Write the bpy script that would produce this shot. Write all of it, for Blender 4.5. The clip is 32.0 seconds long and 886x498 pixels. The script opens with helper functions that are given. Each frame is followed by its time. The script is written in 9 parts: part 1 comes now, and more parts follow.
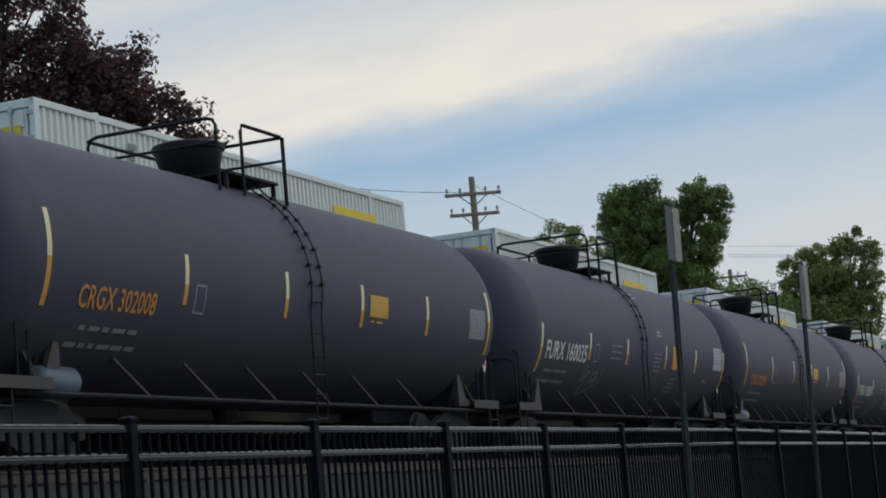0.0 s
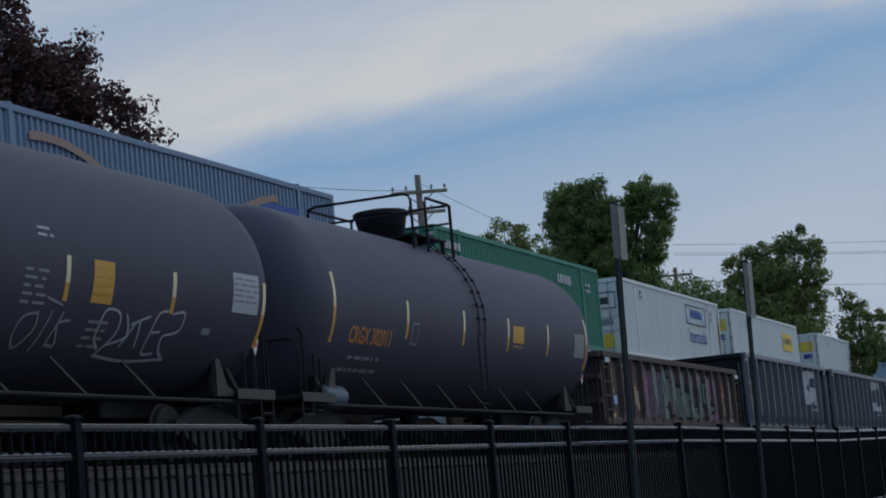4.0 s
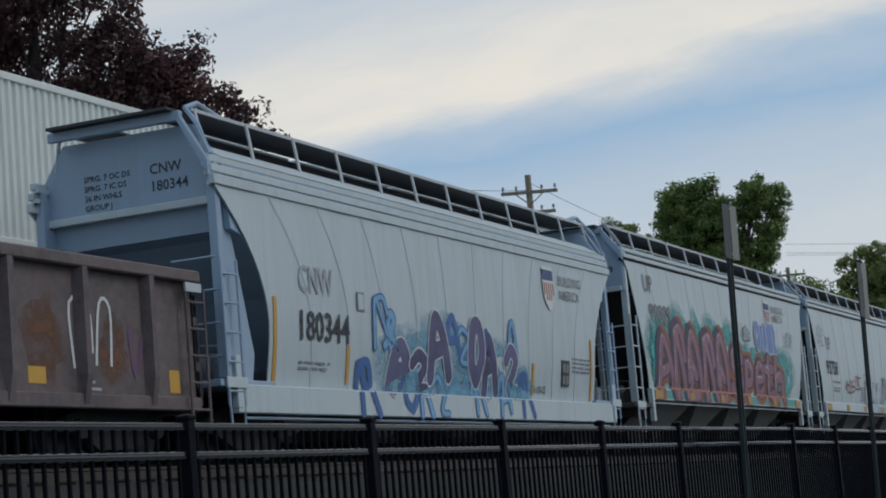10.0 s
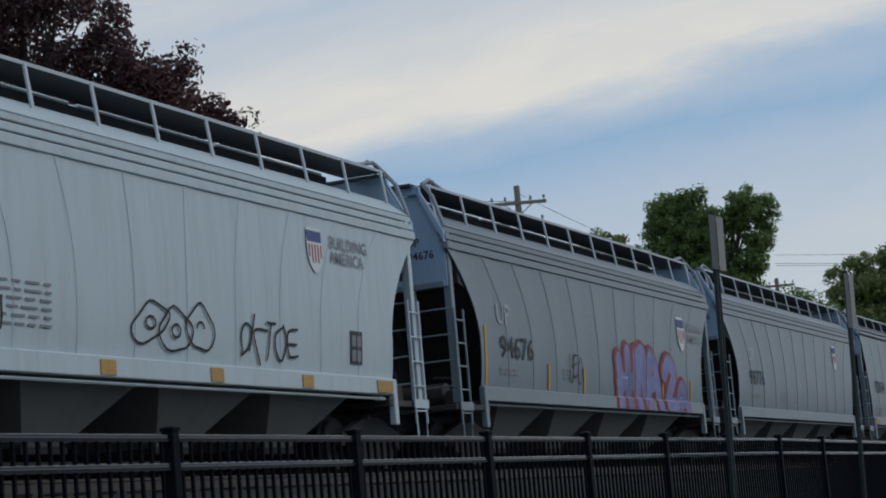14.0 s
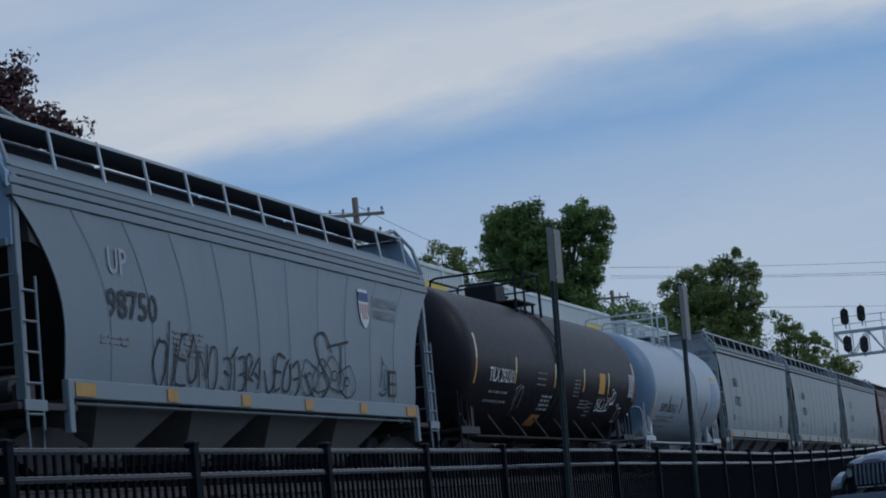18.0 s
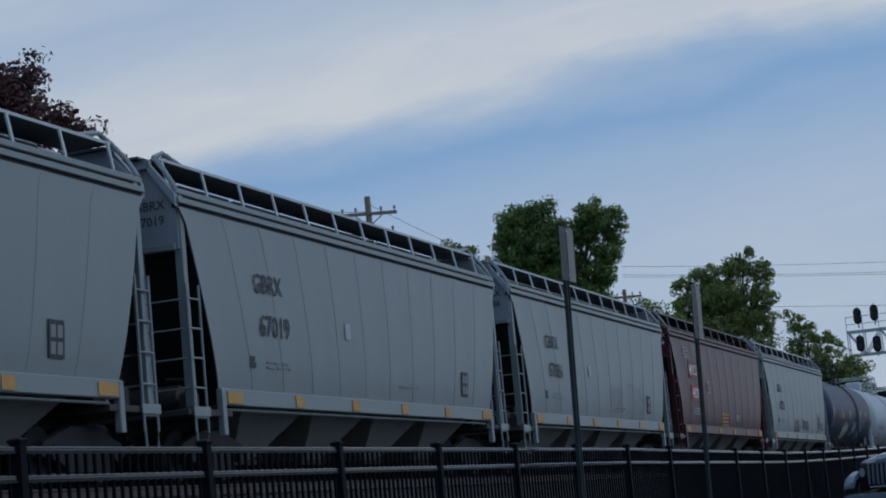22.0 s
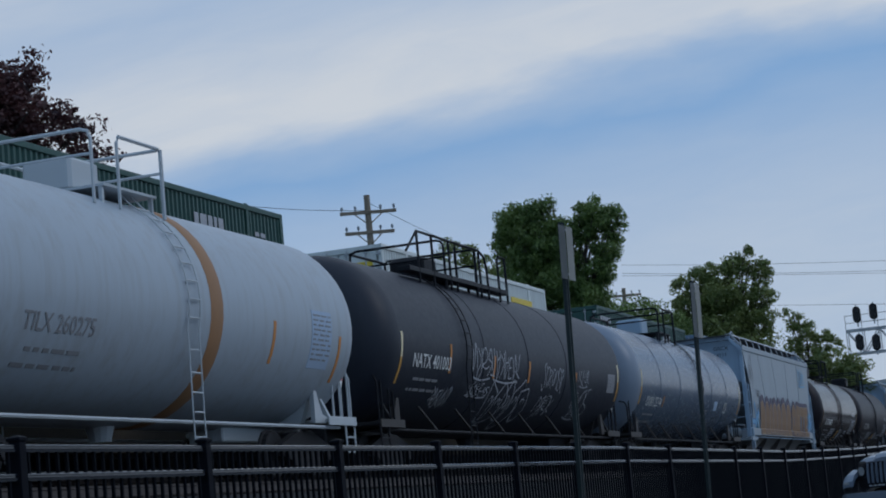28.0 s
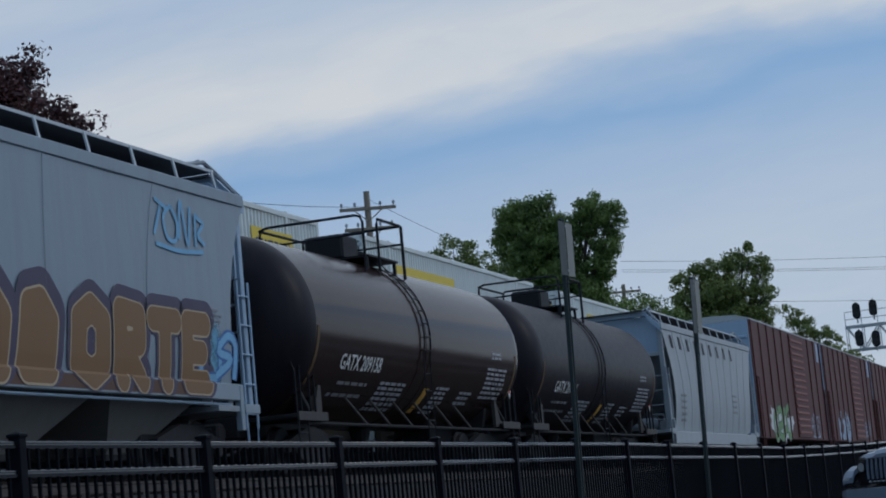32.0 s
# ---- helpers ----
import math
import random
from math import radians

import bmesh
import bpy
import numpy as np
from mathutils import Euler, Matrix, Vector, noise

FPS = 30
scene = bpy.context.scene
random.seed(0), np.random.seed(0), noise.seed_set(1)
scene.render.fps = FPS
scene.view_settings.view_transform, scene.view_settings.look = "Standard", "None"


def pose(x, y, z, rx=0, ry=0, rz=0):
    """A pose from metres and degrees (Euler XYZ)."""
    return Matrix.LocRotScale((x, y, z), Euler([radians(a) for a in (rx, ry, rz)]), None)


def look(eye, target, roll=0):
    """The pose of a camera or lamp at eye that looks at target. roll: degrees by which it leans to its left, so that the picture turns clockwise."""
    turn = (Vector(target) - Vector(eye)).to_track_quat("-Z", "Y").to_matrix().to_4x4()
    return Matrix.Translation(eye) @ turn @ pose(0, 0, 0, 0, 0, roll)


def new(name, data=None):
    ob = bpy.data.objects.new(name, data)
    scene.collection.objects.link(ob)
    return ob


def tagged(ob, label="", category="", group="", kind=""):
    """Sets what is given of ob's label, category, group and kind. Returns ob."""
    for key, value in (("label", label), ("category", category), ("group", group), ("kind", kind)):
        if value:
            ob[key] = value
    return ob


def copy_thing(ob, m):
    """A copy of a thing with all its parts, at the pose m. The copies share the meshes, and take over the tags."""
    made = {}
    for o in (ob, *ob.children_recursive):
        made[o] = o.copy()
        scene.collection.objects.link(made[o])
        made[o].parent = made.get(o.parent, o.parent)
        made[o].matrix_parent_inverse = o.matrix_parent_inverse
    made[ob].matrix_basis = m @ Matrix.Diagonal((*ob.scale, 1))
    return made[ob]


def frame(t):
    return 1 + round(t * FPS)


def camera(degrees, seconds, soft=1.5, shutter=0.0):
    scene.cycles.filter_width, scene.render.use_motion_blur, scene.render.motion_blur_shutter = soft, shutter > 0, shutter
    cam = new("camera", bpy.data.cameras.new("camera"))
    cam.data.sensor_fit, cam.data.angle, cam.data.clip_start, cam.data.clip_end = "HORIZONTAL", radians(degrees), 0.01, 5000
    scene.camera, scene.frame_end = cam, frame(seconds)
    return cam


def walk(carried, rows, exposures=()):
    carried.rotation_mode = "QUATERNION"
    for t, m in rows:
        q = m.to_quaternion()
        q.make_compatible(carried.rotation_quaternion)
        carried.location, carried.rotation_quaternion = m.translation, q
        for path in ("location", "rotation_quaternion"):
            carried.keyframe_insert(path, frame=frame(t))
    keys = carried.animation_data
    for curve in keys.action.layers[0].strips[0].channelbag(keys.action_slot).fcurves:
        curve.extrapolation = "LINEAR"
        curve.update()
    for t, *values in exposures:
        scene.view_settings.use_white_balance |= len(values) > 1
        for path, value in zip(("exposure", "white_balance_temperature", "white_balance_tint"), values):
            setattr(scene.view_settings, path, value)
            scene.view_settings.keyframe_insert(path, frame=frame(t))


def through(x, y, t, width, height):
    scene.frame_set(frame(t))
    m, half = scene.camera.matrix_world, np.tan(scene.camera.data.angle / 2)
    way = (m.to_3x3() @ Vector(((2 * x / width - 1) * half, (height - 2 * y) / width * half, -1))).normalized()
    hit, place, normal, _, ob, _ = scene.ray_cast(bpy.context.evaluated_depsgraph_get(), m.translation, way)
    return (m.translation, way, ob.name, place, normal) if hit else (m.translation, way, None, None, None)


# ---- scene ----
# The place: a street beside a raised double-track railway. x runs along the tracks, y across them, z up.
# A freight train on the near track runs towards -x, a container train on the far track towards +x.
EYE, TILT, LEAN, TURN = 1.10, 7.337, 5.143, -67.87
cam = camera(25.25, 32.0, soft=1.9)
# seconds, yaw, pitch, roll of the hand-held camera, which stays almost on one spot
ROWS = [
    (0.0, 0.00, 0.00, -0.05),
    (0.5, 0.02, -0.01, -0.06),
    (1.0, 0.01, -0.00, -0.07),
    (1.5, -0.02, 0.00, -0.08),
    (2.0, -0.27, -0.02, -0.09),
    (2.5, -0.67, -0.05, -0.09),
    (3.0, -1.18, -0.04, -0.10),
    (3.5, -1.52, -0.05, -0.10),
    (5.5, -1.55, -0.06, 0.02),
    (6.0, -0.60, -0.02, 0.02),
    (6.5, 0.27, -0.02, 0.02),
    (7.0, 0.93, -0.03, 0.02),
    (7.5, 1.38, -0.02, 0.01),
    (8.0, 1.57, -0.05, 0.01),
    (8.5, 1.65, -0.04, 0.00),
    (9.0, 1.62, -0.05, -0.00),
    (9.5, 1.62, -0.07, 0.00),
    (10.0, 1.63, -0.05, 0.00),
    (10.5, 1.65, -0.04, 0.01),
    (11.0, 1.65, -0.07, 0.02),
    (11.5, 1.66, -0.07, 0.04),
    (12.0, 2.08, -0.02, 0.05),
    (12.5, 2.70, -0.04, 0.06),
    (13.0, 3.04, -0.06, 0.07),
    (13.5, 3.04, -0.04, 0.05),
    (14.0, 1.33, 0.26, 0.01),
    (14.5, -0.43, 0.55, -0.03),
    (15.0, -1.53, 0.58, -0.05),
    (15.5, -2.45, 0.62, -0.10),
    (17.5, -3.49, 0.63, -0.10),
    (18.0, -3.37, 0.61, -0.11),
    (18.5, -3.15, 0.61, -0.11),
    (19.0, -2.87, 0.60, -0.11),
    (19.5, -2.80, 0.59, -0.12),
    (20.0, -2.77, 0.63, -0.12),
    (20.5, -2.77, 0.61, -0.13),
    (21.0, -2.75, 0.64, -0.14),
    (21.5, -2.93, 0.60, -0.14),
    (22.0, -3.01, 0.58, -0.15),
    (22.5, -3.06, 0.59, -0.16),
    (23.0, -3.04, 0.61, -0.15),
    (23.5, -3.01, 0.61, -0.15),
    (24.0, -3.03, 0.62, -0.15),
    (24.5, -3.03, 0.61, -0.15),
    (25.0, -3.03, 0.62, -0.15),
    (25.5, -3.00, 0.58, -0.15),
    (26.0, -3.03, 0.60, -0.14),
    (26.5, -3.02, 0.58, -0.14),
    (28.5, -3.04, 0.53, -0.19),
    (29.0, -3.05, 0.53, -0.19),
    (29.5, -3.05, 0.52, -0.19),
    (30.0, -3.02, 0.50, -0.18),
    (30.5, -3.04, 0.48, -0.18),
    (31.0, -3.08, 0.46, -0.17),
    (31.5, -3.07, 0.48, -0.17),
    (32.0, -3.04, 0.43, -0.16),
]
BASE = pose(0, 0, EYE, TILT, LEAN, TURN)
# seconds, stops, kelvin, tint
EXPOSURES = [
    (0.0, 0.13, 7300, 10), (2.0, 0.09, 7250, 10), (2.6, -0.24, 6900, 10), (3.5, -0.34, 6350, 10), (5.5, -0.28, 6100, 10), (6.3, -0.18, 6300, 10), (7.0, -0.04, 7000, 10),
    (8.0, 0.08, 7150, 10), (13.5, 0.07, 7100, 10), (14.3, -0.16, 6650, 10), (15.0, -0.32, 6100, 10), (15.5, -0.33, 5950, 10), (18.0, -0.32, 5850, 10), (21.0, -0.31, 5950, 10), (26.5, -0.30, 5850, 10), (28.5, -0.2, 5950, 10), (32.0, -0.18, 6100, 10),
]


def sway(t):
    """Metres that the camera is swung sideways, to its right, as it turns."""
    keys = ((0.0, 0.0), (10.0, 0.0), (13.0, 0.010), (14.0, 0.03), (15.0, 0.05), (15.5, 0.048), (18.0, 0.015), (32.0, 0.012))
    for (a, u), (b, v) in zip(keys, keys[1:]):
        if a <= t <= b:
            return u + (v - u) * (t - a) / (b - a)
    return 0.0


walk(cam, [(t, pose(0.35 * sway(t), -0.94 * sway(t), 0) @ BASE @ pose(0, 0, 0, 0, 0, yaw) @ pose(0, 0, 0, pitch) @ pose(0, 0, 0, 0, roll) @ pose(0, 0, 0, 90)) for t, yaw, pitch, roll in ROWS], EXPOSURES)

# ---------------------------------------------------------------- light
SUN_EL, SUN_AZ = radians(38), radians(285)          # the sun stands behind thin cloud towards -y
sun_from = Vector((math.cos(SUN_EL) * math.cos(SUN_AZ), math.cos(SUN_EL) * math.sin(SUN_AZ), math.sin(SUN_EL)))
sun = new("sun", bpy.data.lights.new("sun", "SUN"))
sun.data.energy, sun.data.angle, sun.data.color = 0.5, radians(25), (1.0, 0.97, 0.93)
sun.matrix_world = look(sun_from * 300, (0, 0, 0))


def link(nt, a, b):
    nt.links.new(a, b)


def node(nt, kind, **values):
    n = nt.nodes.new(kind)
    for key, value in values.items():
        n.inputs[key.replace("_", " ")].default_value = value
    return n


def math_node(nt, op, a, b=None, c=None):
    n = nt.nodes.new("ShaderNodeMath")
    n.operation = op
    for i, v in enumerate((a, b, c)):
        if v is None:
            continue
        if isinstance(v, (int, float)):
            n.inputs[i].default_value = v
        else:
            nt.links.new(v, n.inputs[i])
    return n.outputs[0]


def ramp(nt, value, stops):
    n = nt.nodes.new("ShaderNodeValToRGB")
    while len(n.color_ramp.elements) < len(stops):
        n.color_ramp.elements.new(0.5)
    for e, (at, col) in zip(n.color_ramp.elements, stops):
        e.position = at
        e.color = (*col, 1) if not isinstance(col, (int, float)) else (col, col, col, 1)
    nt.links.new(value, n.inputs[0])
    return n.outputs[0]


def mix(nt, fac, a, b, blend="MIX"):
    n = nt.nodes.new("ShaderNodeMix")
    n.data_type, n.blend_type = "RGBA", blend
    for i, v in ((0, fac), (6, a), (7, b)):
        if isinstance(v, (int, float)):
            n.inputs[i].default_value = v
        elif isinstance(v, tuple):
            n.inputs[i].default_value = (*v, 1)
        else:
            nt.links.new(v, n.inputs[i])
    return n.outputs[2]


# The sky: clear evening blue with long soft banks of high cloud, brightest in one bank that climbs to the right.
world = bpy.data.worlds.new("evening_sky")
scene.world = world
world.use_nodes = True
wt = world.node_tree
wt.nodes.clear()
sky = wt.nodes.new("ShaderNodeTexSky")
sky.sky_type, sky.sun_disc = "NISHITA", False
sky.sun_elevation, sky.sun_rotation, sky.altitude, sky.dust_density = SUN_EL, math.pi / 2 - SUN_AZ, 100, 1.5
coord = wt.nodes.new("ShaderNodeTexCoord")
turn = wt.nodes.new("ShaderNodeVectorRotate")
turn.rotation_type, turn.invert = "EULER_XYZ", True
turn.inputs["Rotation"].default_value = (radians(TILT), radians(LEAN), radians(TURN))
link(wt, coord.outputs["Generated"], turn.inputs["Vector"])
sep = wt.nodes.new("ShaderNodeSeparateXYZ")
link(wt, turn.outputs[0], sep.inputs[0])
ahead = math_node(wt, "MAXIMUM", sep.outputs[1], 0.15)
su = math_node(wt, "MULTIPLY", math_node(wt, "DIVIDE", sep.outputs[0], ahead), 1.107)
sv = math_node(wt, "MULTIPLY", math_node(wt, "DIVIDE", sep.outputs[2], ahead), 1.107)
comb = wt.nodes.new("ShaderNodeCombineXYZ")
# across the banks and along them
across = math_node(wt, "SUBTRACT", sv, math_node(wt, "MULTIPLY", su, 0.23))
along = math_node(wt, "ADD", su, math_node(wt, "MULTIPLY", sv, 0.23))
link(wt, math_node(wt, "MULTIPLY", along, 5.0), comb.inputs[0])
link(wt, math_node(wt, "MULTIPLY", across, 16.0), comb.inputs[1])
soft_noise = node(wt, "ShaderNodeTexNoise", Scale=1.0, Detail=5.0, Roughness=0.5)
link(wt, comb.outputs[0], soft_noise.inputs["Vector"])
fine_comb = wt.nodes.new("ShaderNodeCombineXYZ")
link(wt, math_node(wt, "MULTIPLY", along, 16.0), fine_comb.inputs[0])
link(wt, math_node(wt, "MULTIPLY", across, 34.0), fine_comb.inputs[1])
fine_noise = node(wt, "ShaderNodeTexNoise", Scale=1.0, Detail=6.0, Roughness=0.55)
link(wt, fine_comb.outputs[0], fine_noise.inputs["Vector"])
wob = math_node(wt, "MULTIPLY", math_node(wt, "SUBTRACT", soft_noise.outputs[0], 0.5), 0.06)
wob2 = math_node(wt, "MULTIPLY", math_node(wt, "SUBTRACT", fine_noise.outputs[0], 0.5), 0.014)
pos = math_node(wt, "ADD", across, math_node(wt, "ADD", wob, wob2))
cloud = ramp(wt, math_node(wt, "ADD", math_node(wt, "MULTIPLY", pos, 2.5), 0.4), [
    (0.0, 0.62), (0.33, 0.55), (0.45, 0.36), (0.53, 0.12), (0.575, 0.36), (0.62, 0.95), (0.68, 0.92), (0.75, 0.62), (0.81, 0.50), (0.88, 0.68), (1.0, 0.6)])
wisp_comb = wt.nodes.new("ShaderNodeCombineXYZ")
link(wt, math_node(wt, "MULTIPLY", along, 11.0), wisp_comb.inputs[0])
link(wt, math_node(wt, "MULTIPLY", across, 48.0), wisp_comb.inputs[1])
wisps = node(wt, "ShaderNodeTexNoise", Scale=1.0, Detail=7.0, Roughness=0.6, Distortion=0.8)
link(wt, wisp_comb.outputs[0], wisps.inputs["Vector"])
thin = math_node(wt, "MULTIPLY", math_node(wt, "ADD", math_node(wt, "ADD", math_node(wt, "MULTIPLY", soft_noise.outputs[0], 0.5), 0.56), math_node(wt, "MULTIPLY", wisps.outputs[0], 0.38)), cloud)
cloud_light = mix(wt, thin, (0.22, 0.42, 0.70), (0.80, 0.80, 0.785))
front = ramp(wt, math_node(wt, "ADD", math_node(wt, "MULTIPLY", sep.outputs[1], 0.5), 0.5), [(0.55, 0.0), (0.88, 1.0)])
cloud_light = mix(wt, front, (0.52, 0.72, 0.98), cloud_light)
sky_light = mix(wt, 1.0, sky.outputs[0], (0.10, 0.10, 0.10), "MULTIPLY")
both = mix(wt, 0.88, sky_light, cloud_light)
bg = wt.nodes.new("ShaderNodeBackground")
# the sky is a little dimmer and bluer away from the cloud banks
glow = ramp(wt, math_node(wt, "ADD", math_node(wt, "MULTIPLY", sep.outputs[1], 0.5), 0.5), [(0.0, 0.70), (0.5, 0.72), (0.8, 0.85), (0.93, 0.97), (1.0, 0.97)])
link(wt, glow, bg.inputs[1])
link(wt, both, bg.inputs[0])
wout = wt.nodes.new("ShaderNodeOutputWorld")
link(wt, bg.outputs[0], wout.inputs[0])

# ---------------------------------------------------------------- materials
MATS = {}


def material(name, base, rough=0.55, metal=0.0, vary=0.12, grain=8.0, streak=0.0, dirt=(0.10, 0.085, 0.07), dirt_amount=0.0, bump=0.0, spec=0.4, grid=None, glow=0.0):
    """Paint or any plain stuff: broad tone variation, fine grain, vertical weather streaks and blotches of dirt."""
    if name in MATS:
        return MATS[name]
    m = bpy.data.materials.new(name)
    m.use_nodes = True
    nt = m.node_tree
    b = nt.nodes["Principled BSDF"]
    b.inputs["Metallic"].default_value = metal
    b.inputs["Specular IOR Level"].default_value = spec
    tc = nt.nodes.new("ShaderNodeTexCoord")
    info = nt.nodes.new("ShaderNodeObjectInfo")
    shift = nt.nodes.new("ShaderNodeVectorMath")
    shift.operation = "ADD"
    link(nt, tc.outputs["Object"], shift.inputs[0])
    off = nt.nodes.new("ShaderNodeCombineXYZ")
    link(nt, math_node(nt, "MULTIPLY", info.outputs["Random"], 40.0), off.inputs[0])
    link(nt, off.outputs[0], shift.inputs[1])
    big = node(nt, "ShaderNodeTexNoise", Scale=0.55, Detail=4.0, Roughness=0.6)
    fine = node(nt, "ShaderNodeTexNoise", Scale=grain, Detail=6.0, Roughness=0.7)
    for n in (big, fine):
        link(nt, shift.outputs[0], n.inputs["Vector"])
    v = math_node(nt, "ADD", math_node(nt, "MULTIPLY", math_node(nt, "SUBTRACT", big.outputs[0], 0.5), 2.2 * vary), math_node(nt, "MULTIPLY", math_node(nt, "SUBTRACT", fine.outputs[0], 0.5), 1.6 * vary))
    lo = tuple(max(0.0, c * (1 - 1.6 * vary)) for c in base)
    hi = tuple(min(1.0, c * (1 + 1.6 * vary) + 0.01 * vary) for c in base)
    col = mix(nt, math_node(nt, "ADD", v, 0.5), lo, hi)
    if streak > 0 or dirt_amount > 0:
        mp = nt.nodes.new("ShaderNodeMapping")
        mp.inputs["Scale"].default_value = (5.0, 5.0, 0.35)
        link(nt, shift.outputs[0], mp.inputs[0])
        st = node(nt, "ShaderNodeTexNoise", Scale=1.0, Detail=5.0, Roughness=0.65)
        link(nt, mp.outputs[0], st.inputs["Vector"])
        s = ramp(nt, st.outputs[0], [(0.46, 0.0), (0.72, 1.0)])
        blotch = ramp(nt, big.outputs[0], [(0.42, 0.0), (0.75, 1.0)])
        fac = math_node(nt, "MINIMUM", math_node(nt, "ADD", math_node(nt, "MULTIPLY", s, streak), math_node(nt, "MULTIPLY", math_node(nt, "MULTIPLY", blotch, fine.outputs[0]), dirt_amount)), 1.0)
        col = mix(nt, fac, col, dirt)
    link(nt, col, b.inputs["Base Color"])
    r = math_node(nt, "ADD", math_node(nt, "MULTIPLY", math_node(nt, "SUBTRACT", fine.outputs[0], 0.5), 0.25), rough)
    link(nt, r, b.inputs["Roughness"])
    if bump > 0:
        bp = nt.nodes.new("ShaderNodeBump")
        bp.inputs["Strength"].default_value = 0.5
        bp.inputs["Distance"].default_value = bump
        link(nt, math_node(nt, "ADD", fine.outputs[0], math_node(nt, "MULTIPLY", big.outputs[0], 2.0)), bp.inputs["Height"])
        link(nt, bp.outputs[0], b.inputs["Normal"])
    if glow > 0:
        b.inputs["Emission Color"].default_value = (*base, 1)
        b.inputs["Emission Strength"].default_value = glow
    MATS[name] = m
    return m


def leaf_material(name, dark, light, through=0.25):
    m = bpy.data.materials.new(name)
    m.use_nodes = True
    nt = m.node_tree
    b = nt.nodes["Principled BSDF"]
    geo = nt.nodes.new("ShaderNodeNewGeometry")
    tc = nt.nodes.new("ShaderNodeTexCoord")
    clump = node(nt, "ShaderNodeTexNoise", Scale=0.9, Detail=3.0, Roughness=0.6)
    link(nt, tc.outputs["Object"], clump.inputs["Vector"])
    q = math_node(nt, "ADD", math_node(nt, "MULTIPLY", geo.outputs["Random Per Island"], 0.55), ramp(nt, clump.outputs[0], [(0.38, 0.0), (0.62, 0.45)]))
    col = mix(nt, q, dark, light)
    link(nt, col, b.inputs["Base Color"])
    b.inputs["Roughness"].default_value = 0.5
    tr = nt.nodes.new("ShaderNodeBsdfTranslucent")
    link(nt, col, tr.inputs[0])
    ms = nt.nodes.new("ShaderNodeMixShader")
    ms.inputs[0].default_value = through
    link(nt, b.outputs[0], ms.inputs[1])
    link(nt, tr.outputs[0], ms.inputs[2])
    link(nt, ms.outputs[0], nt.nodes["Material Output"].inputs[0])
    return m


def spray_material(name, base, cover=0.8, spots=3.0, rough=0.65):
    """Paint or rust that thins out towards its edge and in spots, over what lies under it."""
    m = bpy.data.materials.new(name)
    m.use_nodes = True
    nt = m.node_tree
    b = nt.nodes["Principled BSDF"]
    b.inputs["Roughness"].default_value = rough
    tc = nt.nodes.new("ShaderNodeTexCoord")
    noise = node(nt, "ShaderNodeTexNoise", Scale=spots, Detail=6.0, Roughness=0.65)
    link(nt, tc.outputs["Object"], noise.inputs["Vector"])
    fine = node(nt, "ShaderNodeTexNoise", Scale=spots * 6, Detail=3.0, Roughness=0.6)
    link(nt, tc.outputs["Object"], fine.inputs["Vector"])
    link(nt, mix(nt, noise.outputs[0], tuple(0.6 * c for c in base), tuple(min(1.0, 1.4 * c) for c in base)), b.inputs["Base Color"])
    sp = nt.nodes.new("ShaderNodeSeparateXYZ")
    link(nt, tc.outputs["Generated"], sp.inputs[0])
    dx = math_node(nt, "SUBTRACT", sp.outputs[0], 0.5)
    dz = math_node(nt, "SUBTRACT", sp.outputs[2], 0.5)
    r = math_node(nt, "SQRT", math_node(nt, "ADD", math_node(nt, "MULTIPLY", dx, dx), math_node(nt, "MULTIPLY", dz, dz)))
    edge = ramp(nt, math_node(nt, "ADD", r, math_node(nt, "MULTIPLY", math_node(nt, "SUBTRACT", fine.outputs[0], 0.5), 0.25)), [(0.28, 1.0), (0.5, 0.0)])
    spot = ramp(nt, noise.outputs[0], [(0.36, 0.25), (0.56, 1.0)])
    clear = nt.nodes.new("ShaderNodeBsdfTransparent")
    ms = nt.nodes.new("ShaderNodeMixShader")
    link(nt, math_node(nt, "MULTIPLY", math_node(nt, "MULTIPLY", edge, spot), cover), ms.inputs[0])
    link(nt, clear.outputs[0], ms.inputs[1])
    link(nt, b.outputs[0], ms.inputs[2])
    link(nt, ms.outputs[0], nt.nodes["Material Output"].inputs[0])
    MATS[name] = m
    return m


BLACK_TANK = material("black_tank_paint", (0.066, 0.063, 0.09), 0.55, vary=0.2, streak=0.08, dirt=(0.08, 0.078, 0.095), dirt_amount=0.12, spec=0.28, bump=0.004)
BROWN_TANK = material("dusty_black_tank_paint", (0.030, 0.016, 0.014), 0.19, vary=0.12, streak=0.08, dirt=(0.09, 0.066, 0.058), dirt_amount=0.08, spec=0.2, bump=0.0)
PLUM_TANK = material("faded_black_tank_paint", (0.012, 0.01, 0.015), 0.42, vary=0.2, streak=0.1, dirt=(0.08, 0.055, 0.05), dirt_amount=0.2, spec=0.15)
BLUE_TANK = material("slate_blue_tank_paint", (0.02, 0.036, 0.074), 0.45, vary=0.2, streak=0.3, dirt=(0.05, 0.05, 0.06), dirt_amount=0.18, spec=0.25)
DARK_GREY_TANK = material("charcoal_tank_paint", (0.018, 0.022, 0.034), 0.5, vary=0.15, streak=0.1, dirt=(0.055, 0.055, 0.062), dirt_amount=0.2, spec=0.35)
GREY_TANK = material("silver_grey_tank_paint", (0.095, 0.13, 0.185), 0.25, vary=0.08, streak=0.12, dirt=(0.12, 0.11, 0.11), dirt_amount=0.15)
WHITE_TANK = material("white_tank_paint", (0.4, 0.45, 0.5), 0.42, vary=0.1, streak=0.3, dirt=(0.25, 0.21, 0.18), dirt_amount=0.12)
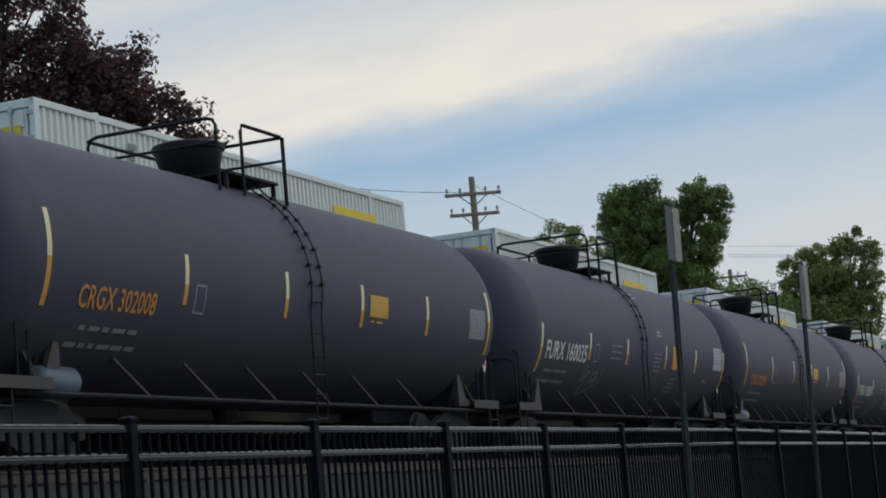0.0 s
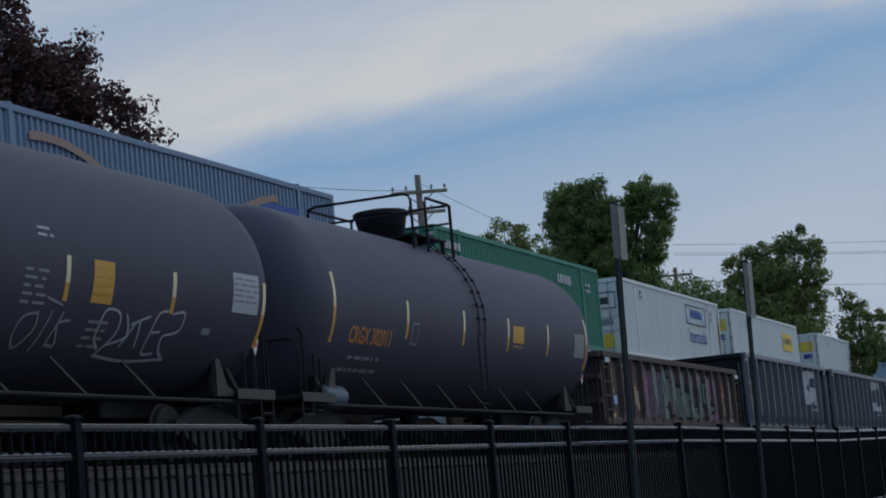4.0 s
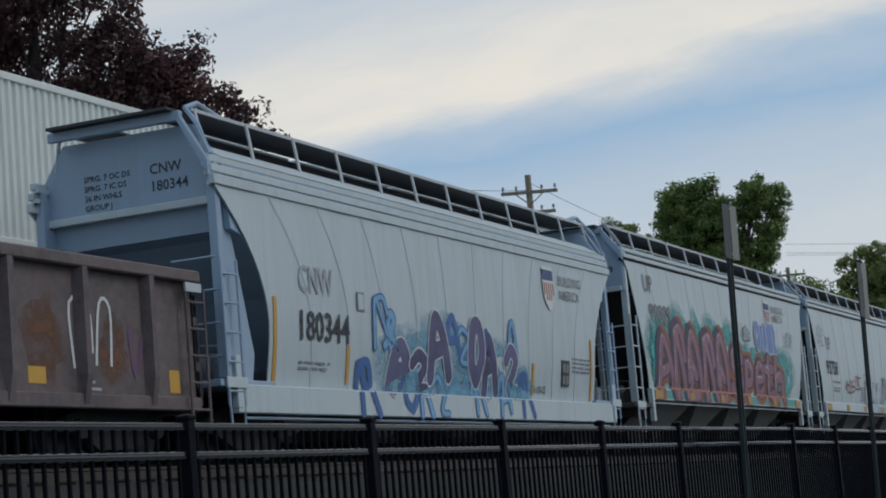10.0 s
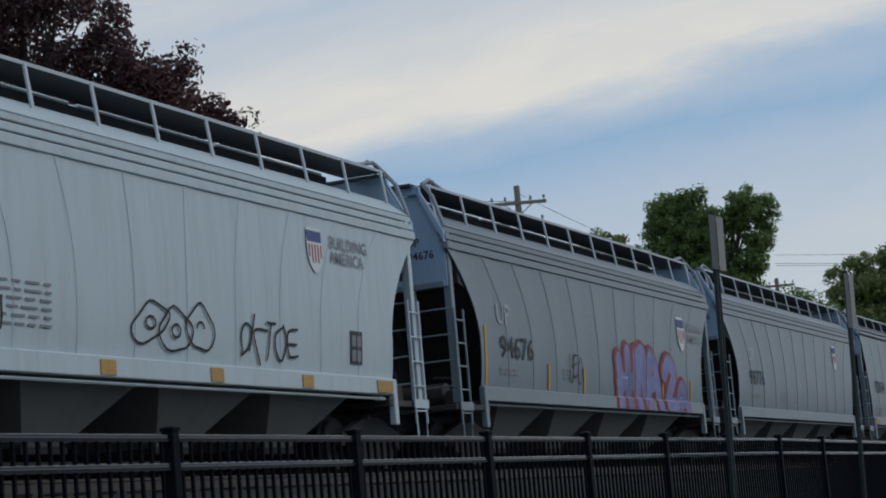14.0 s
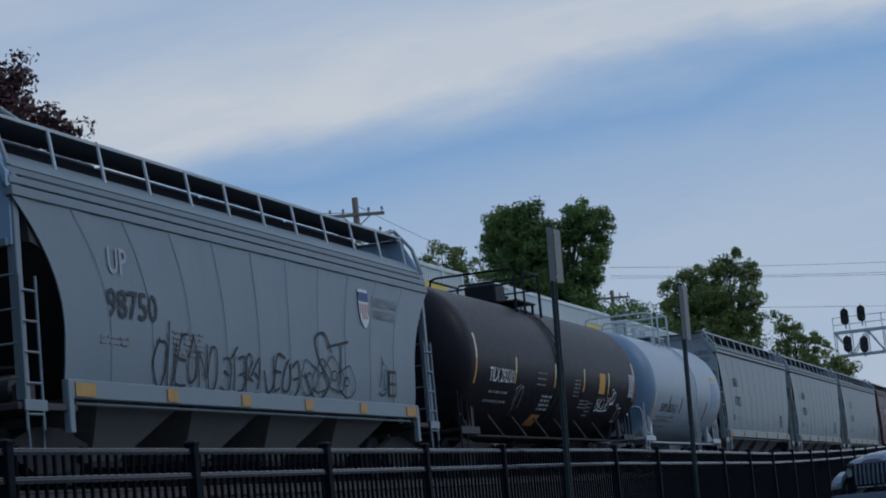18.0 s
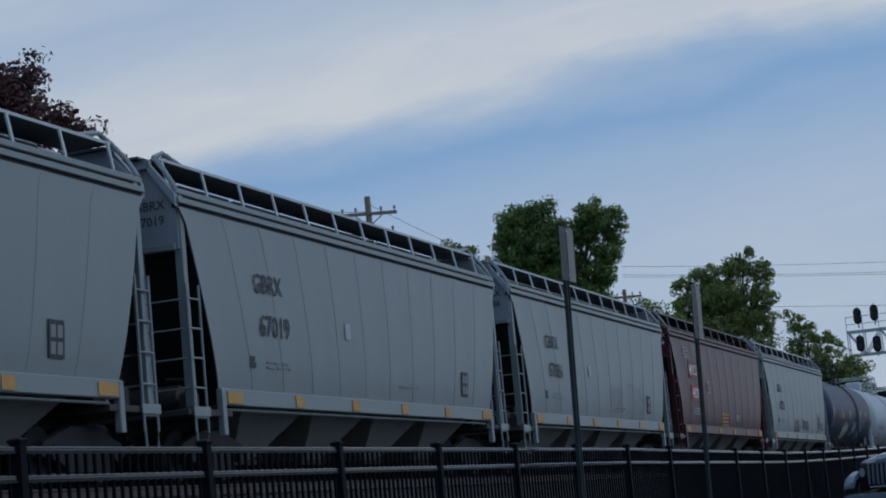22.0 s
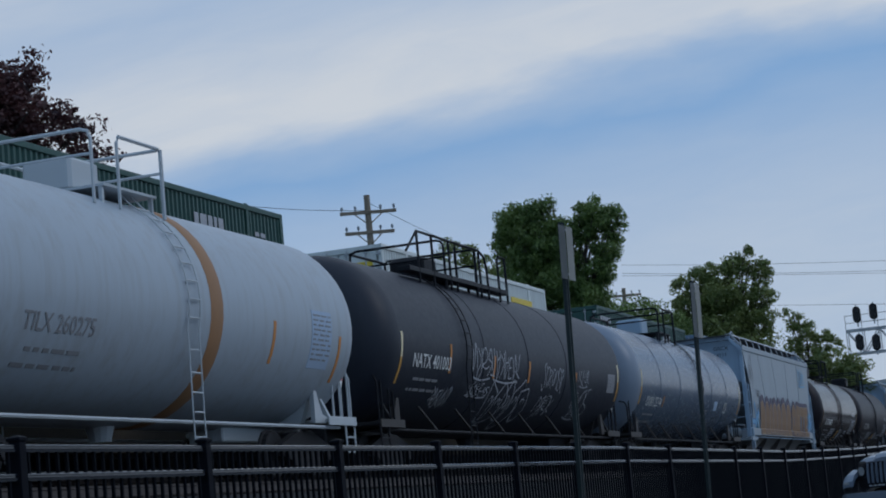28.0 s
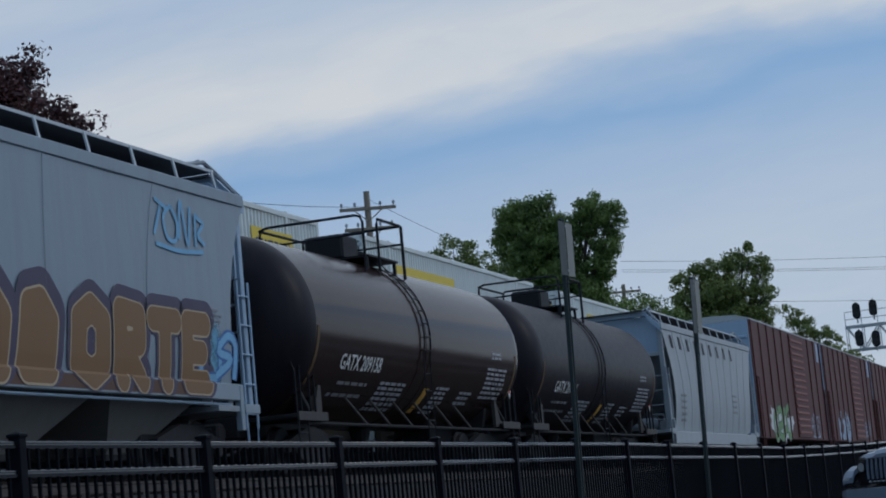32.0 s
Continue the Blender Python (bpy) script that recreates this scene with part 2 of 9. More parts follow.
BLUE_HEAD = material("pale_blue_head", (0.16, 0.23, 0.33), 0.4, vary=0.08, streak=0.08, dirt=(0.2, 0.2, 0.2), dirt_amount=0.1)
# darker copy of UP_GREY; the later, lower exposure is put into its colour
DIMMED_GREY = material("dimmed_grey_hopper_paint", (0.205, 0.25, 0.28), 0.4, vary=0.09, streak=0.25, bump=0.008, dirt=(0.22, 0.20, 0.18), dirt_amount=0.14, spec=0.5)
UP_GREY = material("light_grey_hopper_paint", (0.53, 0.605, 0.635), 0.45, vary=0.07, streak=0.18, bump=0.006, dirt=(0.26, 0.24, 0.21), dirt_amount=0.10, spec=0.5)
GB_GREY = material("pale_grey_hopper_paint", (0.225, 0.26, 0.268), 0.4, vary=0.07, streak=0.2, bump=0.006, dirt=(0.27, 0.25, 0.22), dirt_amount=0.10, spec=0.5)
BLUE_OLD_GREY = material("weathered_blue_grey_paint", (0.25, 0.305, 0.355), 0.42, vary=0.08, streak=0.25, dirt=(0.17, 0.16, 0.16), dirt_amount=0.15, bump=0.006, spec=0.5)
OLD_GREY = material("weathered_pale_blue_grey_paint", (0.38, 0.41, 0.43), 0.5, vary=0.08, streak=0.25, dirt=(0.22, 0.20, 0.19), dirt_amount=0.15, bump=0.006)
MAROON = material("maroon_hopper_paint", (0.075, 0.02, 0.027), 0.36, vary=0.12, streak=0.12, dirt=(0.06, 0.04, 0.04), dirt_amount=0.2, spec=0.25)
# steel for real grime, and for shade painted into the hopper ends
GRIMY_SHADE_STEEL = material("grimy_shaded_brown_steel", (0.06, 0.053, 0.05), 0.65, vary=0.3, streak=0.3, dirt=(0.04, 0.032, 0.028), dirt_amount=0.4)
END_GREY = material("grey_steel_paint", (0.30, 0.33, 0.36), 0.55, vary=0.1, streak=0.12, dirt=(0.08, 0.07, 0.06), dirt_amount=0.3)
# blue-grey paint; on hopper ends it also holds the blue sky light
STEEL_BLUE = material("blue_grey_paint_and_skylight", (0.33, 0.44, 0.56), 0.5, vary=0.08, streak=0.1, dirt=(0.15, 0.14, 0.13), dirt_amount=0.15)
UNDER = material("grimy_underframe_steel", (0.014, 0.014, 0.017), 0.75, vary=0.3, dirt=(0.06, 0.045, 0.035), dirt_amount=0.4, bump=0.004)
GRATING = material("dark_grating_and_shade", (0.05, 0.052, 0.06), 0.7, vary=0.2)
BIN = material("dusty_grey_hopper_bin", (0.22, 0.21, 0.2), 0.65, vary=0.12, streak=0.15, dirt=(0.07, 0.06, 0.05), dirt_amount=0.15)
RAILING = material("black_railing_paint", (0.012, 0.013, 0.017), 0.5, vary=0.15, spec=0.18)
WHITE_BAR = material("white_bracket_paint", (0.5, 0.53, 0.55), 0.5, vary=0.08)
WHITE_PAINT = material("white_lettering_paint", (0.72, 0.72, 0.70), 0.6, vary=0.10)
GREY_PAINT = material("dull_grey_lettering_paint", (0.26, 0.26, 0.27), 0.65, vary=0.2)
DARK_PAINT = material("dark_lettering_paint", (0.05, 0.055, 0.065), 0.6, vary=0.1)
ORANGE_PAINT = material("orange_lettering_paint", (0.62, 0.26, 0.07), 0.6, vary=0.1)
REFLECTOR_TAPE = material("dusty_amber_reflector_tape", (0.54, 0.30, 0.08), 0.55, vary=0.35, streak=0.35, dirt=(0.20, 0.17, 0.14), dirt_amount=0.5)
YELLOW_PAINT = material("yellow_reflective_sheeting", (0.66, 0.36, 0.06), 0.5, vary=0.2, streak=0.25, dirt=(0.25, 0.16, 0.07), dirt_amount=0.3)
CREAM_STRIPE = material("cream_reflective_strip", (0.80, 0.68, 0.42), 0.45, vary=0.12)
AMBER_STRIPE = material("amber_reflective_strip", (0.62, 0.33, 0.07), 0.45, vary=0.15)
RUST_STRIPE = material("faded_amber_stripe", (0.12, 0.07, 0.03), 0.6, vary=0.3)
PANEL_PAINT = material("pale_stencil_panel", (0.42, 0.43, 0.46), 0.6, vary=0.12)
# pale streaks on these walls stand in for reflections on dented panels
CSX_WALL = material("glossy_black_gondola_paint", (0.011, 0.013, 0.021), 0.3, vary=0.2, streak=0.14, dirt=(0.10, 0.11, 0.13), dirt_amount=0.15, bump=0.004, spec=0.1)
# rib grey: fading, and the gloss of the rib faces put into the colour
CSX_RIB = material("faded_rib_paint_with_sheen", (0.14, 0.155, 0.18), 0.4, vary=0.2, streak=0.2, dirt=(0.05, 0.045, 0.045), dirt_amount=0.2, spec=0.3)
CSX_BLACK = material("black_gondola_paint", (0.013, 0.016, 0.027), 0.36, vary=0.3, streak=0.3, dirt=(0.06, 0.075, 0.11), dirt_amount=0.35, spec=0.5)
RUST = material("rusty_brown_gondola_paint", (0.06, 0.046, 0.046), 0.7, vary=0.25, streak=0.35, dirt=(0.17, 0.085, 0.045), dirt_amount=0.7, bump=0.004)
SNC_BROWN = material("weathered_brown_gondola_paint", (0.135, 0.11, 0.115), 0.65, vary=0.55, streak=0.45, dirt=(0.16, 0.10, 0.075), dirt_amount=0.6, bump=0.004)
RED_BOX = material("oxide_red_boxcar_paint", (0.105, 0.032, 0.028), 0.6, vary=0.15, streak=0.15, dirt=(0.07, 0.04, 0.035), dirt_amount=0.3)
CON_WHITE = material("white_container_paint", (0.7, 0.735, 0.71), 0.5, vary=0.06, streak=0.22, dirt=(0.34, 0.30, 0.25), dirt_amount=0.08)
CON_GREEN = material("green_container_paint", (0.03, 0.20, 0.13), 0.5, vary=0.1, streak=0.1, dirt=(0.1, 0.12, 0.1), dirt_amount=0.15)
CON_DARK_GREEN = material("dark_green_container_paint", (0.03, 0.085, 0.07), 0.5, vary=0.1, streak=0.1, dirt=(0.08, 0.1, 0.09), dirt_amount=0.15)
CON_OLIVE = material("olive_green_container_paint", (0.06, 0.13, 0.05), 0.5, vary=0.1, streak=0.1, dirt=(0.1, 0.12, 0.08), dirt_amount=0.15)
CON_TEAL = material("teal_container_paint", (0.06, 0.22, 0.22), 0.5, vary=0.1, streak=0.1, dirt=(0.12, 0.15, 0.14), dirt_amount=0.15)
CON_BLUE = material("blue_grey_container_paint", (0.16, 0.23, 0.33), 0.5, vary=0.08, streak=0.08, dirt=(0.2, 0.2, 0.2), dirt_amount=0.1)
CON_LILAC = material("pale_lilac_container_paint", (0.42, 0.44, 0.54), 0.5, vary=0.08, streak=0.08, dirt=(0.2, 0.2, 0.2), dirt_amount=0.1)
FENCE_BLACK = material("black_powder_coated_steel", (0.005, 0.006, 0.010), 0.55, vary=0.15, spec=0.05)
PICKET_BLACK = material("matt_black_picket_paint", (0.004, 0.005, 0.008), 0.6, vary=0.15, spec=0.04)
FENCE_RAIL = material("glossy_black_rail_paint", (0.012, 0.014, 0.02), 0.12, vary=0.15, spec=0.8)
SIGN_PLATE = material("dull_green_grey_sign_back", (0.03, 0.04, 0.042), 0.5, vary=0.15)
SIGN_STEEL = material("dark_green_steel_post", (0.022, 0.034, 0.034), 0.5, vary=0.15)
SIGN_BACK = material("bare_aluminium_sign_back", (0.21, 0.21, 0.19), 0.5, metal=0.0, vary=0.12)
WOOD_POLE = material("weathered_pole_wood", (0.27, 0.225, 0.17), 0.85, vary=0.2, streak=0.3, dirt=(0.05, 0.04, 0.03), bump=0.01)
ASPHALT = material("street_asphalt", (0.14, 0.14, 0.14), 0.85, vary=0.2, grain=60.0, bump=0.004)
CONCRETE = material("kerb_concrete", (0.33, 0.32, 0.30), 0.8, vary=0.12, grain=30.0, bump=0.003)
# near-black ballast and verge: shade behind the fence is put into their colour
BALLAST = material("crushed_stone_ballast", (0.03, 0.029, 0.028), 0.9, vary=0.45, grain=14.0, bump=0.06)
GROUND = material("shaded_verge_earth_and_grass", (0.009, 0.01, 0.008), 0.9, vary=0.35, grain=5.0, bump=0.05)
TIE = material("creosoted_tie_wood", (0.05, 0.04, 0.033), 0.85, vary=0.25, streak=0.2)
RAIL = material("worn_rail_steel", (0.08, 0.065, 0.06), 0.45, metal=0.7, vary=0.15)
SIGNAL_BLACK = material("black_signal_housing", (0.012, 0.012, 0.014), 0.5, vary=0.1)
GALV = material("galvanised_signal_steel", (0.42, 0.44, 0.45), 0.45, metal=0.5, vary=0.12)
LEAF_GREEN = leaf_material("green_leaves", (0.055, 0.105, 0.026), (0.24, 0.33, 0.09), 0.4)
LEAF_GREEN2 = leaf_material("yellow_green_leaves", (0.085, 0.135, 0.035), (0.30, 0.34, 0.11), 0.42)
LEAF_PURPLE = leaf_material("copper_purple_leaves", (0.036, 0.018, 0.022), (0.17, 0.072, 0.066), 0.34)
BARK = material("grey_brown_bark", (0.075, 0.06, 0.05), 0.9, vary=0.25, bump=0.02)
PINK_SPRAY = material("mauve_pink_spray_paint", (0.32, 0.17, 0.21), 0.6, vary=0.25)
TEAL_SPRAY = material("teal_spray_paint", (0.10, 0.36, 0.34), 0.6, vary=0.25)
PALE_SPRAY = material("pale_blue_spray_paint", (0.40, 0.50, 0.64), 0.6, vary=0.2)
BLUE_SPRAY = material("deep_blue_spray_paint", (0.07, 0.16, 0.38), 0.6, vary=0.25)
SKY_SPRAY = material("sky_blue_spray_paint", (0.20, 0.42, 0.62), 0.6, vary=0.3)
RED_SPRAY = material("dark_red_spray_paint", (0.30, 0.06, 0.06), 0.6, vary=0.2)
PURPLE_SPRAY = material("dull_purple_spray_paint", (0.16, 0.09, 0.15), 0.6, vary=0.25)
ORANGE_SPRAY = material("burnt_orange_spray_paint", (0.34, 0.18, 0.085), 0.6, vary=0.25)
BROWN_SPRAY = material("brown_spray_paint", (0.12, 0.06, 0.04), 0.6, vary=0.2)
GREEN_SPRAY = material("grey_green_spray_paint", (0.17, 0.21, 0.18), 0.6, vary=0.3)
BLACK_SPRAY = material("black_spray_paint", (0.025, 0.025, 0.03), 0.6, vary=0.15)
WHITE_SPRAY = material("white_spray_paint", (0.66, 0.67, 0.68), 0.6, vary=0.15)
NAVY_SIGN = material("navy_printed_sheet", (0.03, 0.07, 0.30), 0.5, vary=0.1)
GREEN_SIGN = material("green_printed_sheet", (0.02, 0.26, 0.17), 0.5, vary=0.1)
YELLOW_SIGN = material("yellow_printed_sheet", (0.75, 0.55, 0.05), 0.5, vary=0.1)
RUST_STAIN = spray_material("orange_rust_stain", (0.20, 0.095, 0.055), 0.75, 4.0, 0.85)
TEAL_MIST = spray_material("teal_spray_mist", (0.07, 0.38, 0.37), 0.92)
PINK_MIST = spray_material("mauve_spray_mist", (0.34, 0.18, 0.24), 0.85)
SKY_MIST = spray_material("sky_blue_spray_mist", (0.18, 0.42, 0.58), 0.8)
PALE_MIST = spray_material("pale_yellow_spray_mist", (0.50, 0.48, 0.26), 0.75)
AIR_TANK = material("slate_blue_reservoir_paint", (0.09, 0.125, 0.165), 0.45, vary=0.15)
JEEP_PAINT = material("grey_metallic_car_paint", (0.22, 0.27, 0.34), 0.2, metal=0.25, vary=0.04, spec=0.6)
RUBBER = material("black_tyre_rubber", (0.018, 0.018, 0.018), 0.8, vary=0.2)
CAR_PLASTIC = material("black_car_plastic", (0.009, 0.009, 0.011), 0.5, vary=0.15, spec=0.15)
HEADLAMP = material("clear_headlamp_lens", (0.55, 0.58, 0.60), 0.12, metal=0.5, vary=0.05)


def glass_material():
    m = bpy.data.materials.new("tinted_window_glass")
    m.use_nodes = True
    b = m.node_tree.nodes["Principled BSDF"]
    b.inputs["Base Color"].default_value = (0.25, 0.30, 0.30, 1)
    b.inputs["Roughness"].default_value = 0.03
    b.inputs["Transmission Weight"].default_value = 0.9
    b.inputs["IOR"].default_value = 1.3
    return m


GLASS = glass_material()

# ---------------------------------------------------------------- shapes
class Shape:
    """Corners and faces of one mesh, gathered piece by piece."""

    def __init__(self):
        self.v, self.f = [], []

    def add(self, verts, faces):
        n = len(self.v)
        self.v += [tuple(p) for p in verts]
        self.f += [tuple(n + i for i in f) for f in faces]
        return self

    def loft(self, rings, caps=True, closed=True):
        k = len(rings[0])
        verts = [p for r in rings for p in r]
        faces = []
        for i in range(len(rings) - 1):
            for j in range(k if closed else k - 1):
                a, b = i * k + j, i * k + (j + 1) % k
                faces.append((a, b, b + k, a + k))
        if caps:
            faces.append(tuple(range(k - 1, -1, -1)))
            faces.append(tuple((len(rings) - 1) * k + j for j in range(k)))
        return self.add(verts, faces)

    def box(self, x0, x1, y0, y1, z0, z1, c=0.0):
        if c <= 0:
            return self.loft([[(x0, y0, z), (x1, y0, z), (x1, y1, z), (x0, y1, z)] for z in (z0, z1)])

        def ring(z, i):
            a, b, e, d = x0 + i, x1 - i, y0 + i, y1 - i
            return [(a + c, e, z), (b - c, e, z), (b, e + c, z), (b, d - c, z), (b - c, d, z), (a + c, d, z), (a, d - c, z), (a, e + c, z)]
        return self.loft([ring(z0, c), ring(z0 + c, 0), ring(z1 - c, 0), ring(z1, c)])

    def tube(self, pts, r, n=6):
        pts = [Vector(p) for p in pts]
        rings = []
        for i, p in enumerate(pts):
            d = (pts[min(i + 1, len(pts) - 1)] - pts[max(i - 1, 0)]).normalized()
            up = Vector((0, 0, 1)) if abs(d.z) < 0.9 else Vector((1, 0, 0))
            s = d.cross(up).normalized()
            u = s.cross(d)
            rr = r[i] if isinstance(r, (list, tuple)) else r
            rings.append([p + (s * math.cos(2 * math.pi * j / n) + u * math.sin(2 * math.pi * j / n)) * rr for j in range(n)])
        return self.loft(rings)

    def prism_x(self, profile, x0, x1):
        return self.loft([[(x, y, z) for y, z in profile] for x in (x0, x1)])

    def prism_y(self, profile, y0, y1):
        return self.loft([[(x, y, z) for x, z in profile] for y in (y0, y1)])


def part(name, shape, mat, parent=None, label="", smooth=False, mats=None):
    """One mesh object from a shape, under a thing or a part."""
    me = bpy.data.meshes.new(name)
    me.from_pydata(shape.v, [], shape.f)
    me.materials.append(mat)
    if smooth:
        me.polygons.foreach_set("use_smooth", [True] * len(me.polygons))
        me.set_sharp_from_angle(angle=radians(40))
    ob = new(name, me)
    ob.parent = parent
    if label:
        ob["label"] = label
    return ob


def twin(ob, m, parent=None):
    """Another object on the same mesh."""
    o = ob.copy()
    scene.collection.objects.link(o)
    o.parent = parent if parent is not None else ob.parent
    o.matrix_basis = m
    return o


def thing(name, label, category, group="", kind=""):
    return tagged(new(name), label, category, group, kind)


# ---------------------------------------------------------------- marks on the sides of cars
GLYPHS = {}


def glyph_mesh(text):
    """Flat triangles of a text in the built-in font, one unit high."""
    if text not in GLYPHS:
        cu = bpy.data.curves.new("glyphs", "FONT")
        cu.body, cu.size, cu.resolution_u, cu.offset = text, 1.0, 2, 0.012
        ob = bpy.data.objects.new("glyphs", cu)
        scene.collection.objects.link(ob)
        me = bpy.data.meshes.new_from_object(ob.evaluated_get(bpy.context.evaluated_depsgraph_get()))
        bm = bmesh.new()
        bm.from_mesh(me)
        for k in range(1, 5):
            bmesh.ops.bisect_plane(bm, geom=bm.verts[:] + bm.edges[:] + bm.faces[:], plane_co=(0, 0.144 * k, 0), plane_no=(0, 1, 0))
        bm.verts.index_update()
        vs = [tuple(v.co) for v in bm.verts]
        fs = [tuple(v.index for v in f.verts) for f in bm.faces]
        bm.free()
        bpy.data.objects.remove(ob)
        bpy.data.meshes.remove(me)
        bpy.data.curves.remove(cu)
        GLYPHS[text] = (vs, fs)
    return GLYPHS[text]


def lettering(text, x, z, height, surf, mat, parent, width=None, name="lettering", label=""):
    """Letters whose lower left corner is at x, z, laid on the side surf(z) -> y; each word is a part."""
    vs, fs = glyph_mesh(text)
    w = max(v[0] for v in vs)
    h = 0.72
    sx = (width / w) if width else height / h
    xs = sorted(v[0] for v in vs)
    cuts = [(p + q) / 2 for p, q in zip(xs, xs[1:]) if q - p > 0.19]
    last = None
    for k in range(len(cuts) + 1):
        s = Shape()
        mine = [f for f in fs if sum(vs[f[0]][0] > c for c in cuts) == k]
        s.add([(x + v[0] * sx, surf(z + v[1] * height / h) - 0.006 - height ** 2 / 160, z + v[1] * height / h) for v in (vs[i] for f in mine for i in f)], [])
        n = 0
        for f in mine:
            s.f.append(tuple(range(n, n + len(f))))
            n += len(f)
        last = part(name, s, mat, parent, label)
    return last


def patch(s, x0, x1, z0, z1, surf, lift=0.006, slant=0.0, n=None):
    """A thin sheet on a side."""
    n = n or max(1, int((z1 - z0) / 0.12))
    rings = []
    for i in range(n + 1):
        z = z0 + (z1 - z0) * i / n
        y = surf(z)
        o = slant * (z - z0)
        rings.append([(x0 + o, y - lift, z), (x1 + o, y - lift, z), (x1 + o, y + 0.002, z), (x0 + o, y + 0.002, z)])
    s.loft(rings)
    return s


def bars(x, z, w, rows, surf, mat, parent, h=0.055, gap=0.10, seed=1, name="stencil"):
    """Rows of small stencilling that cannot be read."""
    rnd = random.Random(seed)
    s = Shape()
    for r in range(rows):
        u = 0.0
        zz = z - r * gap
        while u < w - 0.05:
            step = min(rnd.uniform(0.10, 0.34), w - u)
            patch(s, x + u, x + u + step, zz, zz + h, surf, 0.005, n=1)
            u += step + rnd.uniform(0.05, 0.11)
    return tagged(part(name, s, mat, parent), kind="stuff")


def stroke(s, pts, w, surf, lift):
    """A painted line of width w along points (x, z) on a side."""
    n = len(pts)
    left, right = [], []
    for i, (x, z) in enumerate(pts):
        a, b = pts[max(0, i - 1)], pts[min(n - 1, i + 1)]
        dx, dz = b[0] - a[0], b[1] - a[1]
        q = math.hypot(dx, dz) or 1.0
        ox, oz = -dz / q * w / 2, dx / q * w / 2
        left.append((x + ox, surf(z + oz) - lift, z + oz))
        right.append((x - ox, surf(z - oz) - lift, z - oz))
    k = len(s.v)
    s.v += left + right
    s.f += [(k + i, k + i + 1, k + n + i + 1, k + n + i) for i in range(n - 1)]


def blob(s, cx, cz, rx, rz, surf, lift, rnd, n=18, rough=0.15):
    """A filled patch of spray paint with an uneven edge."""
    ring = []
    for i in range(n):
        a = 2 * math.pi * i / n
        q = 1 + rnd.uniform(-rough, rough)
        ring.append((cx + rx * q * math.cos(a), cz + rz * q * math.sin(a)))
    s.add([(x, surf(z) - lift, z) for x, z in ring], [tuple(range(n))])


# Skeletons of hand-sprayed letters in a unit box, as lists of strokes.
LETTER_FORMS = (
    [[(0.1, 0.0), (0.2, 0.9), (0.55, 1.0), (0.85, 0.75), (0.3, 0.45), (0.9, 0.0)]],
    [[(0.9, 0.9), (0.4, 1.0), (0.1, 0.75), (0.5, 0.5), (0.9, 0.28), (0.55, 0.0), (0.05, 0.1)]],
    [[(0.05, 0.0), (0.45, 1.0), (0.95, 0.05)], [(0.22, 0.38), (0.8, 0.36)]],
    [[(0.9, 0.95), (0.2, 0.95), (0.12, 0.05), (0.95, 0.0)], [(0.15, 0.5), (0.75, 0.52)]],
    [[(0.5, 1.0), (0.1, 0.6), (0.25, 0.08), (0.75, 0.02), (0.92, 0.55), (0.5, 1.0)]],
    [[(0.1, 0.0), (0.12, 0.98), (0.85, 0.05), (0.9, 1.0)]],
    [[(0.12, 1.0), (0.12, 0.0)], [(0.9, 1.0), (0.2, 0.5), (0.95, 0.0)]],
    [[(0.05, 0.98), (0.95, 0.95)], [(0.5, 0.95), (0.45, 0.0)]],
    [[(0.1, 0.98), (0.2, 0.1), (0.6, 0.0), (0.88, 0.25), (0.92, 1.0)]],
)


ARCH_FORMS = (
    [[(0.12, 0.0), (0.15, 0.7), (0.45, 1.0), (0.8, 0.65), (0.85, 0.0)]],
    [[(0.15, 0.0), (0.2, 0.8), (0.55, 1.0), (0.82, 0.6), (0.5, 0.35), (0.8, 0.0)]],
    [[(0.85, 0.05), (0.5, 0.25), (0.2, 0.0), (0.15, 0.7), (0.5, 1.0), (0.85, 0.75)]],
)
WRITTEN = {
    "O": [[(0.5, 0.98), (0.15, 0.8), (0.12, 0.2), (0.5, 0.03), (0.85, 0.2), (0.85, 0.8), (0.5, 0.98)]],
    "R": [[(0.15, 0.0), (0.15, 1.0), (0.8, 0.95), (0.8, 0.55), (0.2, 0.5), (0.85, 0.0)]],
    "T": [[(0.05, 0.95), (0.95, 0.95)], [(0.5, 0.95), (0.5, 0.0)]],
    "E": [[(0.9, 0.96), (0.15, 0.96), (0.15, 0.03), (0.9, 0.03)], [(0.15, 0.5), (0.75, 0.5)]],
    "S": [[(0.9, 0.8), (0.6, 1.0), (0.2, 0.9), (0.15, 0.65), (0.5, 0.5), (0.85, 0.35), (0.8, 0.1), (0.4, 0.02), (0.08, 0.18)]],
    "p": [[(0.15, 0.95), (0.15, 0.0)], [(0.15, 0.85), (0.5, 0.98), (0.85, 0.75), (0.7, 0.45), (0.2, 0.42)]],
    "e": [[(0.15, 0.5), (0.85, 0.55), (0.75, 0.9), (0.4, 0.95), (0.12, 0.6), (0.2, 0.15), (0.5, 0.03), (0.88, 0.18)]],
    "t": [[(0.45, 1.0), (0.45, 0.2), (0.6, 0.04), (0.9, 0.1)], [(0.08, 0.72), (0.85, 0.75)]],
    "h": [[(0.15, 1.0), (0.15, 0.03)], [(0.15, 0.45), (0.5, 0.62), (0.8, 0.5), (0.85, 0.03)]],
}


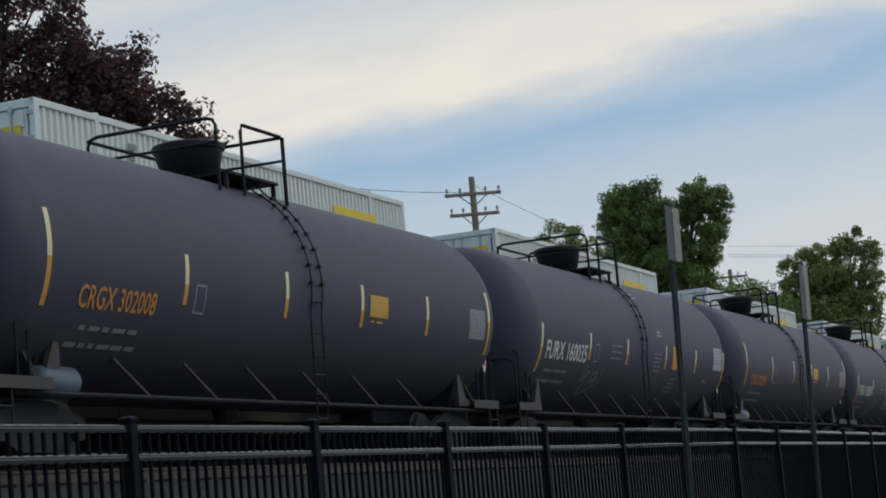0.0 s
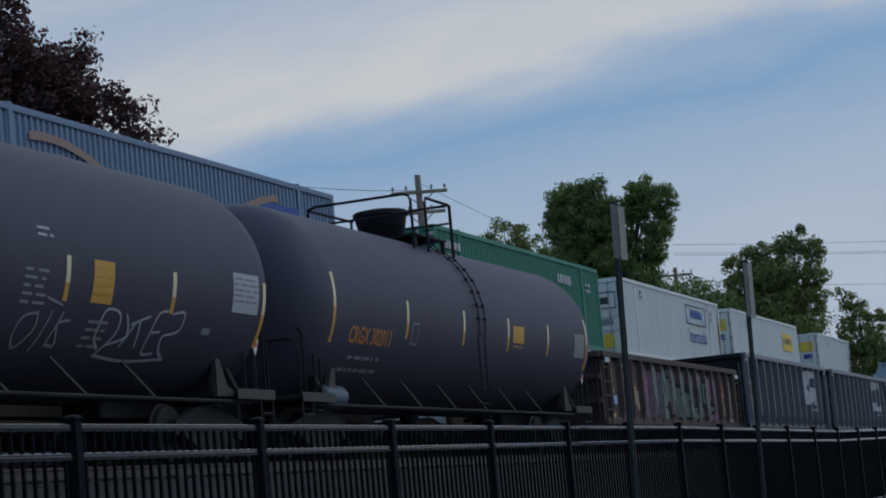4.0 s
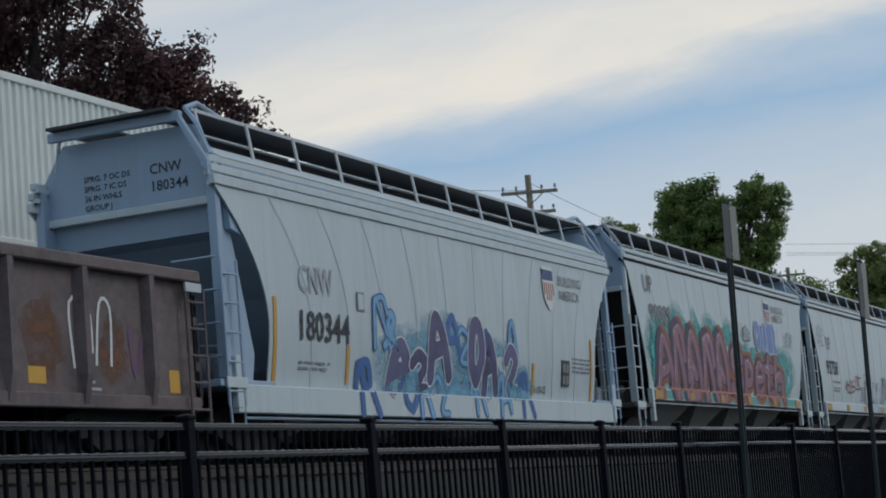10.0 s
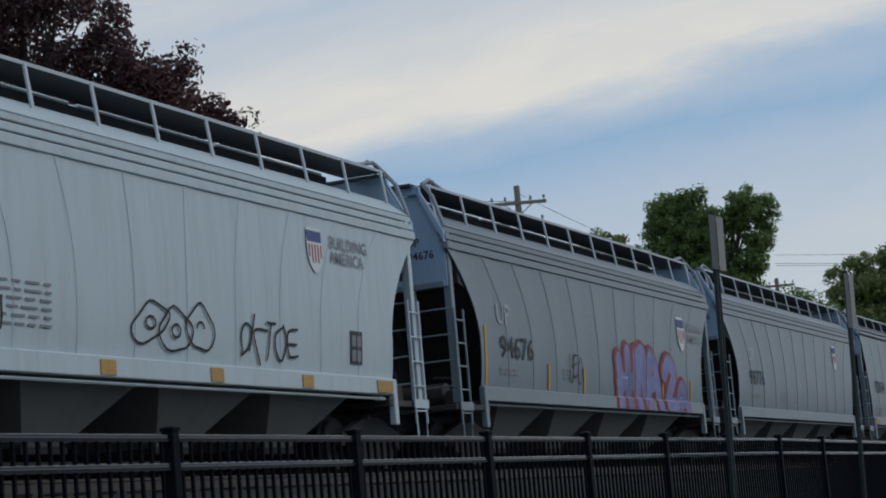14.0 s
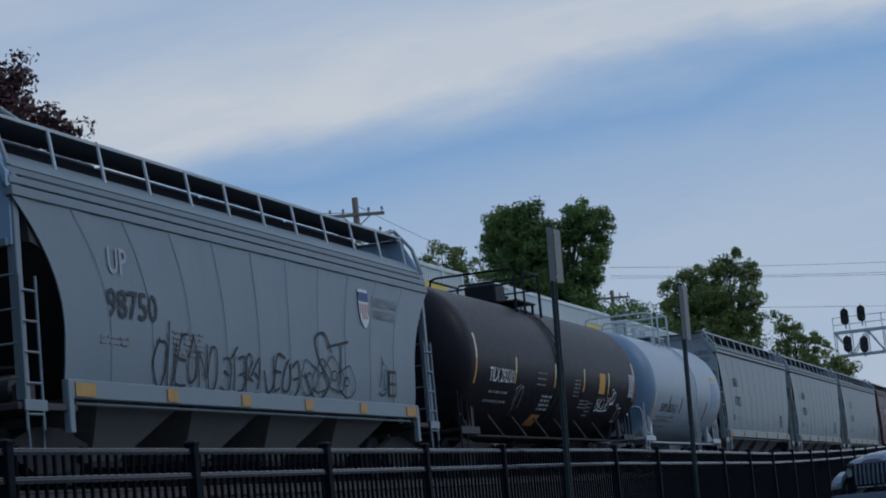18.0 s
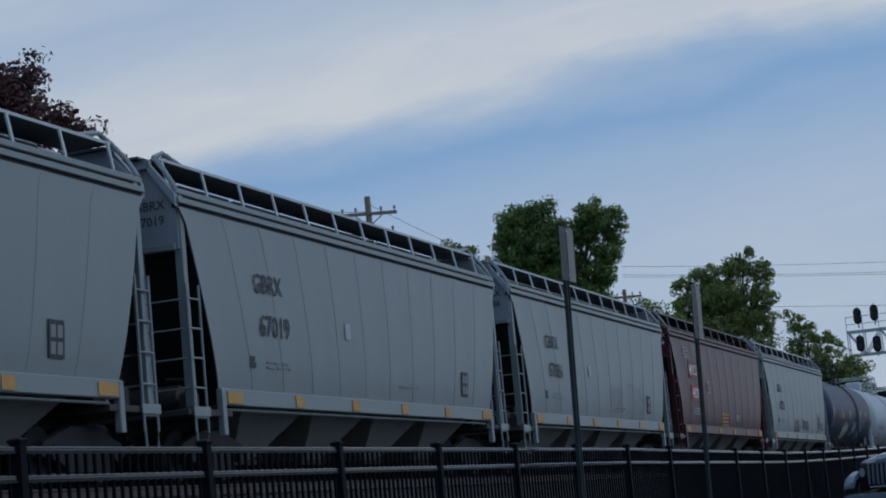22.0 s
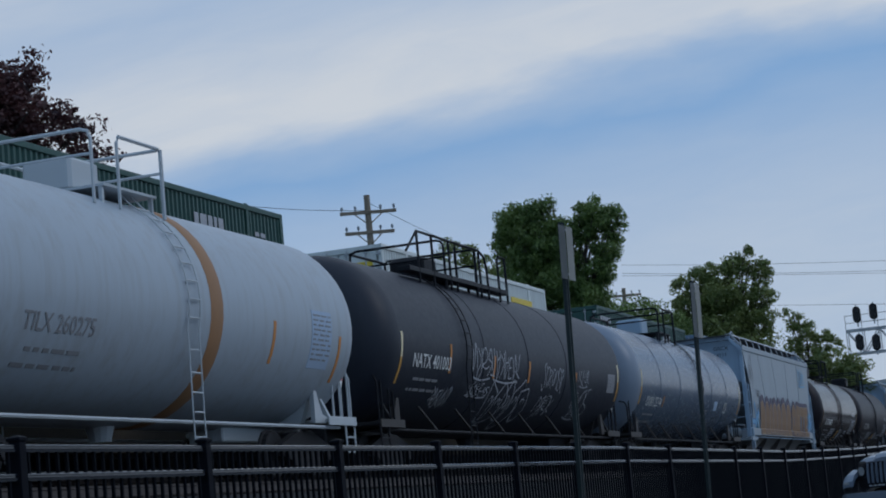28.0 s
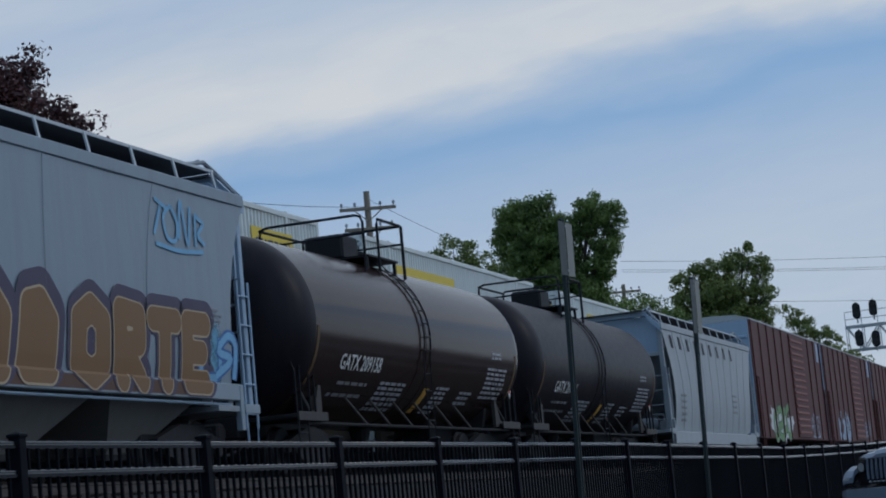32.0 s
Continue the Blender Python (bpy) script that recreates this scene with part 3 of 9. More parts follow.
def flow(pts, n=5):
    """A smooth line through the points."""
    out = []
    for j in range(len(pts) - 1):
        p0, p1, p2, p3 = pts[max(0, j - 1)], pts[j], pts[j + 1], pts[min(len(pts) - 1, j + 2)]
        for k in range(n):
            t = k / n
            out.append(tuple(0.5 * (2 * p1[d] + (p2[d] - p0[d]) * t + (2 * p0[d] - 5 * p1[d] + 4 * p2[d] - p3[d]) * t * t + (3 * p1[d] - p0[d] - 3 * p2[d] + p3[d]) * t ** 3) for d in (0, 1)))
    return out + [pts[-1]]


def tag_scrawl(x, z, w, h, surf, mat, parent, seed, letters=5, width=0.035, lift=0.009, name="graffiti_tag", slant=0.15):
    """A thin hand-sprayed tag, letter by letter, with a flourish under some."""
    rnd = random.Random(seed)
    s = Shape()
    lw, last = w / letters, -1
    for i in range(letters):
        tip, wide, up, drop = radians(rnd.uniform(-26, 26)), rnd.uniform(0.9, 1.35) * rnd.choice((-1, 1)), rnd.uniform(0.7, 1.15) * rnd.choice((-1, 1, 1)), rnd.uniform(-0.1, 0.1)
        form = rnd.randrange(len(LETTER_FORMS))
        form = (form + 1) % len(LETTER_FORMS) if form == last else form
        last = form
        for st in LETTER_FORMS[form]:
            pts = []
            for a, b in st:
                a, b = a - 0.5 + rnd.uniform(-0.1, 0.1), b - 0.5 + rnd.uniform(-0.1, 0.1)
                pts.append((x + lw * (i + 0.5 + wide * (a * math.cos(tip) - b * math.sin(tip))), z + h * (0.5 + drop + up * (a * math.sin(tip) + b * math.cos(tip)))))
            stroke(s, [(a + (b - z) * slant, b) for a, b in flow(pts)], width, surf, lift + 0.0003 * i)
    if rnd.random() < 0.5:
        stroke(s, flow([(x + 0.1 * w, z - 0.06 * h), (x + 0.5 * w, z - 0.14 * h), (x + 0.95 * w, z - 0.04 * h)]), width, surf, lift)
    return part(name, s, mat, parent)


def piece(x, z, w, h, surf, fill, outline, cloud, parent, seed, letters=6, lean=0.1, blocky=False, shine=None, spell="", fat=1.0, arch=False):
    """A large painted graffiti piece: patches of colour behind, fat letters, their outlines and a few highlights."""
    rnd = random.Random(seed)
    if cloud:
        for i in range(letters + 2):
            s = Shape()
            blob(s, x + w * (i + 0.2 * rnd.random()) / (letters + 1), z + h * rnd.uniform(0.3, 0.6), w / letters * (1.15 if spell else 0.75), h * (rnd.uniform(0.55, 0.72) if spell else rnd.uniform(0.28, 0.5)), surf, 0.005 + 0.0002 * i, rnd, rough=0.35)
            part("graffiti_cloud", s, cloud, parent)
    last = -1
    for i in range(letters):
        lw = w / letters
        form = rnd.randrange(len(LETTER_FORMS))
        if form == last:
            form = (form + 1) % len(LETTER_FORMS)
        last = form
        forms = WRITTEN[spell[i]] if spell else ARCH_FORMS[form % len(ARCH_FORMS)] if arch else LETTER_FORMS[form]
        top, drop, over = h * rnd.uniform(0.75, 1.15), h * rnd.uniform(-0.05, 0.08), rnd.uniform(1.15, 1.5) * rnd.choice((-1, 1))
        thick = (0.46 if blocky else 0.2) * min(lw, h * 0.75)
        tip, shake = radians(rnd.uniform(-28, 28)), 0.1
        thick *= fat
        if arch:
            tip, shake, over, top = radians(rnd.uniform(-6, 6)), 0.04, 0.95, h * rnd.uniform(0.92, 1.05)
        if spell:
            top, drop, over, thick, tip, shake = h * (1.0 if spell[i] in "Sth" else 0.8), 0.0, 0.95, 0.27 * lw * fat, 0.0, 0.02
        bulk, line, hi = Shape(), Shape(), Shape()
        lift = 0.008 + 0.0012 * (i % 5)
        for j, strokes in enumerate(forms):
            form_pts = [(0.5 + (a - 0.5) * math.cos(tip) - (b - 0.5) * math.sin(tip) + rnd.uniform(-shake, shake), 0.5 + (a - 0.5) * math.sin(tip) + (b - 0.5) * math.cos(tip) + rnd.uniform(-shake, shake)) for a, b in strokes]
            pts = [(x + lw * (i + 0.5 + (a - 0.5) * over) + b * top * lean, max(z + thick * 0.3, z + drop + b * top)) for a, b in form_pts]
            pts = pts if blocky else flow(pts)
            if blocky:
                pts = [q for p, r in zip(pts, pts[1:]) for q in ((p[0], p[1]), ((p[0] * 2 + r[0]) / 3, (p[1] * 2 + r[1]) / 3), ((p[0] + 2 * r[0]) / 3, (p[1] + 2 * r[1]) / 3))] + [pts[-1]]
            stroke(line, pts, thick + 0.085, surf, lift + 0.0002 * j)
            stroke(bulk, pts, thick, surf, lift + 0.0006 + 0.0002 * j)
            stroke(hi, [(a - thick * 0.18, b + thick * 0.15) for a, b in pts[1:max(3, len(pts) // 2)]], 0.03, surf, lift + 0.0012)
        letter = part("graffiti_letter", bulk, fill, parent)
        part("letter_outline", line, outline, letter)
        if shine:
            part("letter_highlight", hi, shine, letter)


def spray(name, field, x0, x1, z0, z1, face, mat, parent, lift, step=0.045, label=""):
    """Paint wherever field(x, z) is below zero, laid on the uneven side face(x, z) -> y, with smooth edges."""
    nx, nz = max(2, int((x1 - x0) / step)), max(2, int((z1 - z0) / step))
    X, Z = np.meshgrid(np.linspace(x0, x1, nx + 1), np.linspace(z0, z1, nz + 1), indexing="ij")
    F = field(X, Z)
    s = Shape()
    for i, j in zip(*np.nonzero(np.minimum(np.minimum(F[:-1, :-1], F[1:, :-1]), np.minimum(F[:-1, 1:], F[1:, 1:])) < 0)):
        ring = [(X[a, b], Z[a, b], F[a, b]) for a, b in ((i, j), (i + 1, j), (i + 1, j + 1), (i, j + 1))]
        out = []
        for (ax, az, af), (bx, bz, bf) in zip(ring, ring[1:] + ring[:1]):
            if af < 0:
                out.append((ax, az))
            if (af < 0) != (bf < 0):
                q = af / (af - bf)
                out.append((ax + (bx - ax) * q, az + (bz - az) * q))
        if len(out) > 2:
            s.add([(x, face(x, z) - lift, z) for x, z in out], [tuple(range(len(out)))])
    return part(name, s, mat, parent, label) if s.f else None


def inked(strokes, grow=0.0, dx=0.0, dz=0.0):
    """How far a place lies outside fat strokes: each stroke is (width, points)."""
    def field(X, Z):
        best = np.full(X.shape, 9.0)
        for w, pts in strokes:
            for (ax, az), (bx, bz) in zip(pts, pts[1:]):
                ax, bx, az, bz = ax + dx, bx + dx, az + dz, bz + dz
                ux, uz = bx - ax, bz - az
                t = np.clip(((X - ax) * ux + (Z - az) * uz) / max(ux * ux + uz * uz, 1e-6), 0, 1)
                best = np.minimum(best, np.hypot(X - ax - t * ux, Z - az - t * uz) - w / 2 - grow)
        return best
    return field


def mural(letters, fill, edge, face, parent, glow=None, shade=None, rim=None, bevel=0.05, floor=-9.0):
    """A graffiti piece. letters: (x, z, width, height, thickness, form), form a list of lines in a unit box.
    Layers from below: glow (a wide soft outline), edge (outline and drop shadow), rim, fill, and shine lines."""
    made = []
    for x, z, w, h, thick, form in letters:
        made.append(([(thick, flow([(x + a * w, z + b * h) for a, b in line], 4)) for line in form], (x - 0.45 * w, x + 1.45 * w, max(floor, z - 0.4), z + h + 0.4)))
    if glow:
        for k, (st, box) in enumerate(made):
            spray("graffiti_glow", inked(st, bevel + 0.13), *box, face, glow, parent, 0.004 + 0.0003 * (k % 4), 0.06)
    for k, (st, box) in enumerate(made):
        base = 0.007 + 0.002 * (k % 4)
        letter = spray("graffiti_letter", inked(st), *box, face, fill, parent, base + 0.0015)
        if letter is None:
            continue
        spray("letter_outline", inked(st, bevel), *box, face, edge, letter, base)
        if shade:
            spray("letter_shadow", inked(st, bevel * 0.8, -shade, shade * 0.45), *box, face, edge, letter, base - 0.0006)
        if rim:
            spray("letter_highlight", inked([(0.028, [(a - wd * 0.3, b + wd * 0.22) for a, b in pts[1:max(4, len(pts) * 2 // 3)]]) for wd, pts in st]), *box, face, rim, letter, base + 0.002)


def flat(surf):
    return lambda x, z: surf(z)


def over_sill(surf):
    """The side sheet above and the proud side sill below."""
    return lambda x, z: surf(z) if z > 1.47 else -1.525


ARCHED = [[(0.02, 0.0), (0.08, 0.62), (0.28, 1.0), (0.6, 0.72), (0.92, 0.05)], [(0.1, 0.42), (0.5, 0.5)]]
PEAKED = [[(0.08, 0.0), (0.12, 0.95), (0.5, 0.55), (0.88, 0.0)], [(0.12, 0.95), (0.55, 1.0), (0.75, 0.6)]]
SLAB = [[(0.48, 0.14), (0.5, 0.82)]]
LOOP = [[(0.5, 0.05), (0.1, 0.35), (0.25, 0.9), (0.7, 0.95), (0.9, 0.5), (0.5, 0.05)]]
CLAWED = [[(0.05, 0.3), (0.1, 0.75), (0.38, 1.0), (0.7, 0.7), (0.95, 0.2)], [(0.1, 0.75), (0.25, 0.3), (0.2, 0.0), (0.6, 0.05)], [(0.3, 0.5), (0.55, 0.35)]]
HOOK = [[(0.1, 0.75), (0.45, 1.0), (0.85, 0.72), (0.35, 0.12), (0.95, 0.05)]]
FORK = [[(0.08, 0.85), (0.15, 0.3), (0.1, 0.0)], [(0.5, 1.0), (0.5, 0.4), (0.55, 0.0)], [(0.9, 0.98), (0.88, 0.5), (0.95, 0.0)], [(0.1, 0.45), (0.9, 0.5)]]
BENT = [[(0.1, 0.0), (0.3, 0.75), (0.6, 0.9), (0.9, 0.1)], [(0.3, 0.35), (0.75, 0.4)]]
SWIRL = [[(0.0, 0.1), (0.4, 0.35), (0.75, 0.85), (0.45, 1.0), (0.3, 0.65), (0.8, 0.2), (1.0, 0.0)]]


def row_of(x, z, h, thick, widths, forms, lift=()):
    """Letters side by side."""
    out = []
    for k, w in enumerate(widths):
        out.append((x, z + (lift[k] if lift else 0.0), w * 0.86, h, thick, forms[k % len(forms)]))
        x += w
    return out


def end_lettering(lines, x, y, z, size, mat, parent):
    """Small lettering on an end that faces -x; y is where the lines begin, and they run towards -y."""
    for k, t in enumerate(lines):
        vs, fs = glyph_mesh(t)
        q = size / 0.72
        part("lettering", Shape().add([(x, y - v[0] * q, z - k * size * 1.65 + v[1] * q) for v in vs], fs), mat, parent)


# ---------------------------------------------------------------- running gear, shared by all cars
def lathe_y(profile, cx, cz, n=20):
    """Rings round the axis y through cx, cz: profile of (y, radius)."""
    return [[(cx + r * math.cos(2 * math.pi * j / n), y, cz + r * math.sin(2 * math.pi * j / n)) for j in range(n)] for y, r in profile]


def make_truck_meshes():
    w = Shape()
    w.loft(lathe_y([(-0.86, 0.12), (-0.86, 0.40), (-0.84, 0.42), (-0.76, 0.425), (-0.74, 0.46), (-0.71, 0.46), (-0.71, 0.18), (0.71, 0.09), (0.71, 0.46), (0.74, 0.46), (0.76, 0.425), (0.84, 0.42), (0.86, 0.40), (0.86, 0.12)], 0, 0.46, 18))
    f = Shape()
    outer = [(-1.15, 0.42), (-1.1, 0.62), (-0.75, 0.72), (-0.35, 0.84), (0.35, 0.84), (0.75, 0.72), (1.1, 0.62), (1.15, 0.42), (0.75, 0.40), (0.42, 0.20), (-0.42, 0.20), (-0.75, 0.40)]
    f.prism_y(outer, -1.08, -0.94)
    f.prism_y(outer, 0.94, 1.08)
    for x in (-0.16, 0.0, 0.16):
        f.tube([(x, -1.0, 0.30), (x, -1.0, 0.66)], 0.07, 8)
    f.box(-0.2, 0.2, -1.02, 1.02, 0.62, 0.86, 0.03)
    c = Shape()
    c.tube([(0, -1.16, 0.46), (0, -1.06, 0.46)], 0.13, 10)
    return w, f, c


_w, _f, _c = make_truck_meshes()
WHEEL_MESH, FRAME_MESH, CAP_MESH = (part(n, s, m) for n, s, m in (("wheelset", _w, UNDER), ("side_frame", _f, UNDER), ("bearing_cap", _c, UNDER)))


def running_gear(car, half, coupler=True):
    """Two trucks with wheelsets, and a coupler at each end, for a car of that half length."""
    at = half - 2.1
    for x in (-at, at):
        tr = twin(FRAME_MESH, pose(x, 0, 0), car)
        tr.name = "truck"
        for dx in (-0.87, 0.87):
            wh = twin(WHEEL_MESH, pose(dx, 0, 0), tr)
            wh.name = "wheelset"
            b = twin(CAP_MESH, pose(dx, 0, 0), tr)
            b.name = "bearing_cap"
    for sgn in (-1, 1):
        s = Shape()
        e = sgn * half
        s.box(min(e, e - sgn * 0.7), max(e, e - sgn * 0.7), -0.09, 0.09, 0.74, 0.94, 0.03)
        s.box(min(e - sgn * 0.02, e - sgn * 0.3), max(e - sgn * 0.02, e - sgn * 0.3), -0.19, 0.14, 0.66, 1.0, 0.04)
        part("coupler", s, UNDER, car)
        h = Shape()
        h.tube([(e - sgn * 0.9, -0.35, 0.75), (e - sgn * 0.5, -0.33, 0.52), (e - sgn * 0.12, -0.25, 0.42), (e, -0.12, 0.55)], 0.03, 6)
        part("air_hose", h, UNDER, car)


def ladder(x0, x1, y, z0, z1, mat, car, rungs=6, r=0.022, name="ladder", lean=0.0):
    s = Shape()
    for x in (x0, x1):
        s.tube([(x, y + lean * (z0 - z1), z0), (x, y, z1)], r, 6)
    for i in range(rungs):
        q = (i + 0.5) / rungs
        z = z0 + (z1 - z0) * q
        yy = y + lean * (z - z1)
        s.tube([(x0, yy, z), (x1, yy, z)], r * 0.75, 6)
    return part(name, s, mat, car)


# ---------------------------------------------------------------- tank cars
def tank_car(label, L=18.1, tank=15.2, R=1.78, zc=2.72, shell=None, head=None, dome="round", steel=None, letters="", letter_mat=None, letter_at=None, stripes=(), stripe_mat=None,
             placard=None, panel=None, belt=0.35, bands=(), air_tank=False, lines=True, seed=1, rails=None, ladder_at=-0.12, marks=(), long_walk=False):
    car = thing("tank_car", label, "tank car", "cars of the near freight train")
    shell, steel = shell or BLACK_TANK, steel or UNDER
    rails = rails or RAILING
    h = tank / 2
    N = 48

    def ring(x, r):
        return [(x, -r * math.sin(2 * math.pi * j / N), zc + r * math.cos(2 * math.pi * j / N)) for j in range(N)]
    body = Shape().loft([ring(-h + tank * i / 10, R) for i in range(11)], caps=False)
    part("tank_shell", body, shell, car, smooth=True)
    for sgn in (-1, 1):
        prof = [(0.0, 1.0), (0.14, 0.995), (0.30, 0.975), (0.46, 0.93), (0.60, 0.85), (0.72, 0.72), (0.80, 0.55), (0.86, 0.34), (0.88, 0.12)]
        hd = Shape().loft([ring(sgn * (h + a), R * b) for a, b in prof], caps=False)
        # head, where given, colours only the end towards -x
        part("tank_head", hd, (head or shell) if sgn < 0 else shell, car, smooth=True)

    def surf(z):
        q = max(-0.98, min(0.98, (z - zc) / R))
        return -R * math.sqrt(1 - q * q)
    # weld rings and the belt of the ladder
    wide = 0.08 if shell is BLUE_TANK else 0.03
    for x in bands:
        part("weld_band", Shape().loft([ring(x - wide, R + 0.002), ring(x - wide + 0.01, R + 0.012), ring(x + wide - 0.01, R + 0.012), ring(x + wide, R + 0.002)], caps=False), RAILING if shell is BLUE_TANK else shell, car, smooth=True)
    # underframe: stub sills, saddles and the long side pipe
    for sgn in (-1, 1):
        a, b = sorted((sgn * (h - 2.6), sgn * (L / 2 - 0.55)))
        part("stub_sill", Shape().box(a, b, -0.33, 0.33, 0.72, 1.12, 0.03), steel, car)
        x = sgn * (L / 2 - 2.1)
        sd = Shape()
        prof = [(-1.05, 1.0), (1.05, 1.0)] + [(R * math.cos(radians(q)) * 0.995, zc + R * math.sin(radians(q)) * 0.995) for q in range(-48, -133, -12)]
        sd.prism_x(prof, x - 0.09, x + 0.09)
        part("saddle", sd, steel, car)
        a, b = sorted((sgn * (L / 2 - 0.6), sgn * (L / 2 - 1.75)))
        part("end_platform", Shape().box(a, b, -1.46, 1.46, 0.98, 1.06, 0.015), steel, car)
        lb = Shape()
        lb.tube([(sgn * (L / 2 - 0.62), -1.45, 1.0), (sgn * (L / 2 - 0.62), -1.45, 0.42)], 0.02)
        lb.tube([(sgn * (L / 2 - 1.05), -1.45, 1.0), (sgn * (L / 2 - 1.05), -1.45, 0.42)], 0.02)
        for z in (0.45, 0.72):
            lb.tube([(sgn * (L / 2 - 0.62), -1.45, z), (sgn * (L / 2 - 1.05), -1.45, z)], 0.018)
        part("step", lb, steel, car)
        for dx, top in ((0.66, 2.0), (1.5, 2.35)):
            rl = Shape()
            x = sgn * (L / 2 - dx)
            y1 = -1.42
            rl.tube([(x, y1, 1.05), (x, y1, top - 0.18), (x, y1 + 0.05, top - 0.05), (x, y1 + 0.18, top), (x, -0.75, top)], 0.022, 6)
            part("end_handrail", rl, steel if steel is not UNDER else rails, car)
        for dx in (0.82, 1.22):
            x = sgn * (L / 2 - dx)
            part("grab_post", Shape().tube([(x, -1.44, 0.95), (x, -1.44, 2.1), (x, -1.36, 2.18)], 0.02, 6), steel if steel is not UNDER else rails, car)
        part("sill_plate", Shape().box(*sorted((sgn * (L / 2 - 0.58), sgn * (L / 2 - 1.9))), -1.49, -1.46, 0.93, 1.09, 0.006), steel if steel is not UNDER else GRIMY_SHADE_STEEL, car)
        x = sgn * (h - 0.55)
        part("jacking_pad", Shape().prism_y([(x - sgn * 0.3, 0.98), (x + sgn * 0.3, 0.98), (x + sgn * 0.3, 1.06), (x + sgn * 0.05, 1.14), (x - sgn * 0.2, 1.6), (x - sgn * 0.3, 1.6)], -1.34, -1.26), steel if steel is not UNDER else GRIMY_SHADE_STEEL, car)
        x = sgn * (h - 0.25)
        for k in (-1, 1):
            part("tank_bracket", Shape().prism_x([(k * 1.40, 1.05), (k * 1.22, 1.05), (k * 0.98, 1.62), (k * 1.12, 1.66)], x - 0.05, x + 0.05), steel, car)
    part("side_pipe", Shape().tube([(-L / 2 + 1.2, -1.38, 0.90), (L / 2 - 1.2, -1.38, 0.90)], 0.032, 6), steel, car)
    part("side_pipe", Shape().tube([(-L / 2 + 1.2, 1.38, 0.90), (L / 2 - 1.2, 1.38, 0.90)], 0.032, 6), steel, car)
    for i in range(6):
        x = -h + 2.9 + (tank - 5.8) * i / 5
        if steel is UNDER:
            part("pipe_brace", Shape().tube([(x, -1.40, 0.90), (x - 0.6, -1.22, 1.42)], 0.028, 5), steel if steel is not UNDER else GRIMY_SHADE_STEEL, car)
    if air_tank:
        rr = Shape().loft([[(-h + 0.42 + x, -1.2 - 0.8 * r * math.cos(2 * math.pi * j / 18), 1.06 + 0.8 * r * math.sin(2 * math.pi * j / 18)) for j in range(18)] for x, r in ((0.0, 0.05), (0.05, 0.2), (0.12, 0.26), (0.8, 0.26), (0.87, 0.2), (0.92, 0.05))])
        part("air_reservoir", rr, AIR_TANK, car, "rounded blue-grey air reservoir", smooth=True)
    # bottom outlet
    part("bottom_outlet", Shape().tube([(0, 0, 1.15), (0, 0, 0.72)], [0.28, 0.16], 12), steel, car)
    # top platform, valve housing and railings
    top = zc + R
    part("top_platform", Shape().box(-1.2, 0.5, -1.0, 1.0, top - 0.03, top + 0.01), rails, car)
    for x in (-1.15, 0.45):
        for y in (-0.92, 0.92):
            part("platform_leg", Shape().box(x - 0.03, x + 0.03, y - 0.03, y + 0.03, top - 0.4, top - 0.03), rails, car)
    if dome == "round":
        prof = [(0.40, -0.05), (0.42, 0.08), (0.46, 0.12), (0.54, 0.50), (0.58, 0.52), (0.58, 0.60), (0.54, 0.63), (0.25, 0.68)]
        s = Shape().loft([[(-0.6 + r * math.cos(2 * math.pi * j / 24), r * math.sin(2 * math.pi * j / 24), top + dz) for j in range(24)] for r, dz in prof])
        part("valve_housing", s, rails if shell is not GREY_TANK else STEEL_BLUE, car, smooth=True)
    elif dome == "valves":
        for x, y, r, dz in ((-0.9, -0.3, 0.10, 0.34), (-0.55, 0.25, 0.08, 0.26), (-0.1, -0.35, 0.07, 0.30)):
            part("valve", Shape().tube([(x, y, top - 0.05), (x, y, top + dz * 0.7), (x, y, top + dz * 0.72), (x, y, top + dz)], [r * 0.6, r * 0.6, r, r], 10), rails, car)
        part("manway_cover", Shape().loft([[(0.35 + r * math.cos(2 * math.pi * j / 18), r * math.sin(2 * math.pi * j / 18), top + dz) for j in range(18)] for r, dz in ((0.26, 0.0), (0.26, 0.16), (0.31, 0.17), (0.31, 0.22), (0.1, 0.25))]), rails, car, smooth=True)
    else:
        part("valve_housing", Shape().box(-1.15, -0.25, -0.42, 0.42, top, top + 0.52, 0.05), rails if shell is not GREY_TANK else STEEL_BLUE, car)
        part("manway_cover", Shape().loft([[(0.35 + r * math.cos(2 * math.pi * j / 18), r * math.sin(2 * math.pi * j / 18), top + dz) for j in range(18)] for r, dz in ((0.26, 0.0), (0.26, 0.22), (0.31, 0.23), (0.31, 0.29), (0.1, 0.33))]), rails, car, smooth=True)
    v = Shape()
    v.tube([(0.15, -0.1, top), (0.15, -0.1, top + 0.28)], 0.08, 8)
    v.tube([(0.5, 0.15, top), (0.5, 0.15, top + 0.22)], 0.06, 8)
    v.box(0.0, 0.32, -0.16, -0.02, top + 0.24, top + 0.34)
    part("relief_valve", v, rails, car)
    rr = 0.030
    zr = top + 0.74
    foot = zc + math.sqrt(R * R - 1.21)
    s = Shape()
    s.tube([(-1.75, -1.12, foot), (-1.75, -1.12, zr - 0.14), (-1.75, -1.08, zr - 0.04), (-1.75, -0.96, zr), (-1.75, 0.96, zr), (-1.75, 1.08, zr - 0.04), (-1.75, 1.12, zr - 0.14), (-1.75, 1.12, foot)], rr, 6)
    part("top_railing", s, rails, car)
    part("knee_rail", Shape().tube([(-1.75, -1.12, top + 0.36), (-1.75, 1.12, top + 0.36)], rr * 0.8, 6), rails, car)
    s = Shape()
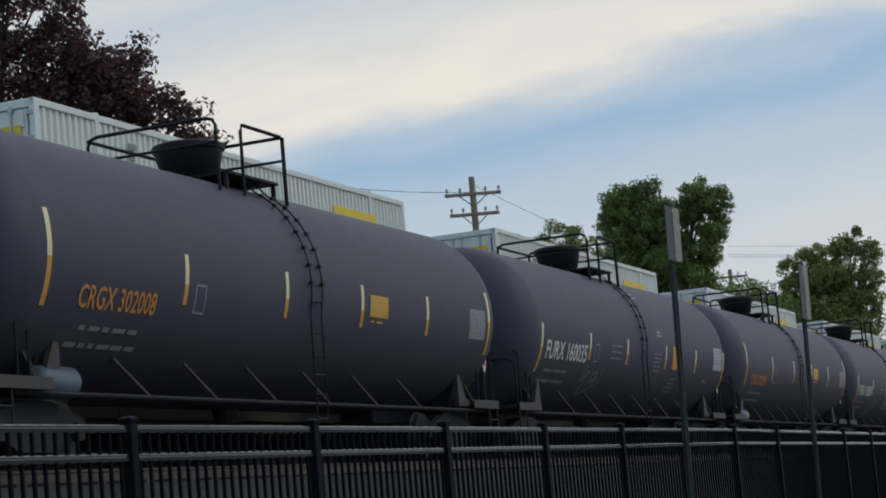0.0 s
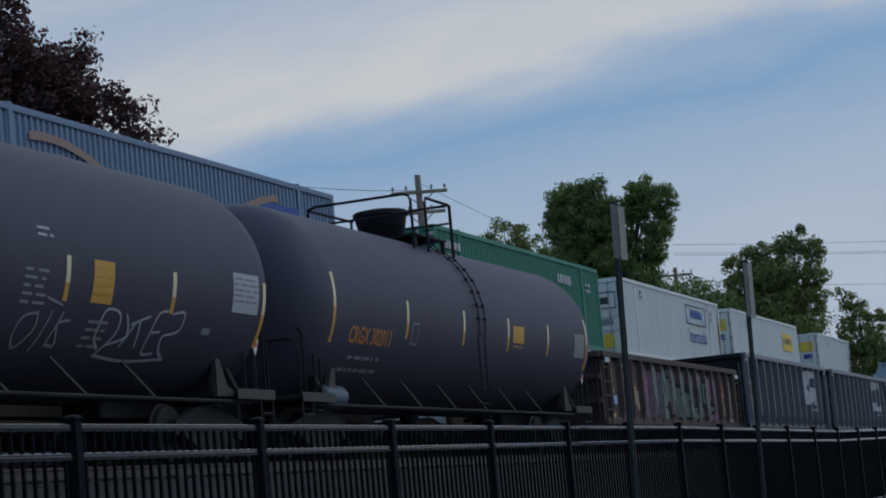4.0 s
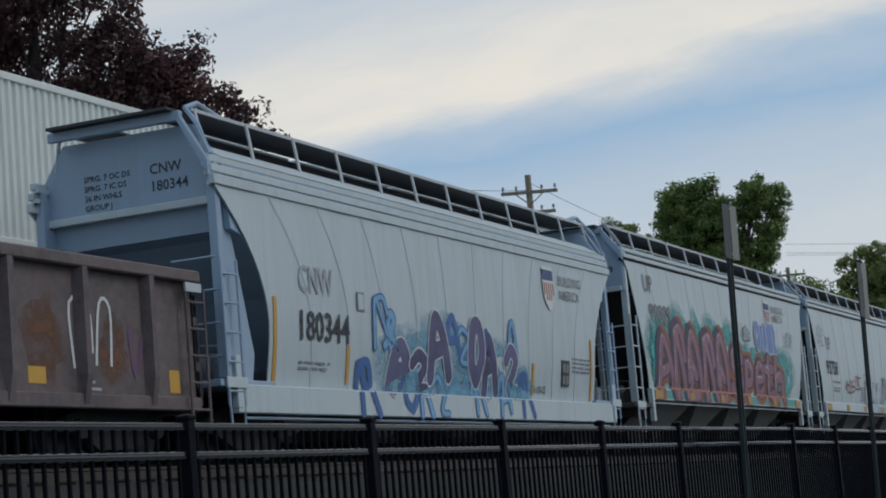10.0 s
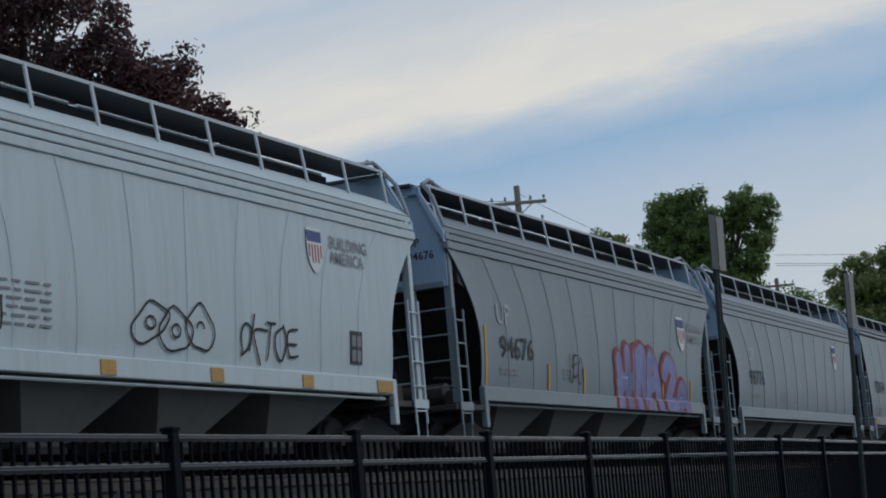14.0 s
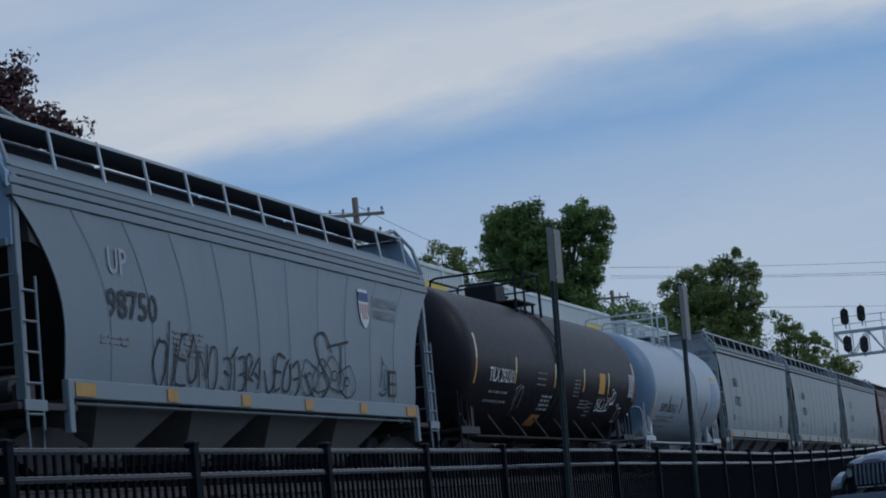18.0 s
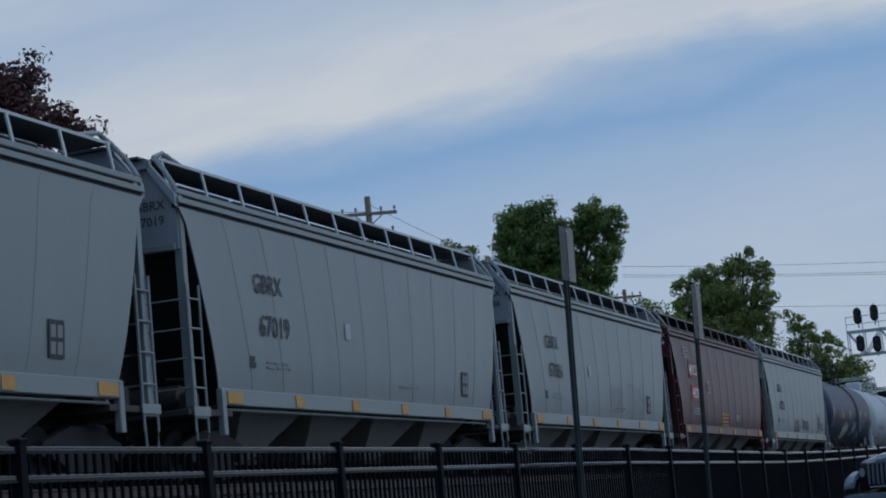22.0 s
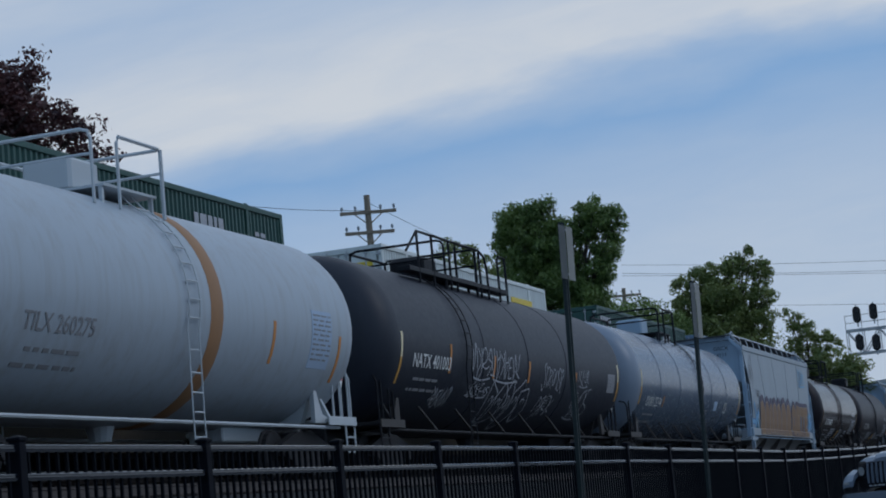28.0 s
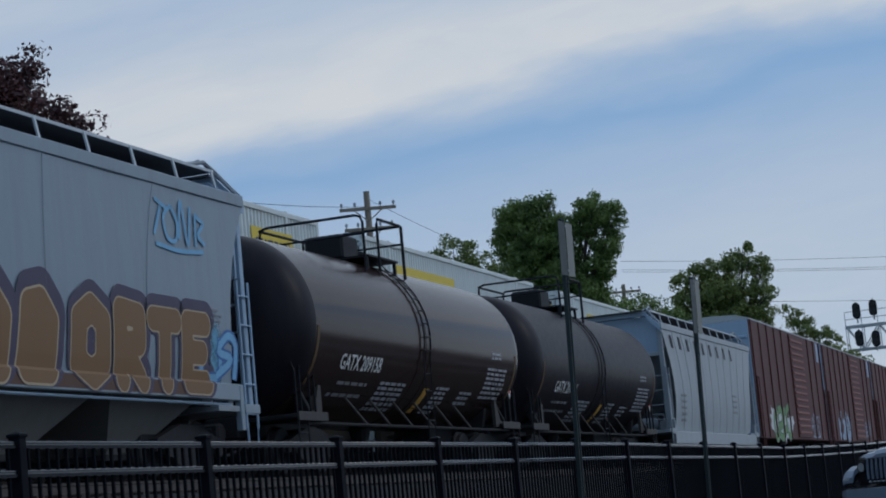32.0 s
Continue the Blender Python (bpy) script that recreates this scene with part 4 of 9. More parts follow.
    s.tube([(-0.95, -1.12, foot), (-0.95, -1.12, zr - 0.1), (-0.88, -1.12, zr), (0.42, -1.12, zr), (0.5, -1.06, zr), (0.5, 1.06, zr), (0.5, 1.12, zr - 0.1), (0.5, 1.12, foot)], rr, 6)
    part("top_railing", s, rails, car)
    part("corner_post", Shape().tube([(0.5, -1.12, foot), (0.5, -1.12, zr)], rr * 1.2, 6), rails, car)
    part("knee_rail", Shape().tube([(0.5, -1.12, top + 0.36), (0.5, 1.12, top + 0.36)], rr * 0.8, 6), rails, car)
    part("far_rail", Shape().tube([(-1.75, 1.12, zr - 0.05), (0.5, 1.12, zr - 0.05)], rr, 6), rails, car)
    if long_walk:
        for ob in car.children:
            if ob.name.split(".")[0] in ("top_platform", "platform_leg", "valve_housing", "manway_cover", "relief_valve", "top_railing", "knee_rail", "corner_post", "far_rail"):
                ob.matrix_basis = pose(-1.9, 0, 0)
        part("side_walkway", Shape().box(-6.1, 0.95, -1.16, -0.86, top - 0.16, top - 0.05, 0.01), rails, car)
        for x in (-5.45, -4.5, -3.35, -1.15):
            part("railing_post", Shape().tube([(x, -1.14, foot), (x, -1.14, zr)], rr, 6), rails, car)
        part("hand_rail", Shape().tube([(-6.2, -1.14, zr - 0.5), (-5.45, -1.14, zr), (-1.15, -1.14, zr), (-0.75, -1.14, zr - 0.12), (-0.6, -1.14, zr - 0.4), (-0.6, -1.14, foot)], rr, 6), rails, car)
        part("railing_gate", Shape().tube([(0.3, -1.14, foot), (0.3, -1.14, zr - 0.06), (0.4, -1.14, zr), (0.9, -1.14, zr), (0.92, -1.14, foot)], rr, 6), rails, car)
    # side ladder over the curve of the shell
    for side in (-1, 1):
        s = Shape()
        for x in (ladder_at - 0.19, ladder_at + 0.19):
            pts = [(x, side * 0.72, top + 0.04)] + [(x, side * (R + 0.05) * math.sin(radians(q)), zc + (R + 0.05) * math.cos(radians(q))) for q in range(32, 108, 8)] + [(x, side * (R - 0.02), 1.02), (x, side * (R - 0.02), 0.55)]
            s.tube(pts, 0.014, 6)
        for q in list(range(36, 104, 9)):
            y, z = side * (R + 0.05) * math.sin(radians(q)), zc + (R + 0.05) * math.cos(radians(q))
            if shell is BLACK_TANK and q < 95:
                s.box(ladder_at - 0.22, ladder_at - 0.15, y - 0.03, y + 0.03, z - 0.025, z + 0.025)
                s.box(ladder_at + 0.15, ladder_at + 0.22, y - 0.03, y + 0.03, z - 0.025, z + 0.025)
            else:
                s.tube([(ladder_at - 0.19, y, z), (ladder_at + 0.19, y, z)], 0.016, 5)
        for z in (1.95, 1.6, 1.3, 1.0, 0.62):
            y = side * (R - 0.02)
            s.tube([(ladder_at - 0.19, y, z), (ladder_at + 0.19, y, z)], 0.016, 5)
        part("side_ladder", s, steel if steel is not UNDER else rails, car)
    # marks
    for x, z0, z1, m in stripes:
        if m in (AMBER_STRIPE, CREAM_STRIPE):
            zm = z0 + (z1 - z0) * (0.5 if m is AMBER_STRIPE else 0.4)
            part("reflective_stripe", patch(Shape(), x - 0.05, x + 0.05, zm, z1, surf), CREAM_STRIPE, car)
            part("reflective_stripe", patch(Shape(), x - 0.05, x + 0.05, z0, zm, surf), AMBER_STRIPE, car)
        else:
            part("reflective_stripe", patch(Shape(), x - 0.05, x + 0.05, z0, z1, surf), m, car)
    if letters:
        lx, lz, lw, lh = letter_at
        lettering(letters, lx, lz, lh, surf, letter_mat or WHITE_PAINT, car, width=lw, label="reporting mark")
        bars(lx + 0.25, lz - 0.26, 1.5, 1, surf, GREY_PAINT, car, seed=seed)
        bars(lx + 0.1, lz - 0.46, 1.7, 1, surf, GREY_PAINT, car, seed=seed + 5)
    if placard:
        x0, x1, z0, z1, m = placard
        part("placard", patch(Shape(), x0, x1, z0, z1, surf), m, car)
        bars(x0 + 0.05, z1 - 0.12, x1 - x0 - 0.1, 4, lambda z: surf(z) - 0.006, AMBER_STRIPE if m is YELLOW_PAINT else GREY_PAINT, car, seed=seed + 9, h=0.03, gap=0.11)
    if panel:
        x0, x1, z0, z1, m = panel
        part("data_panel", patch(Shape(), x0, x1, z0, z1, surf), m, car)
        k = max(3, int((z1 - z0) / 0.09))
        bars(x0 + 0.06, z1 - 0.1, x1 - x0 - 0.1, k - 1, lambda z: surf(z) - 0.006, GREY_PAINT, car, seed=seed + 3, h=0.03, gap=0.085)
    if lines:
        bars(-2.6, 2.45, 0.8, 3, surf, GREY_PAINT, car, seed=seed + 11, h=0.035, gap=0.14)
        bars(0.95, 2.4, 0.55, 5, surf, GREY_PAINT, car, seed=seed + 12, h=0.035, gap=0.10)
        bars(2.7, 1.85, 0.5, 4, surf, GREY_PAINT, car, seed=seed + 13, h=0.035, gap=0.10)
        bars(5.9, 1.85, 0.35, 1, surf, GREY_PAINT, car, seed=seed + 14, h=0.09)
    pl = Shape()
    x = L / 2 - 1.15
    pl.add([(x, -1.47, 1.62), (x + 0.13, -1.47, 1.85), (x, -1.47, 2.08), (x - 0.13, -1.47, 1.85), (x, -1.455, 1.62), (x + 0.13, -1.455, 1.85), (x, -1.455, 2.08), (x - 0.13, -1.455, 1.85)],
           [(0, 1, 2, 3), (7, 6, 5, 4), (0, 4, 5, 1), (1, 5, 6, 2), (2, 6, 7, 3), (3, 7, 4, 0)])
    dp = part("diamond_placard", pl, WHITE_PAINT, car, "white and red diamond hazard placard")
    part("placard_band", Shape().box(x - 0.07, x + 0.07, -1.475, -1.47, 1.76, 1.94), MATS["red_reflective_paint"] if "red_reflective_paint" in MATS else material("red_reflective_paint", (0.6, 0.06, 0.05), 0.5), dp)
    part("placard_holder", Shape().tube([(x, -1.44, 1.0), (x, -1.44, 1.9)], 0.02, 5), steel, car)
    for m in marks:
        m(car, surf)
    running_gear(car, L / 2)
    return car, surf


# ---------------------------------------------------------------- covered hoppers
def hopper_car(label, L=18.35, sill=7.2, roof=8.4, arch=True, paint=None, end=None, fascia=3, marks=(), seed=1, sill_low=False, bins=4, trim=None, posts_mat=None, tabs=True, open_end=False, dark_end=True, z_side=None, z_eave=None, z_board=5.12, end_text=(), sheet_in=None, end_low=None, panels=11):
    car = thing("covered_hopper_car", label, "hopper car", "cars of the near freight train")
    paint, end = paint or UP_GREY, end or END_GREY
    trim = trim or paint
    posts_mat = posts_mat or trim
    z_side = z_side or (3.88 if arch else 4.27)
    z_eave = z_eave or (4.30 if arch else 4.57)
    z_sill = 1.46 if not sill_low else 1.05

    prof = [(1.0, 1.40), (1.46, 1.47), (1.7, 1.505), (2.1, 1.535), (2.6, 1.55), (3.1, 1.55), (3.7, 1.54), (4.2, 1.525), (4.7, 1.51)]

    def half(z):
        for (a, p), (b, q) in zip(prof, prof[1:]):
            if z <= b:
                return p + (q - p) * (max(z, a) - a) / (b - a)
        return prof[-1][1]

    def surf(z):
        return -half(z)

    def inset(z):
        """How far the side sheet starts behind the roof's end."""
        q = (z_side - z) / (z_side - z_sill)
        q = max(0.0, min(1.0, q))
        if arch:
            return (sheet_in or roof - sill) * min(1.0, (1.0 - (1.0 - min(1.0, q / 0.72)) ** 2.0)) * (1.0 if q > 0.02 else 0.0)
        return (roof - sill) * (0.0 if q < 0.02 else 0.12 + 0.88 * q)
    zs = [z_sill + (z_side - z_sill) * i / 12 for i in range(13)]
    dent = 3.7 * (len(bpy.data.objects) % 89)
    n = panels
    for side in (-1, 1):
        s = Shape()
        rows = []
        for z in zs:
            a = roof - inset(z)
            # seams lie proud and the sheet between them is very slightly hollow
            row = []
            for i in range(n * 4 + 1):
                u = -a + 2 * a * i / (n * 4)
                row.append((u, side * (half(z) - 0.011 * math.sin(math.pi * ((i % 4) / 4)) - 0.007 * (1 + noise.noise(Vector((u * 1.9, z * 0.8, dent))))), z))
            rows.append(row)
        verts = [p for r in rows for p in r] + [(p[0], p[1] - side * 0.02, p[2]) for r in rows for p in r]
        k, m = n * 4 + 1, len(rows)
        faces = []
        for i in range(m - 1):
            for j in range(k - 1):
                a = i * k + j
                faces.append((a, a + 1, a + k + 1, a + k))
                faces.append((m * k + a, m * k + a + k, m * k + a + k + 1, m * k + a + 1))
        for i in range(m - 1):
            for j in (0, k - 1):
                a = i * k + j
                faces.append((a, a + k, m * k + a + k, m * k + a))
        s.add(verts, faces)
        part("side_sheet", s, paint, car, smooth=True)
        seam = Shape()
        for i in range(1, n):
            pts = []
            for z in zs:
                a = roof - inset(z)
                pts.append((-a + 2 * a * i / n, side * (half(z) + (0.004 if arch else 0.0)), z))
            if side < 0:
                part("seam", Shape().tube(pts, 0.005 if arch else 0.003, 4), paint, car)
            else:
                seam.tube(pts, 0.005, 4)
        if side > 0:
            tagged(part("far_seam", seam, paint, car), kind="stuff")
        # fascia: the stepped strip above the side sheet
        f = Shape()
        step = (z_eave - z_side) / fascia
        for i in range(fascia):
            a, b = z_side + step * i, z_side + step * (i + 1)
            y0 = half(a) + 0.02 - 0.03 * i
            ys = sorted((side * (y0 - 0.10), side * y0))
            part("fascia_strip", Shape().box(-roof - 0.02, roof + 0.02, ys[0], ys[1], a + (0.035 if i or not arch else 0.0) + (0.02 if not arch else 0.0), b, 0.012), trim, car)
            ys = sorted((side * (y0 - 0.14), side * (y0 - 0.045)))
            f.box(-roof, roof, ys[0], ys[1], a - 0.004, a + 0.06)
        # where arch is off the strip is dark: shade under the eave painted in
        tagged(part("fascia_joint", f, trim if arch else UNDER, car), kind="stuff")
        # sill
        zb = 1.20 if not sill_low else 0.66
        ys = sorted((side * 1.40, side * 1.52))
        sl = Shape().box(-sill, sill, ys[0], ys[1], zb, z_sill + 0.01, 0.015)
        part("side_sill", sl, trim, car)
        ys = sorted((side * 1.34, side * 1.42))
        part("sill_pipe", Shape().tube([(-sill + 0.3, side * 1.44, zb - 0.06), (sill - 0.3, side * 1.44, zb - 0.06)], 0.022, 5), posts_mat, car)
        if side < 0 and tabs:
            for i in range(6):
                x = -sill + 0.45 + (2 * sill - 0.9) * i / 5
                part("reflector_tab", Shape().box(x - (0.28 if i in (0, 5) else 0.17), x + (0.28 if i in (0, 5) else 0.17), -1.540, -1.52, zb + 0.03, z_sill - 0.04), REFLECTOR_TAPE, car)
    back = 0.28 if open_end else 0.05        # how far the end sheet lies behind the roof's end
    # inner body with slope sheets; dark_end puts the end bay's shade into the colour
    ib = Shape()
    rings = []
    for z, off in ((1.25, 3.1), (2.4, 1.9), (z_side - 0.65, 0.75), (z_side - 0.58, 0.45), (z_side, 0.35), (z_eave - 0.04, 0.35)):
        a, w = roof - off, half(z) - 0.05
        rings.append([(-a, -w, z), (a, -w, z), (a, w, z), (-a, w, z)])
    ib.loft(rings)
    part("slope_sheet", ib, GRIMY_SHADE_STEEL if dark_end else end, car)
    for sgn in (-1, 1):
        e = Shape()
        a, b = sorted((sgn * (roof - back - 0.06), sgn * (roof - back)))
        zl = z_side - (end_low if end_low is not None else 0.2 if open_end else 0.65)
        e.prism_x([(-1.45, zl), (1.45, zl), (1.45, z_eave - 0.02), (1.08, z_board - 0.2), (-1.08, z_board - 0.2), (-1.45, z_eave - 0.02)], a, b)
        # blue sky light on the grey cars' ends is put into the sheet's colour
        part("end_sheet", e, MAROON if paint is MAROON else END_GREY if paint is GB_GREY else STEEL_BLUE, car)
        if sgn < 0 and end_text:
            end_lettering(end_text, -roof + back - 0.008, -0.35 if open_end else -0.72, z_eave - (0.10 if open_end else 0.30), 0.15, DARK_PAINT if paint is not MAROON else WHITE_PAINT, car)
        # corner and centre posts, end platform
        if open_end and sill_low and sgn < 0:
            for y in (-1.38, 1.38):
                part("corner_gusset", Shape().prism_y([(sgn * (roof - 0.2), z_side + 0.25), (sgn * (roof - 0.42), z_side + 0.1), (sgn * (roof - 1.05), 1.5), (sgn * (roof - 0.95), 1.12), (sgn * (roof - 0.3), 1.12)], y - 0.02, y + 0.02), posts_mat, car)
        for y in (-1.42, 1.42) if open_end and sill_low else (-1.42, 1.42, -0.72, 0.72):
            x = sgn * (roof - 0.16)
            w = 0.07 if abs(y) > 1 else 0.05
            part("end_post", Shape().box(x - w, x + w, y - w, y + w, 1.15, z_eave - 0.08 if abs(y) > 1 else zl + 0.05, 0.012), posts_mat if abs(y) > 1 else end, car)
        a, b = sorted((sgn * (roof - 1.45), sgn * (roof + 0.12)))
        part("end_platform", Shape().box(a, b, -1.5, 1.5, 1.02, 1.12, 0.01), GRIMY_SHADE_STEEL if dark_end else end, car)
        a, b = sorted((sgn * 5.2, sgn * (L / 2 - 0.6)))
        part("centre_sill", Shape().box(a, b, -0.35, 0.35, 0.72, 1.15, 0.02), UNDER, car)
        for y in (-1.52,):
            ladder(sgn * (roof - 0.05), sgn * (roof - 0.48), y, 0.75, 1.1 + (z_side - 1.1) * 0.62, posts_mat, car, rungs=5, r=0.024)
            part("ladder_bracket", Shape().box(*sorted((sgn * (roof + 0.02), sgn * (roof - 0.55))), -1.55, -1.52, 1.0, 1.15, 0.006), trim, car)
            stirrup = Shape().tube([(sgn * (roof - 0.05), y, 1.0), (sgn * (roof - 0.08), y, 0.48), (sgn * (roof - 0.45), y, 0.48), (sgn * (roof - 0.48), y, 1.0)], 0.022, 6)
            part("stirrup_step", stirrup, posts_mat, car)
        for k in range(4):
            z = 1.45 + 0.46 * k
            if z < zl - 0.1:
                part("end_rung", Shape().tube([(sgn * (roof - 0.09), -1.42, z), (sgn * (roof - 0.09), -0.72, z)], 0.018, 6), posts_mat, car)
        part("sheet_lip", Shape().box(*sorted((sgn * (roof - back - 0.08), sgn * (roof - back + 0.05))), -1.4, 1.4, zl - 0.02, zl + 0.09, 0.01), trim if paint is not MAROON else MAROON, car)
        part("air_reservoir", Shape().tube([(sgn * (roof - 0.75), -1.0, 1.36), (sgn * (roof - 0.75), -0.96, 1.36), (sgn * (roof - 0.75), 0.1, 1.36), (sgn * (roof - 0.75), 0.14, 1.36)], [0.12, 0.21, 0.21, 0.12], 14), GRIMY_SHADE_STEEL if dark_end else END_GREY, car, smooth=True)
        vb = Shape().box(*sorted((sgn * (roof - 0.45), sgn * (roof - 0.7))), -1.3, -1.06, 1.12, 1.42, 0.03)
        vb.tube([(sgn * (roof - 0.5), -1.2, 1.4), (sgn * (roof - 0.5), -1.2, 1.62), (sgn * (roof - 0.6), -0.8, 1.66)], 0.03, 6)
        part("brake_valve", vb, GRIMY_SHADE_STEEL if dark_end else END_GREY, car)
        x = sgn * (sill - 0.05)
        part("sill_end_post", Shape().box(x - 0.07, x + 0.07, -1.53, -1.42, 0.72, 1.46, 0.012), trim, car)
        g = Shape()
        x = sgn * (roof - 1.0)
        g.prism_y([(x - 0.5, 1.0), (x + 0.5, 1.0), (x + 0.25, 2.3), (x - 0.05, 2.6)], -0.04, 0.04)
        part("end_gusset", g, UNDER, car)
        part("brake_cylinder", Shape().tube([(sgn * (roof - 0.9), 0.55, 1.2), (sgn * (roof - 1.35), 0.55, 1.2)], 0.16, 12), UNDER, car)
    # discharge bins under the sill
    for i in range(bins):
        w = 2 * (sill - 1.0) / bins
        cx = -sill + 1.0 + w * (i + 0.5)
        b = Shape()
        k = w * 0.46
        b.loft([[(cx - 0.42, -0.62, 0.42), (cx + 0.42, -0.62, 0.42), (cx + 0.42, 0.62, 0.42), (cx - 0.42, 0.62, 0.42)],
                [(cx - k, -1.36, 1.30), (cx + k, -1.36, 1.30), (cx + k, 1.36, 1.30), (cx - k, 1.36, 1.30)]])
        bin_ = part("discharge_bin", b, BIN, car)
        part("outlet_gate", Shape().box(cx - 0.5, cx + 0.5, -0.66, 0.66, 0.32, 0.42, 0.01), UNDER, bin_)
    # roof, running boards, hatches
    rf = Shape()
    rise = (0.0, 0.26, 0.40, 0.46, 0.48, 0.46, 0.40, 0.26, 0.0)
    pr = [(y, z_eave + q * (z_board - 0.3 - z_eave) / 0.48) for y, q in zip((-1.50, -1.15, -0.8, -0.4, 0, 0.4, 0.8, 1.15, 1.50), rise)] + [(1.45, z_eave - 0.06), (-1.45, z_eave - 0.06)]
    z_foot = z_eave + 0.25 * (z_board - 0.3 - z_eave) / 0.48
    rf.prism_x(pr, -roof + back + 0.03, roof - back - 0.03)
    part("roof", rf, trim, car)
    for side in (-1, 1):
        ys = sorted((side * 0.42, side * 1.12))
        part("running_board", Shape().box(-roof + 0.2, roof - 0.2, ys[0], ys[1], z_board - 0.03, z_board), GRATING, car)
        part("board_edge", Shape().box(-roof + 0.2, roof - 0.2, *sorted((side * 1.12, side * 1.14)), z_board - 0.035, z_board + 0.012), WHITE_BAR if paint is not MAROON else BIN, car)
        nb = 11
        rest = Shape()
        for i in range(nb + 1):
            x = -roof + 0.3 + (2 * roof - 0.6) * i / nb
            b1 = Shape() if side < 0 else rest
            b1.loft([[(x - 0.03, side * (y - 0.03), z), (x + 0.03, side * (y - 0.03), z), (x + 0.03, side * y, z), (x - 0.03, side * y, z)] for y, z in ((1.24, z_foot - 0.07), (1.145, z_board + 0.01))])
            if side < 0:
                part("board_bracket", b1, WHITE_BAR if paint is not MAROON else BIN, car)
        if side > 0:
            tagged(part("far_bracket", rest, WHITE_BAR, car), kind="stuff")
    for i in range(4):
        x0 = -roof + 0.9 + i * (2 * roof - 1.8) / 4
        # dark grating colour here paints in the shade under the running boards
        part("hatch_coaming", Shape().box(x0, x0 + (2 * roof - 1.8) / 4, -0.40, 0.40, z_board - 0.45, z_board - 0.09), GRATING, car)
        part("hatch_cover", Shape().box(x0 + 0.1, x0 + (2 * roof - 1.8) / 4 - 0.1, -0.38, 0.38, z_board - 0.09, z_board - 0.02, 0.02), trim, car)
    for sgn in (-1, 1):
        gr = Shape()
        x = sgn * (roof - 0.1)
        gr.tube([(sgn * (roof - 1.1), -1.08, z_board), (x - sgn * 0.35, -1.08, z_board + 0.12), (x, -1.1, z_board), (x + sgn * 0.06, -1.3, z_board - 0.25), (x + sgn * 0.06, -1.48, z_eave)], 0.04, 6)
        gr.tube([(x - sgn * 0.55, -0.6, z_board), (x - sgn * 0.55, -1.1, z_board + 0.12)], 0.025, 6)
        part("roof_grab_iron", gr, end, car)
        eb = Shape().box(*sorted((sgn * (roof - 0.12), sgn * (roof + 0.25))), -1.0, 1.0, z_board - 0.06, z_board - 0.02)
        part("end_running_board", eb, GRATING, car)
        fr = Shape().box(*sorted((sgn * (roof - 0.02), sgn * (roof + 0.08))), -1.1, 1.1, z_board - 0.2, z_board - 0.06, 0.01)
        fr.loft([[(sgn * (roof - 0.02), y, z + d), (sgn * (roof + 0.08), y, z + d), (sgn * (roof + 0.08), y, z), (sgn * (roof - 0.02), y, z)] for y, z, d in ((-1.05, z_board - 0.2, 0.13), (-1.5, z_eave - 0.3, 0.2))])
        part("end_roof_frame", fr, MAROON if paint is MAROON else END_GREY if paint is GB_GREY else STEEL_BLUE, car)
    for m in marks:
        m(car, surf)
    running_gear(car, L / 2)
    return car, surf


